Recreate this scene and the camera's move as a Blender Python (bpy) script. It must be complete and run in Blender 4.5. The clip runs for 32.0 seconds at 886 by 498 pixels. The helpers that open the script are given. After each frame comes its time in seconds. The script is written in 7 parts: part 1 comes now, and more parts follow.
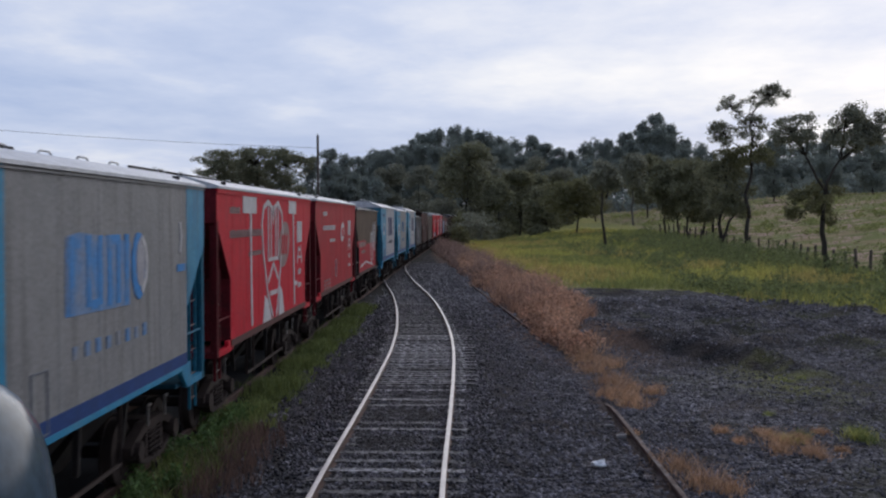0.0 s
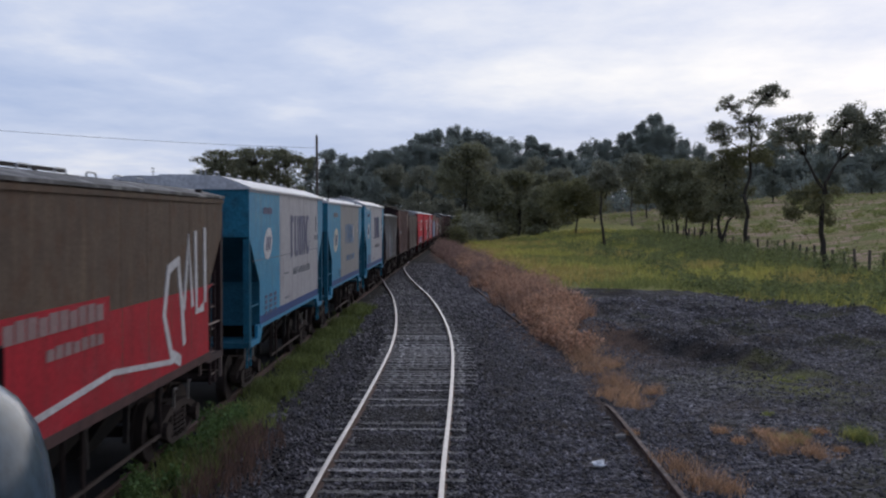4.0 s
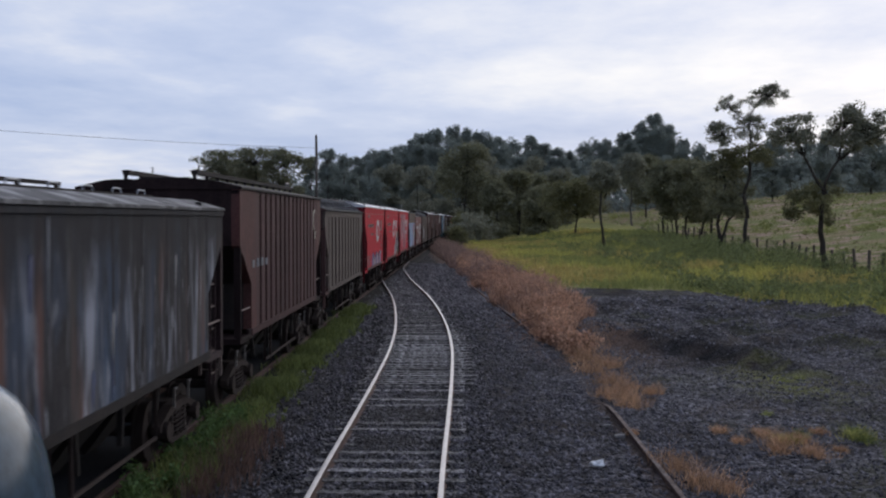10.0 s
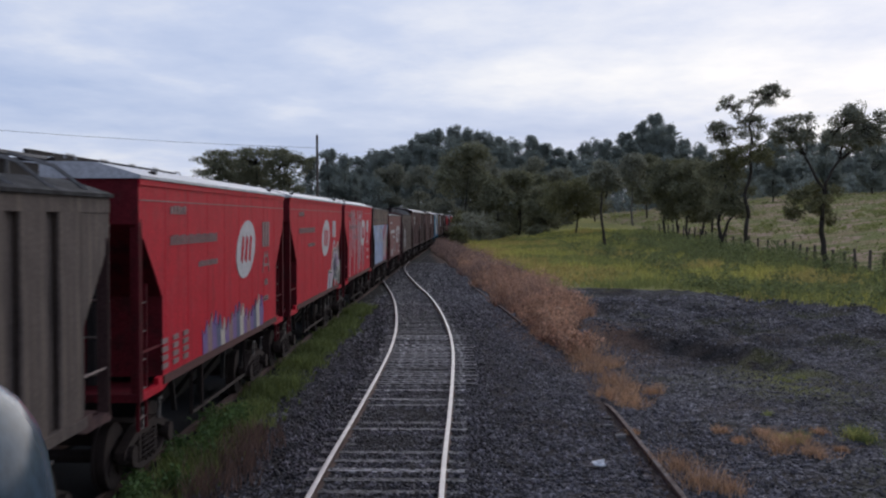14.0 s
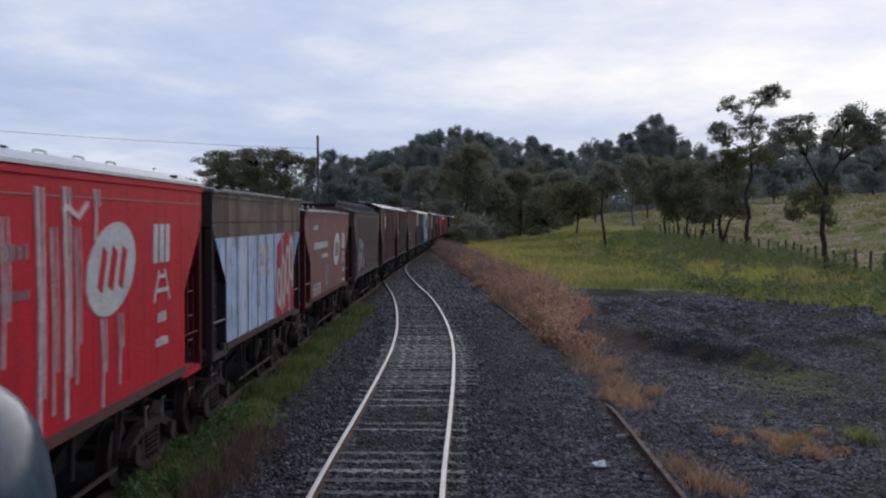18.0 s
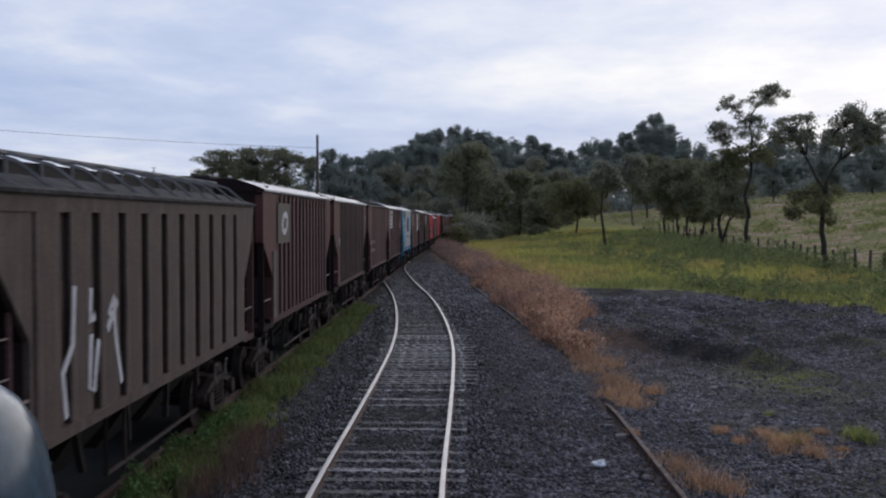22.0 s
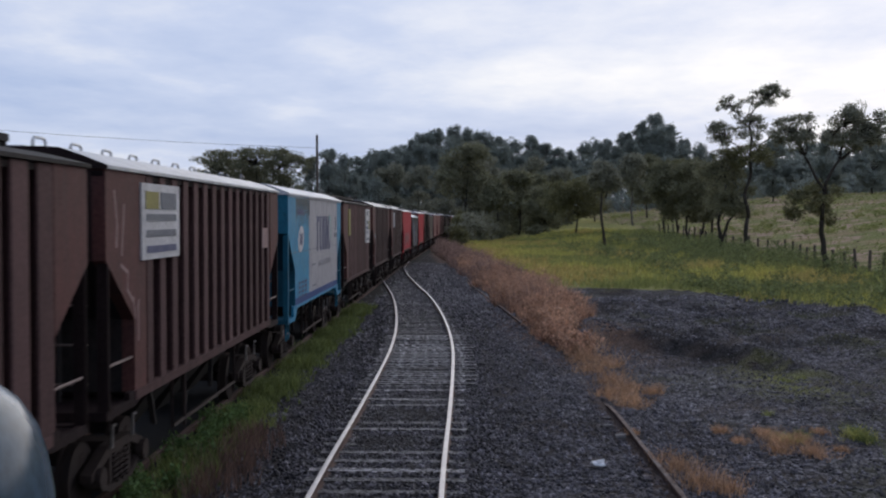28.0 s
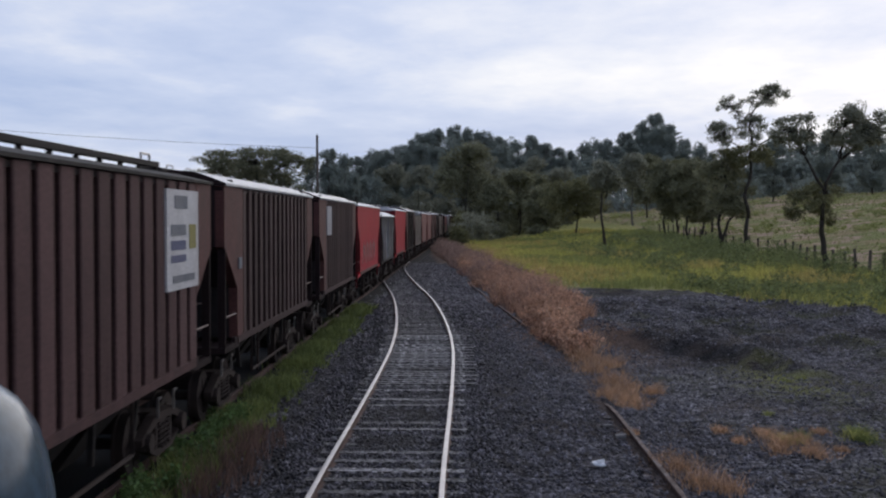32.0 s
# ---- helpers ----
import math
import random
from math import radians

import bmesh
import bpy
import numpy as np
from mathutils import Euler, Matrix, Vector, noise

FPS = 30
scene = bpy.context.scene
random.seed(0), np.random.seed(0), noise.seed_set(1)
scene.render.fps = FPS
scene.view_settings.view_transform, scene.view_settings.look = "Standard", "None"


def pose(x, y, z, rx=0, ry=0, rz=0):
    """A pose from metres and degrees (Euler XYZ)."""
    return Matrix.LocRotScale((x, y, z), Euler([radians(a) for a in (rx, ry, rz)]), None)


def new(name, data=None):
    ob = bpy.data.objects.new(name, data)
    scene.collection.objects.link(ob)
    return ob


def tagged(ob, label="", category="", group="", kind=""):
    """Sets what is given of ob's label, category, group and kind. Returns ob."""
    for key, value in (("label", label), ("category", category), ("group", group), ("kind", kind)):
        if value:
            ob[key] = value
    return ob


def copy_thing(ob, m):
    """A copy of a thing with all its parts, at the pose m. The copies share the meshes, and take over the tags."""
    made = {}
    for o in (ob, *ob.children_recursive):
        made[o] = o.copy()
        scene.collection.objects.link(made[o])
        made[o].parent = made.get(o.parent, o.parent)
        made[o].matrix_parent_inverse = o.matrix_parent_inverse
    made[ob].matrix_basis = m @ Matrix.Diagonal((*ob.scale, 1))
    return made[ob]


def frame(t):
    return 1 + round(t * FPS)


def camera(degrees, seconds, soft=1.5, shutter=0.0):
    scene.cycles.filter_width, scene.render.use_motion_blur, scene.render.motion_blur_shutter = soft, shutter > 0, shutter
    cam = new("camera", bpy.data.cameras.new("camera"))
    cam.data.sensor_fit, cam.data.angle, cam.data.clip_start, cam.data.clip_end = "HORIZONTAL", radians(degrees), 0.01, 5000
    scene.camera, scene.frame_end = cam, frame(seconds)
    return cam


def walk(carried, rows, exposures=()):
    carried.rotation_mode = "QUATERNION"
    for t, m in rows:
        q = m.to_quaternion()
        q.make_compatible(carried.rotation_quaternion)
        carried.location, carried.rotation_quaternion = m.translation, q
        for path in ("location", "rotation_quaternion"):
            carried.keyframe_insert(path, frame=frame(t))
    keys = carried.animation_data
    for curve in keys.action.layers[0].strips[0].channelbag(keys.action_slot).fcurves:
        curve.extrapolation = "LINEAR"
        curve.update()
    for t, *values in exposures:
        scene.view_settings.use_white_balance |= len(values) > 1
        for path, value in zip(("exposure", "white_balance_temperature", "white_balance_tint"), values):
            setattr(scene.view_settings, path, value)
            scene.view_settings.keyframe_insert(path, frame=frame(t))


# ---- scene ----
# camera: beside the driver's window of a standing locomotive, 3.48 m over the rails
FOV, EYE = 43.8, (0.0, 0.0, 3.475)
PITCH, YAW = -1.557, 0.764
cam = camera(FOV, 32.0, soft=2.25, shutter=0.4)
# the slight sway of the cab: seconds, degrees of turn, degrees of tilt
SWAY = ((0.0, 0.0, 0.0), (1.0, 0.0, 0.0), (2.0, -0.035, 0.0), (3.5, -0.06, 0.01), (5.5, 0.0, 0.012), (6.0, -0.01, 0.005),
        (7.0, -0.05, 0.01), (8.0, -0.09, 0.012), (9.0, -0.12, 0.015), (10.0, -0.075, 0.008), (11.0, -0.01, 0.006),
        (12.0, 0.0, 0.0), (13.0, -0.02, 0.0), (14.5, -0.04, 0.0), (16.5, -0.07, 0.035), (17.5, 0.0, 0.04),
        (19.0, 0.0, 0.01), (20.0, 0.01, 0.0), (22.0, -0.02, 0.0), (24.0, 0.0, 0.0), (25.5, -0.02, 0.0),
        (27.5, -0.04, 0.0), (28.5, -0.02, 0.0), (29.0, 0.01, 0.012), (30.0, -0.01, 0.0), (31.0, 0.0, 0.0), (32.0, -0.03, 0.0))
walk(cam, [(t, pose(*EYE, 90 + PITCH + dt, 0, YAW + dy)) for t, dy, dt in SWAY], exposures=((0.0, 0.0), (14.0, 0.01), (25.0, 0.03), (32.0, 0.05)))

# light: an overcast morning, the brightest cloud ahead and to the right
world = bpy.data.worlds.new("overcast_sky")
scene.world = world
world.use_nodes = True


def build_sky():
    nt = world.node_tree
    N, L = nt.nodes, nt.links
    N.clear()
    out, bg = N.new("ShaderNodeOutputWorld"), N.new("ShaderNodeBackground")
    sky = N.new("ShaderNodeTexSky")
    sky.sky_type, sky.sun_disc = "NISHITA", False
    sky.sun_elevation, sky.sun_rotation = radians(22), radians(24)
    dim = N.new("ShaderNodeVectorMath")
    dim.operation = "SCALE"
    dim.inputs[3].default_value = 0.085
    L.new(sky.outputs[0], dim.inputs[0])
    tc = N.new("ShaderNodeTexCoord")
    # cloud sheets: flatten the view direction onto a plane high over the ground
    sep, div, mx = N.new("ShaderNodeSeparateXYZ"), N.new("ShaderNodeVectorMath"), N.new("ShaderNodeMath")
    L.new(tc.outputs["Generated"], sep.inputs[0])
    mx.operation = "ADD"
    mx.use_clamp = False
    mx.inputs[1].default_value = 0.10
    ab = N.new("ShaderNodeMath")
    ab.operation = "ABSOLUTE"
    L.new(sep.outputs[2], ab.inputs[0])
    L.new(ab.outputs[0], mx.inputs[0])
    div.operation = "DIVIDE"
    L.new(tc.outputs["Generated"], div.inputs[0])
    comb = N.new("ShaderNodeCombineXYZ")
    for i in range(3):
        L.new(mx.outputs[0], comb.inputs[i])
    L.new(comb.outputs[0], div.inputs[1])
    mapn = N.new("ShaderNodeMapping")
    mapn.inputs["Scale"].default_value = (0.8, 0.62, 1.0)
    mapn.inputs["Location"].default_value = SKY_SHIFT
    L.new(div.outputs[0], mapn.inputs[0])
    n1, n2 = N.new("ShaderNodeTexNoise"), N.new("ShaderNodeTexNoise")
    n1.inputs["Scale"].default_value, n1.inputs["Detail"].default_value, n1.inputs["Roughness"].default_value = 0.62, 7, 0.52
    n2.inputs["Scale"].default_value, n2.inputs["Detail"].default_value, n2.inputs["Roughness"].default_value = 3.4, 8, 0.6
    n1.inputs["Distortion"].default_value = 0.35
    L.new(mapn.outputs[0], n1.inputs[0])
    L.new(mapn.outputs[0], n2.inputs[0])
    add = N.new("ShaderNodeMath")
    add.operation = "MULTIPLY_ADD"
    add.inputs[1].default_value = 0.42
    L.new(n2.outputs[0], add.inputs[0])
    L.new(n1.outputs[0], add.inputs[2])
    ramp = N.new("ShaderNodeValToRGB")
    el = ramp.color_ramp.elements
    el[0].position, el[0].color = 0.52, (0.40, 0.49, 0.725, 1)
    el[1].position, el[1].color = 0.98, (0.87, 0.87, 0.91, 1)
    e = el.new(0.72)
    e.color = (0.54, 0.61, 0.805, 1)
    # thin bright cloud low down towards the sun
    dot = N.new("ShaderNodeVectorMath")
    dot.operation = "DOT_PRODUCT"
    dot.inputs[1].default_value = Vector((0.33, 0.93, 0.14)).normalized()
    L.new(tc.outputs["Generated"], dot.inputs[0])
    off, far, low, glow = (N.new("ShaderNodeMath") for k in range(4))
    off.operation, far.operation, glow.operation, low.operation = "SUBTRACT", "ABSOLUTE", "MULTIPLY", "MULTIPLY_ADD"
    # the cloud's lower edge waves with the noise
    low.inputs[1].default_value, low.inputs[2].default_value = 0.09, -0.045
    L.new(n1.outputs[0], low.inputs[0])
    off.inputs[1].default_value = 0.115
    tilt = N.new("ShaderNodeMath")
    tilt.operation = "ADD"
    L.new(sep.outputs[2], tilt.inputs[0])
    L.new(low.outputs[0], tilt.inputs[1])
    L.new(tilt.outputs[0], off.inputs[0])
    L.new(off.outputs[0], far.inputs[0])
    facing, level = N.new("ShaderNodeMapRange"), N.new("ShaderNodeMapRange")
    for n, v in ((facing, (0.90, 0.985, 0.0, 1.0)), (level, (0.005, 0.06, 0.22, 0.0))):
        n.interpolation_type = "SMOOTHSTEP"
        for k in range(4):
            n.inputs[k + 1].default_value = v[k]
    L.new(dot.outputs["Value"], facing.inputs[0])
    L.new(far.outputs[0], level.inputs[0])
    L.new(facing.outputs[0], glow.inputs[0])
    L.new(level.outputs[0], glow.inputs[1])
    # the sheet thickens and darkens away from the sun
    thick, sum2 = N.new("ShaderNodeMapRange"), N.new("ShaderNodeMath")
    for k, v in enumerate((0.62, 0.95, -0.11, 0.0)):
        thick.inputs[k + 1].default_value = v
    L.new(dot.outputs["Value"], thick.inputs[0])
    sum2.operation = "ADD"
    L.new(glow.outputs[0], sum2.inputs[0])
    L.new(thick.outputs[0], sum2.inputs[1])
    lift = N.new("ShaderNodeMath")
    lift.operation = "ADD"
    L.new(add.outputs[0], lift.inputs[0])
    L.new(sum2.outputs[0], lift.inputs[1])
    L.new(lift.outputs[0], ramp.inputs[0])
    mix = N.new("ShaderNodeMixRGB")
    mix.inputs[0].default_value = 0.9
    L.new(dim.outputs[0], mix.inputs[1])
    L.new(ramp.outputs[0], mix.inputs[2])
    # the cloud is deeper and duller behind, away from the sun
    dull, shade = N.new("ShaderNodeMapRange"), N.new("ShaderNodeVectorMath")
    for k, v in enumerate((-0.7, 0.6, 0.78, 1.0)):
        dull.inputs[k + 1].default_value = v
    L.new(dot.outputs["Value"], dull.inputs[0])
    shade.operation = "SCALE"
    L.new(mix.outputs[0], shade.inputs[0])
    L.new(dull.outputs[0], shade.inputs[3])
    L.new(shade.outputs[0], bg.inputs[0])
    bg.inputs[1].default_value = SKY_STRENGTH
    L.new(bg.outputs[0], out.inputs[0])


SKY_SHIFT, SKY_STRENGTH = (0.0, 0.0, 0.0), 1.06
SUN_DIR = (0.377, 0.847, 0.375)
build_sky()
sun = new("sun", bpy.data.lights.new("sun", "SUN"))
sun.data.energy, sun.data.angle, sun.data.color = 1.15, radians(70), (1.0, 0.91, 0.80)
sun.rotation_euler = Vector(SUN_DIR).to_track_quat("Z", "Y").to_euler()

# ---- materials ----


def mat(name, c1, c2, rough=0.8, metal=0.0, scale=2.0, fine=25.0, bump=0.15, streak=None, streak_amt=0.0, vary=0.0, island=False, dirt=None, dirt_amt=0.0, stretch=None, spec=0.15):
    """Two-scale colour variation, optional downward streaks and blotches of dirt, fine relief."""
    m = bpy.data.materials.new(name)
    m.use_nodes = True
    nt = m.node_tree
    N, L = nt.nodes, nt.links
    b = N["Principled BSDF"]
    b.inputs["Roughness"].default_value, b.inputs["Metallic"].default_value = rough, metal
    b.inputs["Specular IOR Level"].default_value = spec
    tc = N.new("ShaderNodeTexCoord")
    src = tc.outputs["Object"]
    if stretch:
        mp = N.new("ShaderNodeMapping")
        mp.inputs["Scale"].default_value = stretch
        L.new(src, mp.inputs[0])
        src = mp.outputs[0]

    def nz(sc, detail=5, vec=src):
        n = N.new("ShaderNodeTexNoise")
        n.inputs["Scale"].default_value, n.inputs["Detail"].default_value = sc, detail
        L.new(vec, n.inputs[0])
        return n.outputs[0]

    def ramped(sock, lo, hi):
        r = N.new("ShaderNodeMapRange")
        r.inputs[1].default_value, r.inputs[2].default_value = lo, hi
        L.new(sock, r.inputs[0])
        return r.outputs[0]

    def blend(fac, a, bb, mode="MIX"):
        x = N.new("ShaderNodeMixRGB")
        x.blend_type = mode
        for k, v in ((0, fac), (1, a), (2, bb)):
            if hasattr(v, "is_linked"):
                L.new(v, x.inputs[k])
            elif isinstance(v, tuple):
                x.inputs[k].default_value = (*v, 1)
            else:
                x.inputs[k].default_value = v
        return x.outputs[0]

    f = nz(fine, 4)
    col = blend(ramped(nz(scale), 0.32, 0.68), c1, c2)
    if streak:
        mp = N.new("ShaderNodeMapping")
        mp.inputs["Scale"].default_value = (3.0, 3.0, 0.22)
        L.new(tc.outputs["Object"], mp.inputs[0])
        s = ramped(nz(2.2, 6, mp.outputs[0]), 0.5, 0.72)
        sa = N.new("ShaderNodeMath")
        sa.operation = "MULTIPLY"
        sa.inputs[1].default_value = streak_amt
        L.new(s, sa.inputs[0])
        col = blend(sa.outputs[0], col, streak)
    if dirt:
        d = ramped(nz(scale * 1.7 + 0.3, 8), 0.5, 0.66)
        da = N.new("ShaderNodeMath")
        da.operation = "MULTIPLY"
        da.inputs[1].default_value = dirt_amt
        L.new(d, da.inputs[0])
        col = blend(da.outputs[0], col, dirt)
    g = N.new("ShaderNodeMapRange")
    g.inputs[1].default_value, g.inputs[2].default_value, g.inputs[3].default_value, g.inputs[4].default_value = 0.25, 0.75, 0.72, 1.22
    L.new(f, g.inputs[0])
    col = blend(1.0, col, g.outputs[0], "MULTIPLY")
    if vary:
        if island:
            rnd = N.new("ShaderNodeNewGeometry").outputs["Random Per Island"]
        else:
            rnd = N.new("ShaderNodeObjectInfo").outputs["Random"]
        v = N.new("ShaderNodeMapRange")
        v.inputs[3].default_value, v.inputs[4].default_value = 1 - vary, 1 + vary
        L.new(rnd, v.inputs[0])
        col = blend(1.0, col, v.outputs[0], "MULTIPLY")
    L.new(col, b.inputs["Base Color"])
    if bump:
        bp = N.new("ShaderNodeBump")
        bp.inputs["Strength"].default_value, bp.inputs["Distance"].default_value = bump, 0.03
        L.new(f, bp.inputs["Height"])
        L.new(bp.outputs[0], b.inputs["Normal"])
    return m


RUST = (0.10, 0.055, 0.035)
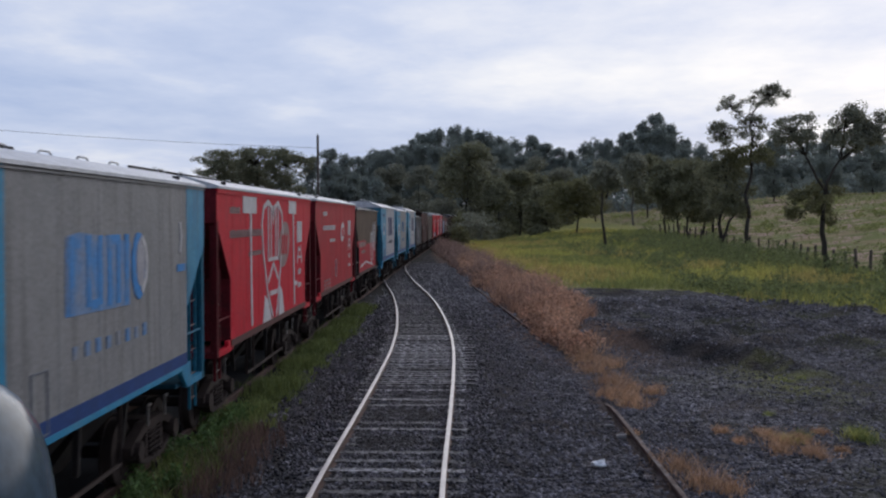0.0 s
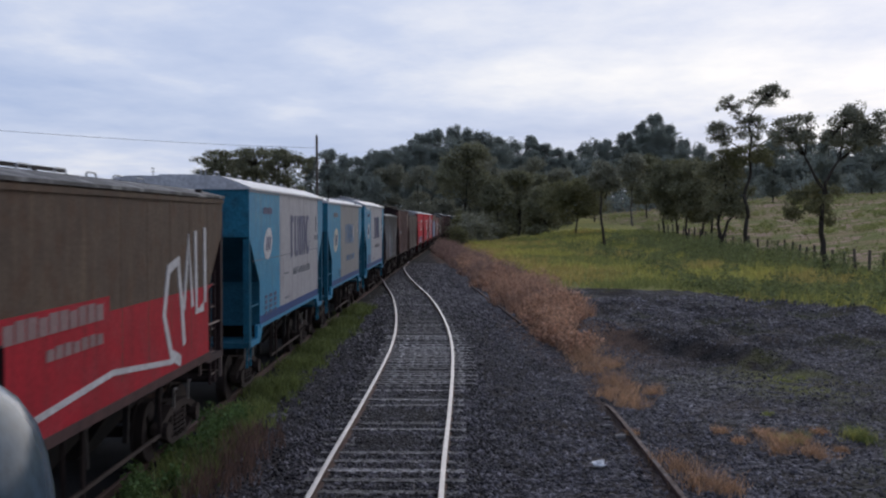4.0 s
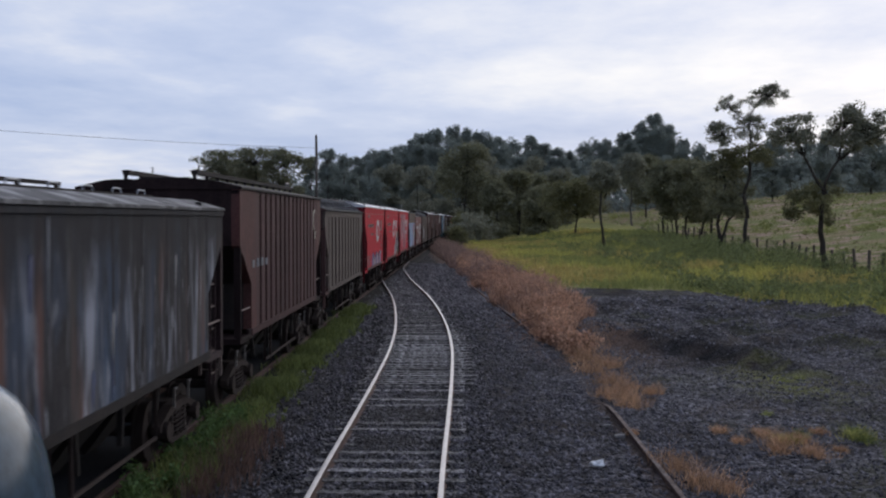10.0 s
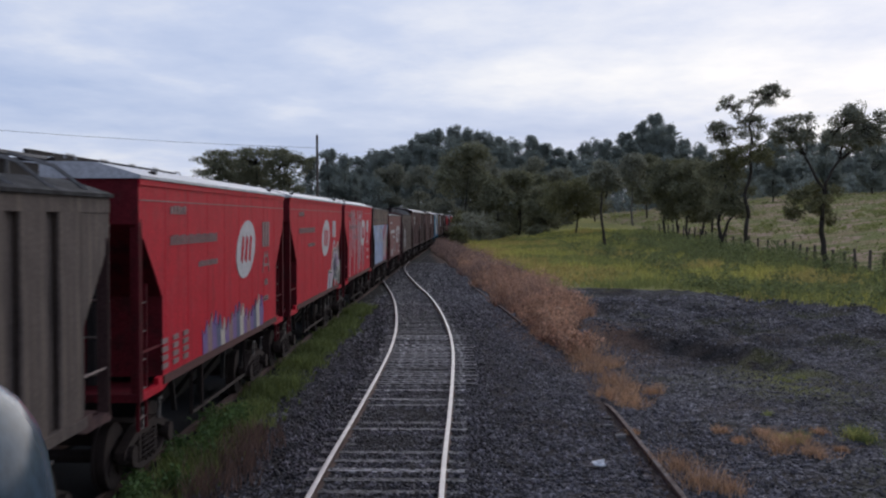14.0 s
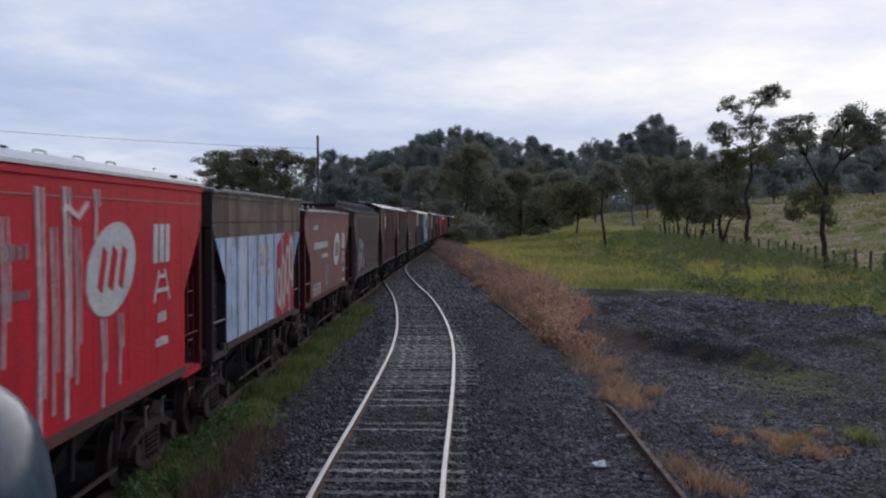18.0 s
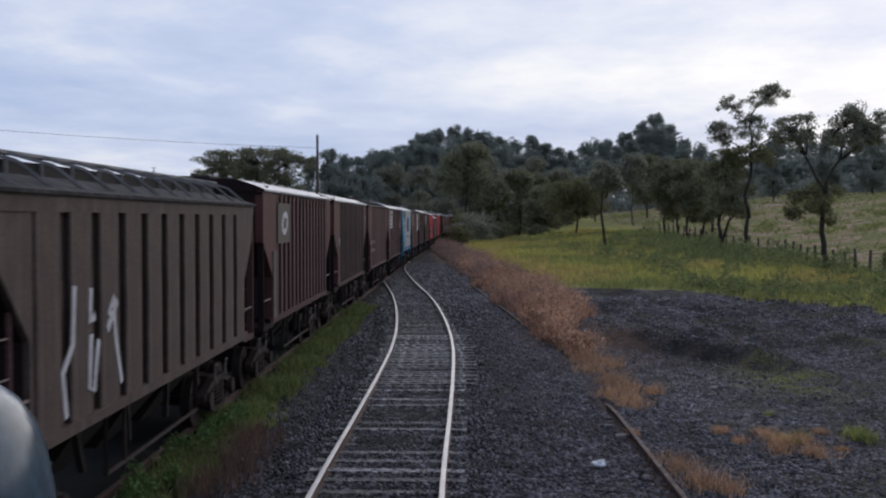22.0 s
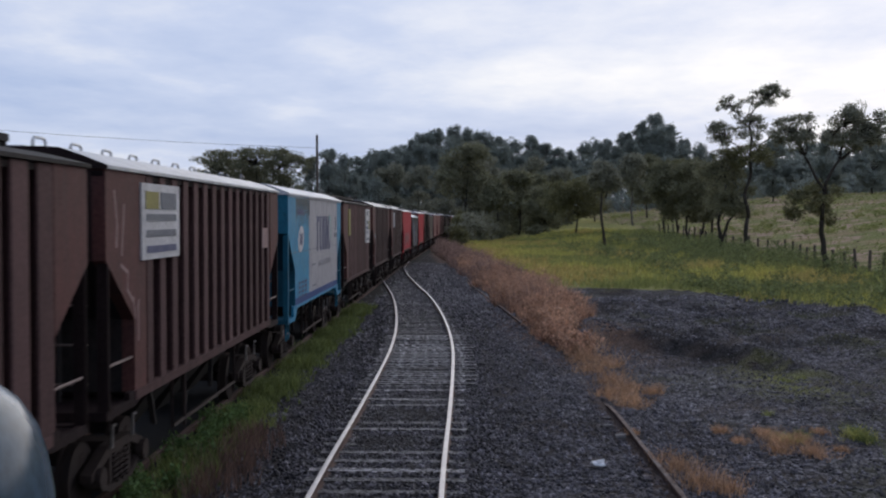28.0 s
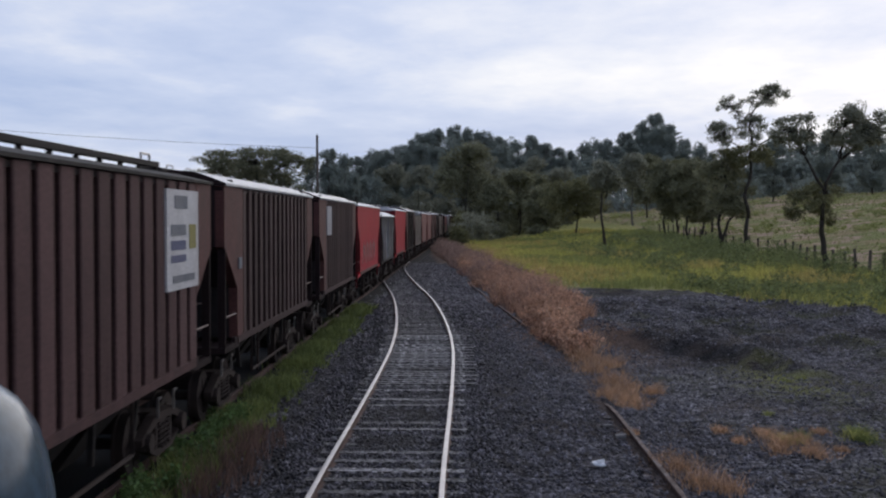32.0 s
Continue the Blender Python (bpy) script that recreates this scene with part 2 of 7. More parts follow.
M = {
    "red": mat("red_paint", (0.58, 0.017, 0.036), (0.48, 0.015, 0.031), 0.6, streak=(0.31, 0.02, 0.03), streak_amt=0.6, bump=0.05, dirt=(0.46, 0.05, 0.065), dirt_amt=0.3, spec=0.08),
    "red_worn": mat("worn_dull_red_paint", (0.43, 0.02, 0.034), (0.33, 0.019, 0.03), 0.6, scale=1.2, streak=(0.21, 0.025, 0.03), streak_amt=0.6, bump=0.05, dirt=(0.34, 0.05, 0.06), dirt_amt=0.4, spec=0.08),
    # red and blue darkened for the shade on the wagon ends, with dirt blotches
    "red_end": mat("shaded_dirty_red_paint", (0.15, 0.016, 0.022), (0.09, 0.013, 0.017), 0.7, bump=0.05, dirt=(0.05, 0.02, 0.02), dirt_amt=0.6, spec=0.08),
    "blue_end": mat("shaded_dirty_blue_paint", (0.03, 0.17, 0.25), (0.024, 0.12, 0.18), 0.6, bump=0.05, dirt=(0.03, 0.07, 0.09), dirt_amt=0.5, spec=0.08),
    "dark_red": mat("dark_red_paint", (0.10, 0.016, 0.018), (0.07, 0.013, 0.014), 0.6, bump=0.05),
    "red_brown": mat("faded_red_paint", (0.23, 0.092, 0.083), (0.17, 0.07, 0.063), 0.65, streak=(0.11, 0.065, 0.06), streak_amt=0.7, bump=0.08),
    "grey": mat("grey_paint", (0.27, 0.26, 0.25), (0.22, 0.215, 0.21), 0.6, streak=(0.15, 0.14, 0.135), streak_amt=0.7, bump=0.05),
    "light_grey": mat("light_grey_paint", (0.40, 0.385, 0.395), (0.33, 0.315, 0.325), 0.55, streak=(0.22, 0.21, 0.21), streak_amt=0.75, bump=0.05),
    "blue": mat("blue_paint", (0.035, 0.26, 0.42), (0.03, 0.20, 0.34), 0.5, streak=(0.06, 0.15, 0.20), streak_amt=0.8, bump=0.05, dirt=(0.09, 0.28, 0.38), dirt_amt=0.5),
    "navy": mat("navy_paint", (0.02, 0.06, 0.20), (0.02, 0.05, 0.15), 0.5, bump=0.05),
    # the blue darker still, for the shade behind the end posts
    "teal_dark": mat("deep_shaded_blue_paint", (0.02, 0.10, 0.15), (0.015, 0.07, 0.10), 0.6, bump=0.05),
    "mark_blue": mat("bright_blue_paint", (0.04, 0.24, 0.55), (0.05, 0.20, 0.45), 0.5, bump=0.05, dirt=(0.22, 0.22, 0.22), dirt_amt=0.45),
    "worn_blue": mat("worn_faint_blue_paint", (0.20, 0.22, 0.26), (0.07, 0.22, 0.42), 0.6, scale=3.5, bump=0.05, dirt=(0.26, 0.25, 0.245), dirt_amt=0.9),
    "slate": mat("slate_blue_lettering", (0.09, 0.10, 0.17), (0.12, 0.12, 0.18), 0.6, bump=0.05),
    "brown": mat("brown_paint", (0.105, 0.058, 0.055), (0.076, 0.045, 0.043), 0.7, streak=(0.14, 0.08, 0.07), streak_amt=0.6, bump=0.1, spec=0.08, vary=0.22),
    # body sheet behind ribs: shade in the gaps put into a near-black brown
    "dark_brown": mat("brown_paint_in_rib_gaps", (0.017, 0.0115, 0.0115), (0.012, 0.0085, 0.009), 0.65, streak=(0.03, 0.02, 0.019), streak_amt=0.6, bump=0.1, spec=0.04),
    "umber": mat("umber_paint", (0.118, 0.048, 0.042), (0.085, 0.038, 0.034), 0.7, streak=(0.085, 0.05, 0.045), streak_amt=0.5, bump=0.1),
    "roof_sooty": mat("sooty_dusty_roof", (0.04, 0.039, 0.04), (0.022, 0.021, 0.022), 0.7, scale=2.5, bump=0.15, dirt=(0.2, 0.19, 0.195), dirt_amt=0.25, spec=0.05),
    "soot_brown": mat("deep_brown_paint", (0.082, 0.052, 0.049), (0.06, 0.04, 0.038), 0.7, streak=(0.11, 0.066, 0.058), streak_amt=0.6, bump=0.1, spec=0.08, vary=0.22),
    "rust_patch": mat("rust_patch", (0.10, 0.06, 0.045), (0.15, 0.09, 0.06), 0.85, bump=0.3),
    "grime": mat("brown_grime", (0.13, 0.13, 0.12), (0.09, 0.12, 0.13), 0.8, scale=5, bump=0.1),
    "mint": mat("mint_green_paint", (0.25, 0.45, 0.40), (0.2, 0.36, 0.34), 0.6, bump=0.05),
    "board": mat("grey_brown_board", (0.13, 0.105, 0.085), (0.10, 0.085, 0.07), 0.7, bump=0.08),
    "olive_brown": mat("grey_brown_paint", (0.125, 0.097, 0.083), (0.085, 0.066, 0.058), 0.75, streak=(0.20, 0.155, 0.12), streak_amt=0.7, bump=0.1),
    "olive_grey": mat("dusty_grey_brown_paint", (0.108, 0.077, 0.065), (0.074, 0.054, 0.047), 0.75, streak=(0.165, 0.122, 0.10), streak_amt=0.6, bump=0.1),
    "weathered": mat("weathered_grey_paint", (0.065, 0.06, 0.058), (0.03, 0.028, 0.028), 0.75, streak=(0.30, 0.28, 0.25), streak_amt=0.8, bump=0.1, dirt=(0.09, 0.11, 0.17), dirt_amt=0.6),
    "weathered_brown": mat("rusty_brown_paint", (0.12, 0.085, 0.06), (0.085, 0.06, 0.045), 0.8, streak=(0.16, 0.11, 0.07), streak_amt=0.7, bump=0.15, dirt=RUST, dirt_amt=0.6),
    "roof": mat("pale_roof_paint", (0.62, 0.62, 0.63), (0.50, 0.50, 0.52), 0.45, spec=0.4, bump=0.05, streak=(0.3, 0.3, 0.3), streak_amt=0.35),
    "roof_steel": mat("grey_roof_steel", (0.40, 0.41, 0.43), (0.28, 0.29, 0.31), 0.4, spec=0.5, bump=0.08, dirt=(0.16, 0.14, 0.13), dirt_amt=0.4),
    "roof_dull": mat("dull_sooty_roof", (0.12, 0.115, 0.115), (0.05, 0.048, 0.048), 0.7, scale=1.2, bump=0.15, dirt=(0.42, 0.41, 0.40), dirt_amt=0.65),
    "truss": mat("dull_grey_steel", (0.24, 0.23, 0.225), (0.15, 0.145, 0.14), 0.7, bump=0.1),
    # on unpainted slope sheets this black stands in for deep shade
    "black": mat("sooty_shaded_steel", (0.022, 0.020, 0.020), (0.035, 0.028, 0.025), 0.75, bump=0.15),
    "rusty": mat("rusty_steel", (0.048, 0.033, 0.028), (0.028, 0.021, 0.019), 0.8, bump=0.25),
    "steel": mat("worn_steel", (0.32, 0.30, 0.29), (0.22, 0.20, 0.19), 0.4, 0.7, bump=0.1),
    "white": mat("white_paint", (0.60, 0.58, 0.57), (0.48, 0.46, 0.45), 0.6, bump=0.05, dirt=(0.30, 0.28, 0.27), dirt_amt=0.3),
    "ghost": mat("faded_lettering", (0.30, 0.20, 0.19), (0.24, 0.15, 0.14), 0.6, bump=0.05),
    "ghost_grey": mat("faded_grey_lettering", (0.14, 0.15, 0.17), (0.19, 0.19, 0.20), 0.6, bump=0.05),
    "wagon_brown": mat("purplish_brown_paint", (0.056, 0.034, 0.034), (0.042, 0.027, 0.028), 0.7, streak=(0.075, 0.05, 0.048), streak_amt=0.5, bump=0.1),
    # brown darkened for the shade on ribbed wagons' ends
    "end_brown": mat("shaded_brown_paint", (0.03, 0.019, 0.019), (0.02, 0.0135, 0.0135), 0.7, streak=(0.05, 0.032, 0.03), streak_amt=0.5, bump=0.1, spec=0.06),
    "faint": mat("faint_grey_lettering", (0.31, 0.30, 0.31), (0.26, 0.25, 0.26), 0.6, bump=0.05),
    "drip": mat("thin_pinkish_white_paint", (0.68, 0.58, 0.56), (0.55, 0.38, 0.37), 0.6, scale=6, bump=0.05),
    "spray_pink": mat("pink_and_grey_spray_paint", (0.46, 0.24, 0.34), (0.40, 0.42, 0.41), 0.6, scale=2.6, bump=0.05, dirt=(0.55, 0.54, 0.53), dirt_amt=0.7),
    "spray_green": mat("grey_green_spray_paint", (0.40, 0.43, 0.40), (0.30, 0.34, 0.31), 0.6, scale=3, bump=0.05, dirt=(0.5, 0.5, 0.48), dirt_amt=0.5),
    "faded_blue": mat("faded_blue_paint", (0.12, 0.22, 0.38), (0.20, 0.30, 0.43), 0.65, streak=(0.36, 0.40, 0.45), streak_amt=0.6, bump=0.08),
    "smear": mat("smeared_blue_paint", (0.25, 0.26, 0.28), (0.06, 0.23, 0.50), 0.6, scale=2.2, bump=0.05),
    "cream": mat("cream_paint", (0.55, 0.50, 0.40), (0.45, 0.41, 0.33), 0.6, bump=0.05),
    "yellow": mat("dull_yellow_panel", (0.28, 0.25, 0.08), (0.22, 0.19, 0.07), 0.6, bump=0.05),
    "violet": mat("violet_spray_paint", (0.16, 0.11, 0.28), (0.24, 0.14, 0.26), 0.6, bump=0.05),
    "rail": mat("polished_rail_steel", (0.44, 0.425, 0.435), (0.34, 0.325, 0.34), 0.38, 0.55, bump=0.02),
    "rail_rust": mat("rusty_rail", (0.12, 0.075, 0.06), (0.085, 0.055, 0.048), 0.85, bump=0.2),
    "rail_old": mat("dull_rusty_rail_head", (0.15, 0.105, 0.09), (0.085, 0.06, 0.052), 0.85, scale=3, bump=0.2, dirt=(0.28, 0.24, 0.22), dirt_amt=0.5),
    "rail_worn": mat("worn_brown_rail", (0.26, 0.20, 0.175), (0.16, 0.115, 0.10), 0.7, bump=0.15),
    "sleeper": mat("weathered_sleeper", (0.055, 0.05, 0.052), (0.035, 0.033, 0.035), 0.75, scale=5, fine=22, bump=0.6, vary=0.45, stretch=(1, 4, 1), spec=0.3, dirt=(0.62, 0.60, 0.61), dirt_amt=1.0),
    "stone": mat("ballast_stone", (0.185, 0.173, 0.192), (0.030, 0.028, 0.033), 0.55, scale=3, bump=0.2, vary=0.65, island=True, spec=0.16),
    "stone_dark": mat("dark_ballast_stone", (0.135, 0.126, 0.141), (0.021, 0.0195, 0.0235), 0.55, scale=3, bump=0.2, vary=0.9, island=True, spec=0.16),
    "bark": mat("tree_bark", (0.06, 0.05, 0.042), (0.035, 0.03, 0.026), 0.95, fine=9, bump=0.6),
    "bark_pale": mat("pale_tree_bark", (0.13, 0.115, 0.10), (0.09, 0.08, 0.07), 0.95, fine=9, bump=0.5),
    "post": mat("weathered_post_wood", (0.11, 0.09, 0.075), (0.07, 0.06, 0.05), 0.95, bump=0.4, vary=0.3),
    "concrete": mat("weathered_concrete", (0.20, 0.19, 0.185), (0.15, 0.14, 0.135), 0.9, bump=0.2),
    # near-black: the shade beneath the train is put into the ballast colour
    "ballast_shaded": mat("shaded_black_ballast", (0.016, 0.015, 0.015), (0.010, 0.0095, 0.0095), 0.9, scale=1.1, fine=18, bump=0.8),
    "litter": mat("white_plastic", (0.8, 0.8, 0.8), (0.72, 0.72, 0.73), 0.5, bump=0.05),
    "wire": mat("dark_cable", (0.04, 0.04, 0.045), (0.05, 0.05, 0.05), 0.6, bump=0),
    "loco": mat("glossy_blue_grey_paint", (0.06, 0.09, 0.12), (0.05, 0.078, 0.105), 0.2, 0.0, bump=0.01, spec=0.18),
}


def peeling_mat(name, base, layers, soot):
    """Old side sheet: broad upright runs of slate blue, chalky white, rust and soot, black along the top."""
    m = mat(name, base, tuple(c * 0.7 for c in base), 0.8, bump=0.15)
    nt = m.node_tree
    N, L = nt.nodes, nt.links
    b = N["Principled BSDF"]
    tc, sep = N.new("ShaderNodeTexCoord"), N.new("ShaderNodeSeparateXYZ")
    L.new(tc.outputs["Object"], sep.inputs[0])
    col = b.inputs["Base Color"].links[0].from_socket
    for seed, scale, lo, hi, amt, tone in layers:
        mp, nz, rg = N.new("ShaderNodeMapping"), N.new("ShaderNodeTexNoise"), N.new("ShaderNodeMapRange")
        mp.inputs["Scale"].default_value, mp.inputs["Location"].default_value = (1.0, 1.6, 0.28), (seed, seed * 1.7, seed)
        nz.inputs["Scale"].default_value, nz.inputs["Detail"].default_value, nz.inputs["Distortion"].default_value = scale, 7, 0.5
        for k, v in ((1, lo), (2, hi), (3, 0.0), (4, amt)):
            rg.inputs[k].default_value = v
        L.new(tc.outputs["Object"], mp.inputs[0])
        L.new(mp.outputs[0], nz.inputs[0])
        L.new(nz.outputs[0], rg.inputs[0])
        mx = N.new("ShaderNodeMixRGB")
        mx.inputs[2].default_value = (*tone, 1)
        L.new(rg.outputs[0], mx.inputs[0])
        L.new(col, mx.inputs[1])
        col = mx.outputs[0]
    # soot run down from the roof's edge
    nz, sm, rg, mx = N.new("ShaderNodeTexNoise"), N.new("ShaderNodeMath"), N.new("ShaderNodeMapRange"), N.new("ShaderNodeMixRGB")
    nz.inputs["Scale"].default_value, nz.inputs["Detail"].default_value = 2.2, 6
    L.new(tc.outputs["Object"], nz.inputs[0])
    sm.operation = "ADD"
    L.new(sep.outputs[2], sm.inputs[0])
    L.new(nz.outputs[0], sm.inputs[1])
    for k, v in ((1, 2.95), (2, 3.85), (3, 0.0), (4, soot)):
        rg.inputs[k].default_value = v
    L.new(sm.outputs[0], rg.inputs[0])
    L.new(rg.outputs[0], mx.inputs[0])
    L.new(col, mx.inputs[1])
    mx.inputs[2].default_value = (0.028, 0.026, 0.027, 1)
    L.new(mx.outputs[0], b.inputs["Base Color"])
    return m


M["peeling"] = peeling_mat("peeling_streaked_paint", (0.05, 0.045, 0.045), ((0.0, 0.55, 0.50, 0.62, 0.8, (0.07, 0.10, 0.15)), (7.0, 0.5, 0.52, 0.64, 0.85, (0.13, 0.115, 0.10)), (3.0, 0.9, 0.56, 0.66, 0.8, (0.15, 0.075, 0.055)),
                           (11.0, 1.5, 0.55, 0.70, 0.85, (0.34, 0.35, 0.39)), (19.0, 3.2, 0.54, 0.66, 0.7, (0.025, 0.024, 0.026)), (23.0, 5.0, 0.58, 0.72, 0.6, (0.36, 0.36, 0.38))), 0.92)
M["pale_blue"] = peeling_mat("flaking_pale_blue_paint", (0.45, 0.53, 0.68), ((2.0, 0.8, 0.52, 0.62, 0.7, (0.20, 0.36, 0.66)), (8.0, 0.9, 0.50, 0.62, 0.8, (0.60, 0.60, 0.62)), (5.0, 2.6, 0.62, 0.66, 0.9, (0.17, 0.10, 0.07)), (13.0, 3.6, 0.64, 0.69, 0.85, (0.07, 0.06, 0.06)), (29.0, 5.0, 0.58, 0.70, 0.5, (0.62, 0.62, 0.64))), 0.0)
M["rusty_band"] = peeling_mat("rusty_upper_band", (0.22, 0.16, 0.12), ((4.0, 0.7, 0.50, 0.60, 0.85, (0.10, 0.05, 0.042)), (9.0, 1.2, 0.54, 0.64, 0.8, (0.09, 0.07, 0.062)), (15.0, 2.2, 0.56, 0.68, 0.6, (0.28, 0.23, 0.19))), 0.2)


def leaf_mat(name, c1, c2, vary=0.3, through_share=0.35):
    m = mat(name, c1, c2, 0.65, scale=0.35, fine=3, bump=0, vary=vary, island=True)
    nt = m.node_tree
    b, out = nt.nodes["Principled BSDF"], nt.nodes["Material Output"]
    thin, both = nt.nodes.new("ShaderNodeBsdfTranslucent"), nt.nodes.new("ShaderNodeMixShader")
    both.inputs[0].default_value = through_share
    nt.links.new(b.inputs["Base Color"].links[0].from_socket, thin.inputs[0])
    nt.links.new(b.outputs[0], both.inputs[1])
    nt.links.new(thin.outputs[0], both.inputs[2])
    nt.links.new(both.outputs[0], out.inputs[0])
    return m


M["leaf_dark"] = leaf_mat("dark_foliage", (0.235, 0.23, 0.14), (0.175, 0.175, 0.108))
# lifted paler than leaves: haze over the far trees mixed into the colour
M["leaf_shade"] = leaf_mat("hazed_grey_brown_foliage", (0.28, 0.275, 0.20), (0.215, 0.215, 0.158), 0.18)
M["leaf_grey"] = leaf_mat("grey_green_foliage", (0.25, 0.252, 0.185), (0.19, 0.192, 0.14))
M["leaf_mid"] = leaf_mat("olive_foliage", (0.21, 0.20, 0.10), (0.15, 0.148, 0.08))
# the wood's leaf colour is likewise raised to hold the haze
M["leaf_euc"] = leaf_mat("hazed_eucalyptus_foliage", (0.255, 0.282, 0.245), (0.20, 0.228, 0.20), 0.2)
# blue tint is distance haze put into the leaf colour
M["leaf_far"] = leaf_mat("far_foliage_haze_blue", (0.07, 0.10, 0.13), (0.05, 0.075, 0.10))
M["grass"] = leaf_mat("tall_yellow_green_grass", (0.54, 0.48, 0.14), (0.38, 0.38, 0.11), 0.35)
M["grass_dark"] = leaf_mat("dark_green_grass", (0.33, 0.34, 0.12), (0.24, 0.265, 0.095), 0.35)
M["scrub"] = leaf_mat("dark_green_scrub", (0.215, 0.24, 0.10), (0.15, 0.175, 0.075), 0.4)
M["grass_gold"] = leaf_mat("golden_meadow_grass", (0.56, 0.44, 0.16), (0.42, 0.34, 0.12), 0.35)
M["weed"] = leaf_mat("bright_green_weeds", (0.20, 0.235, 0.078), (0.14, 0.17, 0.06), 0.45)
M["leafy"] = leaf_mat("fresh_green_leaves", (0.12, 0.185, 0.065), (0.08, 0.135, 0.048), 0.45)
M["dry"] = leaf_mat("dry_russet_brush", (0.56, 0.345, 0.225), (0.40, 0.235, 0.165), 0.6)
M["dry_far"] = leaf_mat("dry_brown_brush", (0.36, 0.24, 0.195), (0.26, 0.18, 0.15), 0.5)
M["withered"] = leaf_mat("withered_brown_weeds", (0.19, 0.12, 0.095), (0.13, 0.085, 0.07), 0.5)
M["dry_orange"] = leaf_mat("dry_orange_grass", (0.60, 0.37, 0.22), (0.40, 0.24, 0.145), 0.6)
M["straw"] = leaf_mat("pale_straw", (0.25, 0.20, 0.11), (0.17, 0.145, 0.075), 0.4)

# ---- mesh helpers ----


def bm_box(bm, x0, x1, y0, y1, z0, z1):
    v = [bm.verts.new(p) for p in ((x0, y0, z0), (x1, y0, z0), (x1, y1, z0), (x0, y1, z0), (x0, y0, z1), (x1, y0, z1), (x1, y1, z1), (x0, y1, z1))]
    for f in ((3, 2, 1, 0), (4, 5, 6, 7), (0, 1, 5, 4), (1, 2, 6, 5), (2, 3, 7, 6), (3, 0, 4, 7)):
        bm.faces.new([v[i] for i in f])


def bm_prism(bm, pts, axis, a0, a1):
    """Extrudes a closed outline along x, y or z."""
    def put(p, a):
        return {"x": (a, p[0], p[1]), "y": (p[0], a, p[1]), "z": (p[0], p[1], a)}[axis]
    lo, hi = [bm.verts.new(put(p, a0)) for p in pts], [bm.verts.new(put(p, a1)) for p in pts]
    n = len(pts)
    bm.faces.new(lo[::-1])
    bm.faces.new(hi)
    for i in range(n):
        bm.faces.new((lo[i], lo[(i + 1) % n], hi[(i + 1) % n], hi[i]))


def bm_tube(bm, pts, r, n=6, r2=None):
    """A round bar along a line of points, tapering from r to r2."""
    r2 = r if r2 is None else r2
    pts = [Vector(p) for p in pts]
    rings = []
    for i, p in enumerate(pts):
        d = (pts[min(i + 1, len(pts) - 1)] - pts[max(i - 1, 0)]).normalized()
        a = d.orthogonal().normalized() if not rings else (last - d * last.dot(d)).normalized()
        last, b = a, d.cross(a)
        rr = r + (r2 - r) * i / max(1, len(pts) - 1)
        rings.append([bm.verts.new(p + (a * math.cos(k * math.tau / n) + b * math.sin(k * math.tau / n)) * rr) for k in range(n)])
    for q, s in zip(rings, rings[1:]):
        for k in range(n):
            bm.faces.new((q[k], q[(k + 1) % n], s[(k + 1) % n], s[k]))
    bm.faces.new(rings[0][::-1])
    bm.faces.new(rings[-1])


def bm_disc(bm, y, z, r, x0, x1, n=20):
    bm_prism(bm, [(y + r * math.cos(k * math.tau / n), z + r * math.sin(k * math.tau / n)) for k in range(n)], "x", x0, x1)


def mesh_of(bm, name, material, smooth=False):
    bmesh.ops.recalc_face_normals(bm, faces=bm.faces[:])
    me = bpy.data.meshes.new(name)
    bm.to_mesh(me)
    bm.free()
    me.materials.append(material)
    if smooth:
        for p in me.polygons:
            p.use_smooth = True
    return me


def part(name, bm, material, parent=None, label="", smooth=False):
    """Links a bmesh, or a shared mesh, as one object under its thing."""
    me = bm if isinstance(bm, bpy.types.Mesh) else mesh_of(bm, name, material, smooth)
    ob = new(name, me)
    ob.parent = parent
    if label:
        tagged(ob, label)
    return ob


def cloud_mesh(name, verts, faces, material, smooth=False):
    me = bpy.data.meshes.new(name)
    me.vertices.add(len(verts))
    me.vertices.foreach_set("co", np.asarray(verts, dtype=np.float32).ravel())
    faces = np.asarray(faces, dtype=np.int32)
    k = faces.shape[1]
    me.loops.add(faces.size)
    me.loops.foreach_set("vertex_index", faces.ravel())
    me.polygons.add(len(faces))
    me.polygons.foreach_set("loop_start", np.arange(0, faces.size, k, dtype=np.int32))
    me.polygons.foreach_set("loop_total", np.full(len(faces), k, dtype=np.int32))
    me.update(calc_edges=True)
    me.materials.append(material)
    if smooth:
        for p in me.polygons:
            p.use_smooth = True
    return me


# ---- the lie of the land ----
TRAIN_X, BEND = -5.33, 6.3e-5


def train_x(y):
    return TRAIN_X + BEND * max(y, 0.0) ** 2


# centre of the near track: straight past the camera, then drawn into the other track
NEAR = ((-40, -1.05), (14, -1.03), (20, -0.965), (25, -0.93), (30, -0.955), (36, -1.15), (43.7, -1.6), (50.6, -2.15), (58, -2.9), (66, -3.66), (79, -4.6), (92, -4.80))


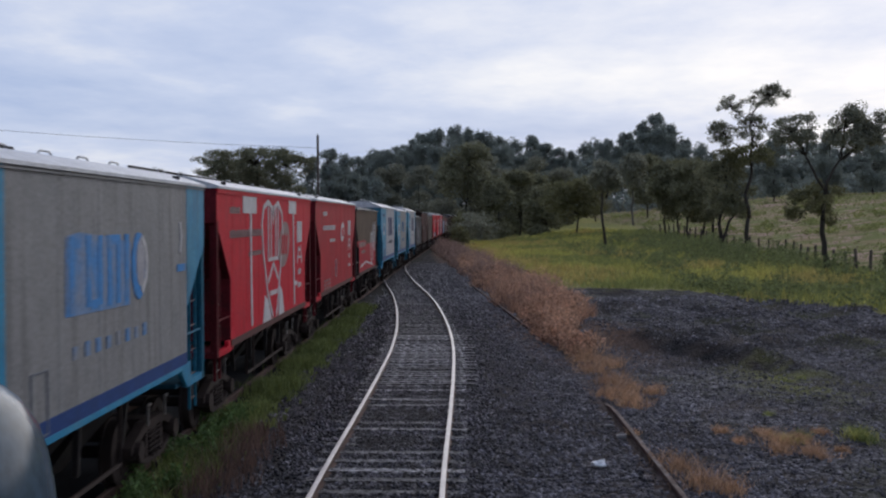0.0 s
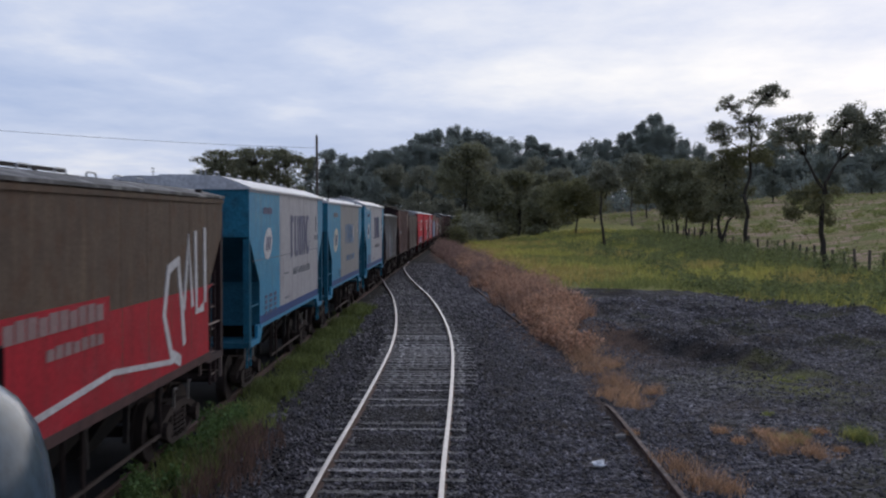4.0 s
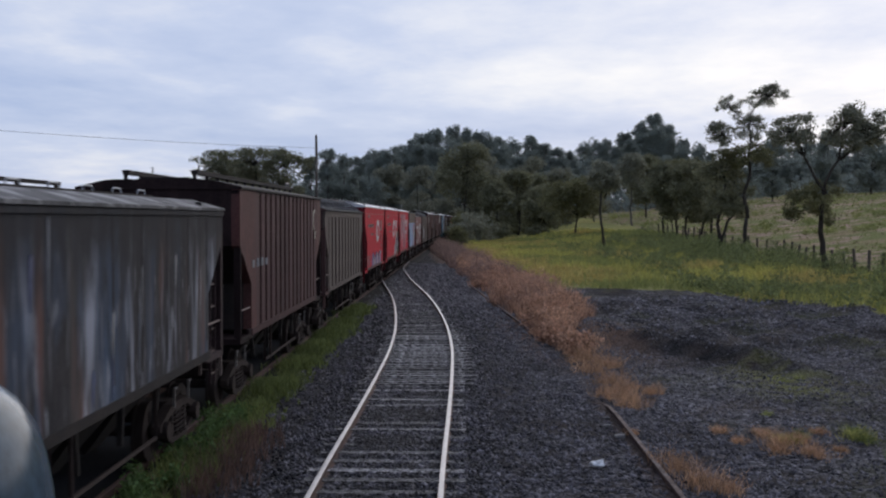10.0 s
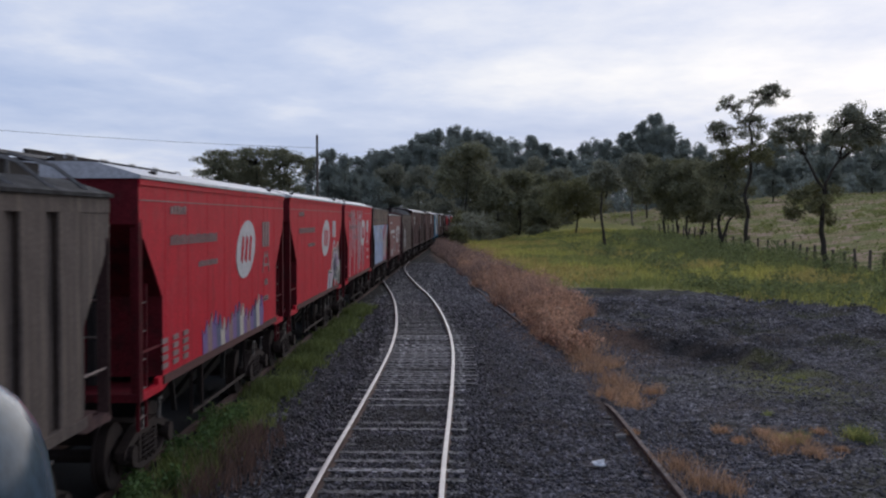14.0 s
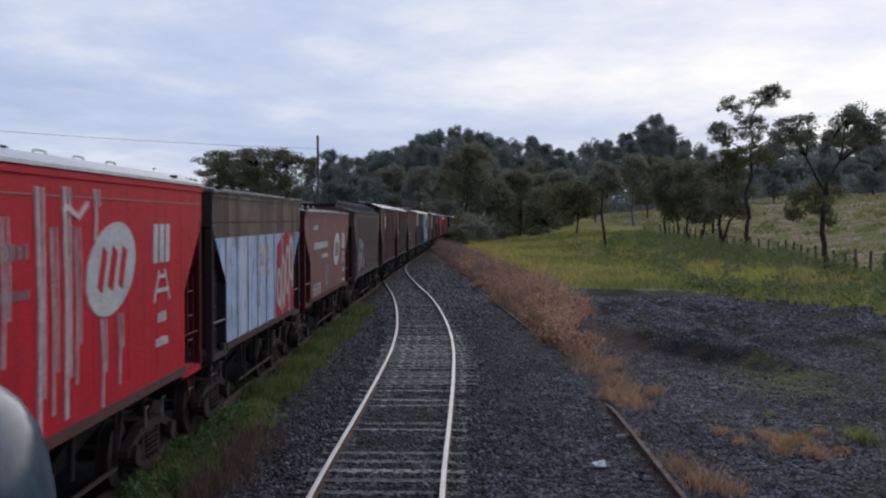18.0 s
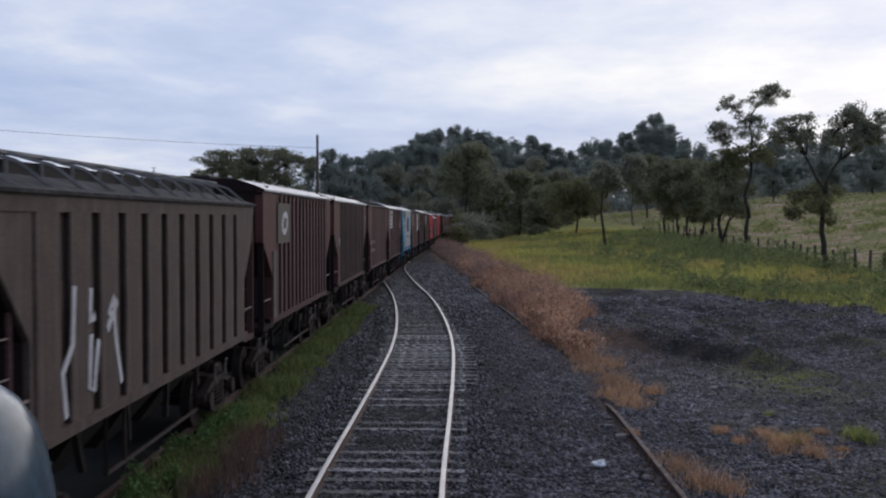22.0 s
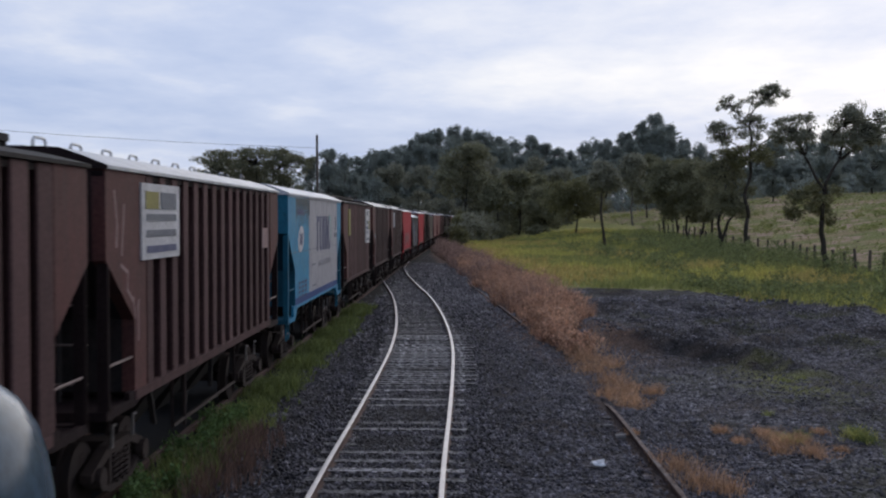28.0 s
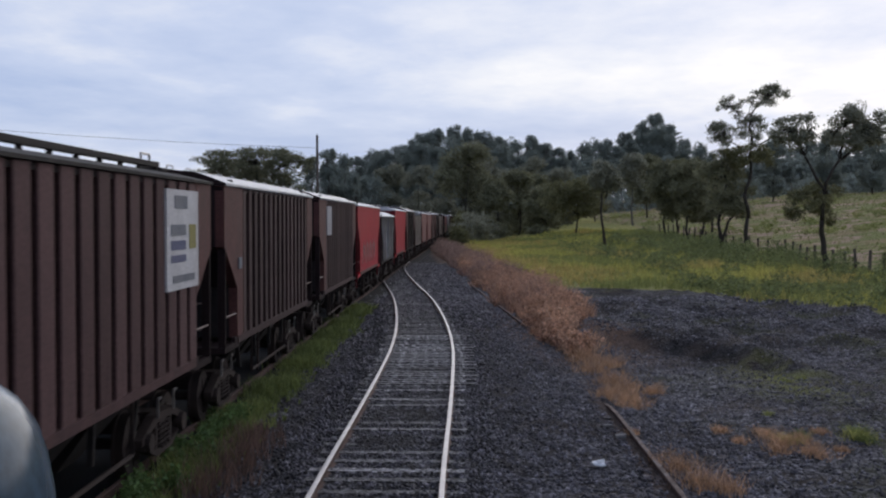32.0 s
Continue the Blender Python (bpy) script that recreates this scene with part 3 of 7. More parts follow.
def near_x(y):
    ys, xs = [p[0] for p in NEAR], [p[1] for p in NEAR]
    i = max(0, min(len(ys) - 2, sum(1 for v in ys if v <= y) - 1))

    def slope(j):
        j = max(1, min(len(ys) - 2, j))
        return (xs[j + 1] - xs[j - 1]) / (ys[j + 1] - ys[j - 1])
    h, t = ys[i + 1] - ys[i], (y - ys[i]) / (ys[i + 1] - ys[i])
    a, b = slope(i) * h, slope(i + 1) * h
    return (2 * t**3 - 3 * t**2 + 1) * xs[i] + (t**3 - 2 * t**2 + t) * a + (3 * t**2 - 2 * t**3) * xs[i + 1] + (t**3 - t**2) * b


def sstep(a, b, v):
    t = np.clip((v - a) / (b - a), 0, 1)
    return t * t * (3 - 2 * t)


def yard_edge(x):
    """Where the gravel yard ends and the meadow begins."""
    return np.maximum(57.5 - 3.3 * np.clip(x - 11.0, 0, 40), 24.0) + 0.8 * np.sin(x * 1.3)


def fence_x(y):
    return np.minimum(26.7 + 0.135 * (y - 71), 31.4) + 0.25 * np.sin(y * 0.05)


def brush_left(y):
    """Track side of the dry brush, along the old rail."""
    return 2.1 - 0.057 * (y - 38)


def old_rail_x(y):
    return 2.90 + 0.006 * (min(y, 24) - 13.8) - 0.034 * (math.hypot(y - 27, 4) + y - 27 - 0.64)


def ground_z(x, y):
    """Height of the ground: flat yard, hollow between the tracks, a field that climbs beyond the fence."""
    x, y = np.asarray(x, dtype=float), np.asarray(y, dtype=float)
    beyond = x + 0.135 * np.clip(106 - y, 0, 80)
    hill = 0.10 * np.clip(beyond - 32.0, 0, 56) + 0.03 * np.clip(beyond - 88, 0, 400)
    rise = 0.024 * np.clip(y - 110, 0, 190) * sstep(4, 24, x)
    left = 0.035 * np.clip(-x - 25, 0, 200)
    far = 0.012 * np.clip(y - 300, 0, 600)
    wav = 0.12 * np.sin(x * 0.21 + y * 0.13) * sstep(8, 20, x) + 0.05 * np.sin(x * 0.9 + 1.3) * np.cos(y * 0.55) * sstep(3.6, 7, x)
    heap = 0.17 * np.sin(x * 1.1 + y * 0.9) * np.sin(y * 0.8 - x * 0.35 + 1.0) + 0.08 * np.sin(x * 2.3 - y * 1.7)
    wav = wav + heap * sstep(4.4, 6.5, x) * sstep(25, 31, y) * (1 - sstep(46, 52, y))
    # a ragged step of tipped cinders, its face towards the tracks, sinking away behind
    line = 32.6 - 1.75 * (x - 4.4) + 0.5 * np.sin(x * 2.1) + 0.25 * np.sin(x * 5.3 + 1)
    bank = 0.42 * sstep(-0.5, 0.5, y - line) * (1 - sstep(2.0, 11.0, y - line)) * sstep(3.9, 4.8, x) * (1 - sstep(7.2, 9.4, x))
    ridge = 0.2 * np.exp(-((y - 44.5 - 0.5 * np.sin(x * 1.3)) / 0.8) ** 2) * sstep(5.2, 6.0, x) * (1 - sstep(8.5, 11.5, x))
    lip = 0.12 * np.exp(-((y - yard_edge(x) + 1.4) / 0.9) ** 2) * sstep(5.5, 8, x) * (0.7 + 0.5 * np.sin(x * 1.7))
    wav = wav + bank + ridge + lip
    return -0.17 + hill + rise + left + far + wav


def gz(x, y):
    return float(ground_z(x, y))


def pebbled(m, sizes=(11.0, 26.0)):
    """Adds packed stones of two sizes to a gravel material: each its own tone, joints dark and sunk."""
    nt = m.node_tree
    N, L = nt.nodes, nt.links
    b = N["Principled BSDF"]
    col = b.inputs["Base Color"].links[0].from_socket
    tc = N.new("ShaderNodeTexCoord")
    for k, sc in enumerate(sizes):
        cell, gap = N.new("ShaderNodeTexVoronoi"), N.new("ShaderNodeTexVoronoi")
        gap.feature = "DISTANCE_TO_EDGE"
        sep = N.new("ShaderNodeSeparateColor")
        for n in (cell, gap):
            n.inputs["Scale"].default_value = sc
            L.new(tc.outputs["Object"], n.inputs[0])
        L.new(cell.outputs["Color"], sep.inputs[0])
        tone, joint = N.new("ShaderNodeMapRange"), N.new("ShaderNodeMapRange")
        for n, v in ((tone, (0.0, 1.0, 0.3, 2.0)), (joint, (0.0, 0.13, 0.2, 1.0))):
            for i in range(4):
                n.inputs[i + 1].default_value = v[i]
        L.new(sep.outputs[0], tone.inputs[0])
        L.new(gap.outputs["Distance"], joint.inputs[0])
        for s in (tone, joint):
            mx = N.new("ShaderNodeMixRGB")
            mx.blend_type = "MULTIPLY"
            mx.inputs[0].default_value = 1.0 if k == 0 else 0.55
            L.new(col, mx.inputs[1])
            L.new(s.outputs[0], mx.inputs[2])
            col = mx.outputs[0]
        if k == 0:
            bp = N.new("ShaderNodeBump")
            bp.inputs["Strength"].default_value, bp.inputs["Distance"].default_value = 0.9, 0.04
            L.new(joint.outputs[0], bp.inputs["Height"])
            L.new(b.inputs["Normal"].links[0].from_socket, bp.inputs["Normal"])
            L.new(bp.outputs[0], b.inputs["Normal"])
    L.new(col, b.inputs["Base Color"])
    return m


def build_ground():
    xs = np.unique(np.concatenate([np.linspace(-3000, -100, 12), np.linspace(-100, -12, 16), np.linspace(-12, 34, 93), np.linspace(34, 140, 36), np.linspace(140, 3000, 16)]))
    ys = np.unique(np.concatenate([np.linspace(-600, -20, 8), np.linspace(-20, 5, 11), np.linspace(5, 70, 105), np.linspace(70, 320, 84), np.linspace(320, 3500, 20)]))
    gx, gy = np.meshgrid(xs, ys)
    z = ground_z(gx, gy)
    verts = np.stack([gx, gy, z], -1).reshape(-1, 3)
    nx = len(xs)
    i = np.arange(len(ys) - 1)[:, None] * nx + np.arange(nx - 1)[None, :]
    f = np.stack([i, i + 1, i + nx + 1, i + nx], -1).reshape(-1, 4)
    m = mat("ground_soil", (0.125, 0.118, 0.127), (0.042, 0.0395, 0.0445), 0.9, scale=0.30, fine=16, bump=1.0, spec=0.06)
    pebbled(m, (7.0, 17.0))
    nt = m.node_tree
    N, L = nt.nodes, nt.links
    b = N["Principled BSDF"]
    gravel = b.inputs["Base Color"].links[0].from_socket
    tc = N.new("ShaderNodeTexCoord")
    sep = N.new("ShaderNodeSeparateXYZ")
    L.new(tc.outputs["Object"], sep.inputs[0])

    def math_node(op, a, bb, c=None):
        n = N.new("ShaderNodeMath")
        n.operation = op
        for k, v in enumerate((a, bb, c)):
            if v is None:
                continue
            if isinstance(v, (int, float)):
                n.inputs[k].default_value = v
            else:
                L.new(v, n.inputs[k])
        return n.outputs[0]

    def noise_node(sc, det=5):
        n = N.new("ShaderNodeTexNoise")
        n.inputs["Scale"].default_value, n.inputs["Detail"].default_value = sc, det
        L.new(tc.outputs["Object"], n.inputs[0])
        return n.outputs[0]

    def ramp_node(sock, lo, hi):
        n = N.new("ShaderNodeMapRange")
        n.inputs[1].default_value, n.inputs[2].default_value = lo, hi
        L.new(sock, n.inputs[0])
        return n.outputs[0]

    def mix_node(fac, a, bb):
        n = N.new("ShaderNodeMixRGB")
        L.new(fac, n.inputs[0])
        for k, v in ((1, a), (2, bb)):
            if isinstance(v, tuple):
                n.inputs[k].default_value = (*v, 1)
            else:
                L.new(v, n.inputs[k])
        return n.outputs[0]

    # earthy and mossy blotches in the gravel yard
    moss = math_node("MULTIPLY", ramp_node(noise_node(0.22, 6), 0.52, 0.64), ramp_node(sep.outputs[0], 3.2, 7.0))
    # black cinder heaps at the back of the yard
    cinder = math_node("MULTIPLY", ramp_node(noise_node(0.45, 6), 0.44, 0.58), math_node("MULTIPLY", ramp_node(sep.outputs[1], 24.0, 30.0), ramp_node(sep.outputs[0], 3.6, 5.5)))
    crest = math_node("ABSOLUTE", math_node("SUBTRACT", math_node("MULTIPLY_ADD", sep.outputs[0], 1.75, sep.outputs[1]), 32.6 + 1.75 * 4.4), 0.0)
    crest = math_node("MULTIPLY", ramp_node(math_node("ADD", crest, noise_node(0.8, 5)), 2.4, 0.9), math_node("MULTIPLY", ramp_node(sep.outputs[0], 3.6, 4.6), ramp_node(sep.outputs[0], 9.0, 7.0)))
    cinder = math_node("MAXIMUM", cinder, crest)
    col = mix_node(math_node("MULTIPLY", cinder, 0.85), gravel, (0.013, 0.0125, 0.014))
    col = mix_node(math_node("MULTIPLY", ramp_node(noise_node(0.6, 7), 0.5, 0.66), 0.55), col, (0.075, 0.058, 0.048))
    bank = math_node("MULTIPLY", ramp_node(math_node("ABSOLUTE", math_node("SUBTRACT", sep.outputs[0], 2.84), 0.0), 0.24, 0.1), ramp_node(sep.outputs[1], 27.0, 22.0))
    # darker ballast towards the tracks
    col = mix_node(math_node("MULTIPLY", ramp_node(math_node("ADD", sep.outputs[0], math_node("MULTIPLY", noise_node(0.5, 5), 1.6)), 3.2, 1.6), 0.45), col, (0.018, 0.017, 0.0195))
    col = mix_node(math_node("MULTIPLY", bank, 0.7), col, (0.075, 0.052, 0.044))
    col = mix_node(math_node("MULTIPLY", moss, 0.5), col, (0.075, 0.078, 0.03))
    # one thin mossy patch in the open gravel
    dx = math_node("MULTIPLY", math_node("SUBTRACT", sep.outputs[0], 7.3), 0.7)
    dy = math_node("MULTIPLY", math_node("SUBTRACT", sep.outputs[1], 24.6), 0.33)
    near = math_node("SQRT", math_node("ADD", math_node("MULTIPLY", dx, dx), math_node("MULTIPLY", dy, dy)), 0.0)
    spot = math_node("MULTIPLY", ramp_node(near, 1.3, 0.2), ramp_node(noise_node(1.6, 6), 0.38, 0.6))
    col = mix_node(math_node("MULTIPLY", spot, 0.9), col, (0.14, 0.14, 0.045))
    # the meadow begins along a slanting line beyond the yard
    slant = math_node("MULTIPLY", math_node("MAXIMUM", math_node("SUBTRACT", sep.outputs[0], 11.0), 0.0), 3.3)
    edge = math_node("ADD", math_node("ADD", slant, sep.outputs[1]), math_node("MULTIPLY", noise_node(0.25, 4), 4.0))
    meadow = mix_node(ramp_node(noise_node(0.09, 6), 0.35, 0.65), (0.30, 0.27, 0.085), (0.20, 0.20, 0.07))
    beside = math_node("MULTIPLY_ADD", sep.outputs[1], 0.057, sep.outputs[0])
    col = mix_node(math_node("MULTIPLY", ramp_node(edge, 58.8, 60.2), ramp_node(beside, 6.2, 7.4)), col, meadow)
    # cut sugar-cane field: straw, earth and regrowth in bands
    nb = N.new("ShaderNodeTexNoise")
    mp = N.new("ShaderNodeMapping")
    mp.inputs["Scale"].default_value = (0.05, 0.16, 0.05)
    mp.inputs["Rotation"].default_value = (0, 0, 0.35)
    L.new(tc.outputs["Object"], mp.inputs[0])
    L.new(mp.outputs[0], nb.inputs[0])
    nb.inputs["Scale"].default_value, nb.inputs["Detail"].default_value = 1.6, 8
    straw = mix_node(ramp_node(nb.outputs[0], 0.47, 0.57), (0.17, 0.18, 0.06), (0.27, 0.205, 0.11))
    straw = mix_node(ramp_node(noise_node(0.22, 7), 0.53, 0.60), straw, (0.36, 0.25, 0.18))
    fence = math_node("ADD", math_node("MULTIPLY_ADD", math_node("MAXIMUM", math_node("SUBTRACT", 106.0, sep.outputs[1]), 0.0), 0.135, sep.outputs[0]), math_node("MULTIPLY", noise_node(0.2), 3.0))
    col = mix_node(ramp_node(fence, 32.6, 34.6), col, straw)
    # brown litter under the dry brush
    strip = math_node("SUBTRACT", beside, 2.1 + 0.057 * 38)
    litter = math_node("MULTIPLY", math_node("MULTIPLY", ramp_node(strip, -0.9, -0.2), ramp_node(strip, 3.1, 2.5)), ramp_node(sep.outputs[1], 25.0, 33.0))
    col = mix_node(math_node("MULTIPLY", litter, ramp_node(noise_node(1.4, 6), 0.3, 0.55)), col, (0.13, 0.085, 0.065))
    L.new(col, b.inputs["Base Color"])
    ob = new("ground", cloud_mesh("ground", verts, f, m, True))
    tagged(ob, "dark gravel yard giving way to meadow and a cut cane field", "ground", kind="structure")


build_ground()


# ---- tracks ----
RAIL = ((-0.065, -0.15), (0.065, -0.15), (0.065, -0.135), (0.012, -0.115), (0.012, -0.04), (0.036, -0.03), (0.036, -0.004), (0.026, 0.0), (-0.026, 0.0), (-0.036, -0.004), (-0.036, -0.03), (-0.012, -0.04), (-0.012, -0.115), (-0.065, -0.135))


def rail_mesh(fx, off, y0, y1, step, side, head, drop=lambda y: 0.0):
    """A rail swept along a track: flange and web rusty, the running head in its own material."""
    bm = bmesh.new()
    rows = []
    y = y0
    while y <= y1 + 1e-6:
        h = math.atan2(fx(y + 0.5) - fx(y - 0.5), 1.0)
        cx, cy = fx(y) + off * math.cos(h), y - off * math.sin(h)
        rows.append([bm.verts.new((cx + p[0] * math.cos(h), cy - p[0] * math.sin(h), p[1] - drop(y))) for p in RAIL])
        y += step
    n = len(RAIL)
    for a, b in zip(rows, rows[1:]):
        for k in range(n):
            f = bm.faces.new((a[k], a[(k + 1) % n], b[(k + 1) % n], b[k]))
            f.material_index = 1 if k in (6, 7, 8) else 0
    bm.faces.new(rows[0])
    bm.faces.new(rows[-1][::-1])
    me = mesh_of(bm, "rail", side)
    me.materials.append(head)
    return me


def ballast_bed(fx, y0, y1, half, top, step=1.0):
    bm = bmesh.new()
    rows, y = [], y0
    prof = ((-half - 0.45, -0.30), (-half, top), (-0.5, top + 0.015), (0.5, top + 0.015), (half, top), (half + 0.45, -0.30))
    while y <= y1:
        rows.append([bm.verts.new((fx(y) + p[0], y, p[1] + 0.02 * noise.noise((fx(y) + p[0], y * 1.7, 0.3)))) for p in prof])
        y += step
    for a, b in zip(rows, rows[1:]):
        for k in range(len(prof) - 1):
            bm.faces.new((a[k], a[k + 1], b[k + 1], b[k]))
    return bm


GRAVEL = pebbled(mat("ballast_gravel", (0.034, 0.032, 0.036), (0.0145, 0.0138, 0.0158), 0.8, scale=1.1, fine=18, bump=0.8, spec=0.08), (13.0, 30.0))


def build_tracks():
    t1 = tagged(new("near_railway_track"), "curving railway track with polished rails on dark ballast", "railway track", "railway tracks", "structure")
    for off in (-0.835, 0.835):
        part("rail", rail_mesh(near_x, off, -30, 92, 1.0, M["rail_rust"], M["rail"]), None, t1, "rail with a bright worn head")
    part("ballast", ballast_bed(near_x, -30, 92, 1.55, -0.145), GRAVEL, t1)
    t2 = tagged(new("far_railway_track"), "straight railway track under the freight train", "railway track", "railway tracks", "structure")
    for off in (-0.835, 0.835):
        part("rail", rail_mesh(train_x, off, -60, 420, 6.0, M["rail_rust"], M["rail_rust"]), None, t2)
    part("ballast", ballast_bed(train_x, -60, 420, 1.5, -0.13, 3.0), M["ballast_shaded"], t2)
    bm = bmesh.new()
    bm_box(bm, -1.12, 1.12, -0.10, 0.10, -0.22, -0.122)
    sl = mesh_of(bm, "sleeper", M["sleeper"])
    for y in np.arange(7.0, 90.0, 0.62):
        h = math.atan2(near_x(y + 0.5) - near_x(y - 0.5), 1.0)
        ob = part("sleeper", sl, None, t1)
        ob.matrix_basis = pose(near_x(y) + random.uniform(-0.05, 0.05), y + random.uniform(-0.03, 0.03), random.uniform(-0.012, 0.01), random.uniform(-1, 1), random.uniform(-0.4, 0.4), -math.degrees(h) + random.uniform(-0.7, 0.7))
    # long switch timbers whose ends show outside the rail
    bm = bmesh.new()
    bm_box(bm, -1.12, 1.4, -0.09, 0.09, -0.22, -0.118)
    timber = mesh_of(bm, "sleeper", M["sleeper"])
    for y in np.arange(23.6, 33.6, 0.62):
        ob = part("sleeper", timber, None, t1)
        ob.matrix_basis = pose(near_x(y) + random.uniform(-0.1, 0.06), y + 0.31, 0.012, 0, 0, random.uniform(-1.5, 1.5))
    for y in np.arange(8.0, 70.0, 0.6):
        ob = part("sleeper", sl, None, t2)
        ob.matrix_basis = pose(train_x(y), y, -0.03, 0, 0, random.uniform(-0.5, 0.5))
    old = tagged(new("abandoned_rail"), "rusty abandoned rail half buried along the gravel yard", "rail", kind="structure")
    part("rail", rail_mesh(old_rail_x, 0.0, 4, 60, 1.0, M["rail_rust"], M["rail_old"], lambda y: 0.07 + 0.16 * float(sstep(20.5, 22.5, y) * (1 - sstep(34, 37, y)))), None, old)


# ---- freight wagons ----
CACHE = {}


def shared(key, make):
    if key not in CACHE:
        CACHE[key] = make()
    return CACHE[key]


def bogie_meshes():
    def frame_mesh():
        bm = bmesh.new()
        for s in (-1, 1):
            x0, x1 = sorted((s * 0.98, s * 1.12))
            bm_prism(bm, [(-1.1, 0.52), (-0.45, 0.74), (0.45, 0.74), (1.1, 0.52), (1.1, 0.42), (0.40, 0.62), (-0.40, 0.62), (-1.1, 0.42)], "x", x0, x1)
            bm_prism(bm, [(-1.0, 0.44), (-0.42, 0.25), (0.42, 0.25), (1.0, 0.44), (1.0, 0.35), (0.38, 0.16), (-0.38, 0.16), (-1.0, 0.35)], "x", x0, x1)
            for c in (-0.37, 0.37):
                bm_box(bm, x0 + 0.01, x1 - 0.01, c - 0.045, c + 0.045, 0.2, 0.68)
            for y in (-0.865, 0.865):
                bm_disc(bm, y, 0.43, 0.14, *sorted((s * 1.08, s * 1.19)), n=10)
        bm_box(bm, -1.1, 1.1, -0.18, 0.18, 0.42, 0.74)
        return mesh_of(bm, "bogie_frame", M["rusty"])

    def spring_mesh():
        bm = bmesh.new()
        bm_tube(bm, [(1.05 + 0.085 * math.cos(a), 0.085 * math.sin(a), 0.25 + 0.33 * k / 40) for k, a in enumerate(np.linspace(0, math.tau * 5, 41))], 0.02, 4)
        return mesh_of(bm, "spring", M["rusty"])

    def wheel_mesh():
        bm = bmesh.new()
        for s in (-1, 1):
            bm_disc(bm, 0, 0, 0.43, *sorted((s * 0.79, s * 0.92)), n=24)
            bm_disc(bm, 0, 0, 0.46, *sorted((s * 0.76, s * 0.79)), n=24)
            bm_disc(bm, 0, 0, 0.10, *sorted((s * 0.92, s * 1.08)), n=10)
            for a in range(4):
                bm_box(bm, *sorted((s * 0.92, s * 0.935)), 0.15 + 0, 0.30, -0.05, 0.05) if a == 0 else bm_box(bm, *sorted((s * 0.92, s * 0.935)), -0.05, 0.05, 0.15 - 0.45 * (a == 2), 0.30 - 0.45 * (a == 2))
        bm_disc(bm, 0, 0, 0.085, -0.9, 0.9, n=8)
        return mesh_of(bm, "wheelset", M["rusty"])

    def rig_mesh():
        bm = bmesh.new()
        bm_box(bm, 1.13, 1.16, -0.02, 0.02, 0.70, 0.98)
        bm_box(bm, 1.13, 1.16, 0.02, 0.14, 0.95, 0.98)
        return mesh_of(bm, "brake_hook", M["steel"])
    return shared("bogie", lambda: (frame_mesh(), spring_mesh(), wheel_mesh(), rig_mesh()))


WHEELS, WAGONS = [], []


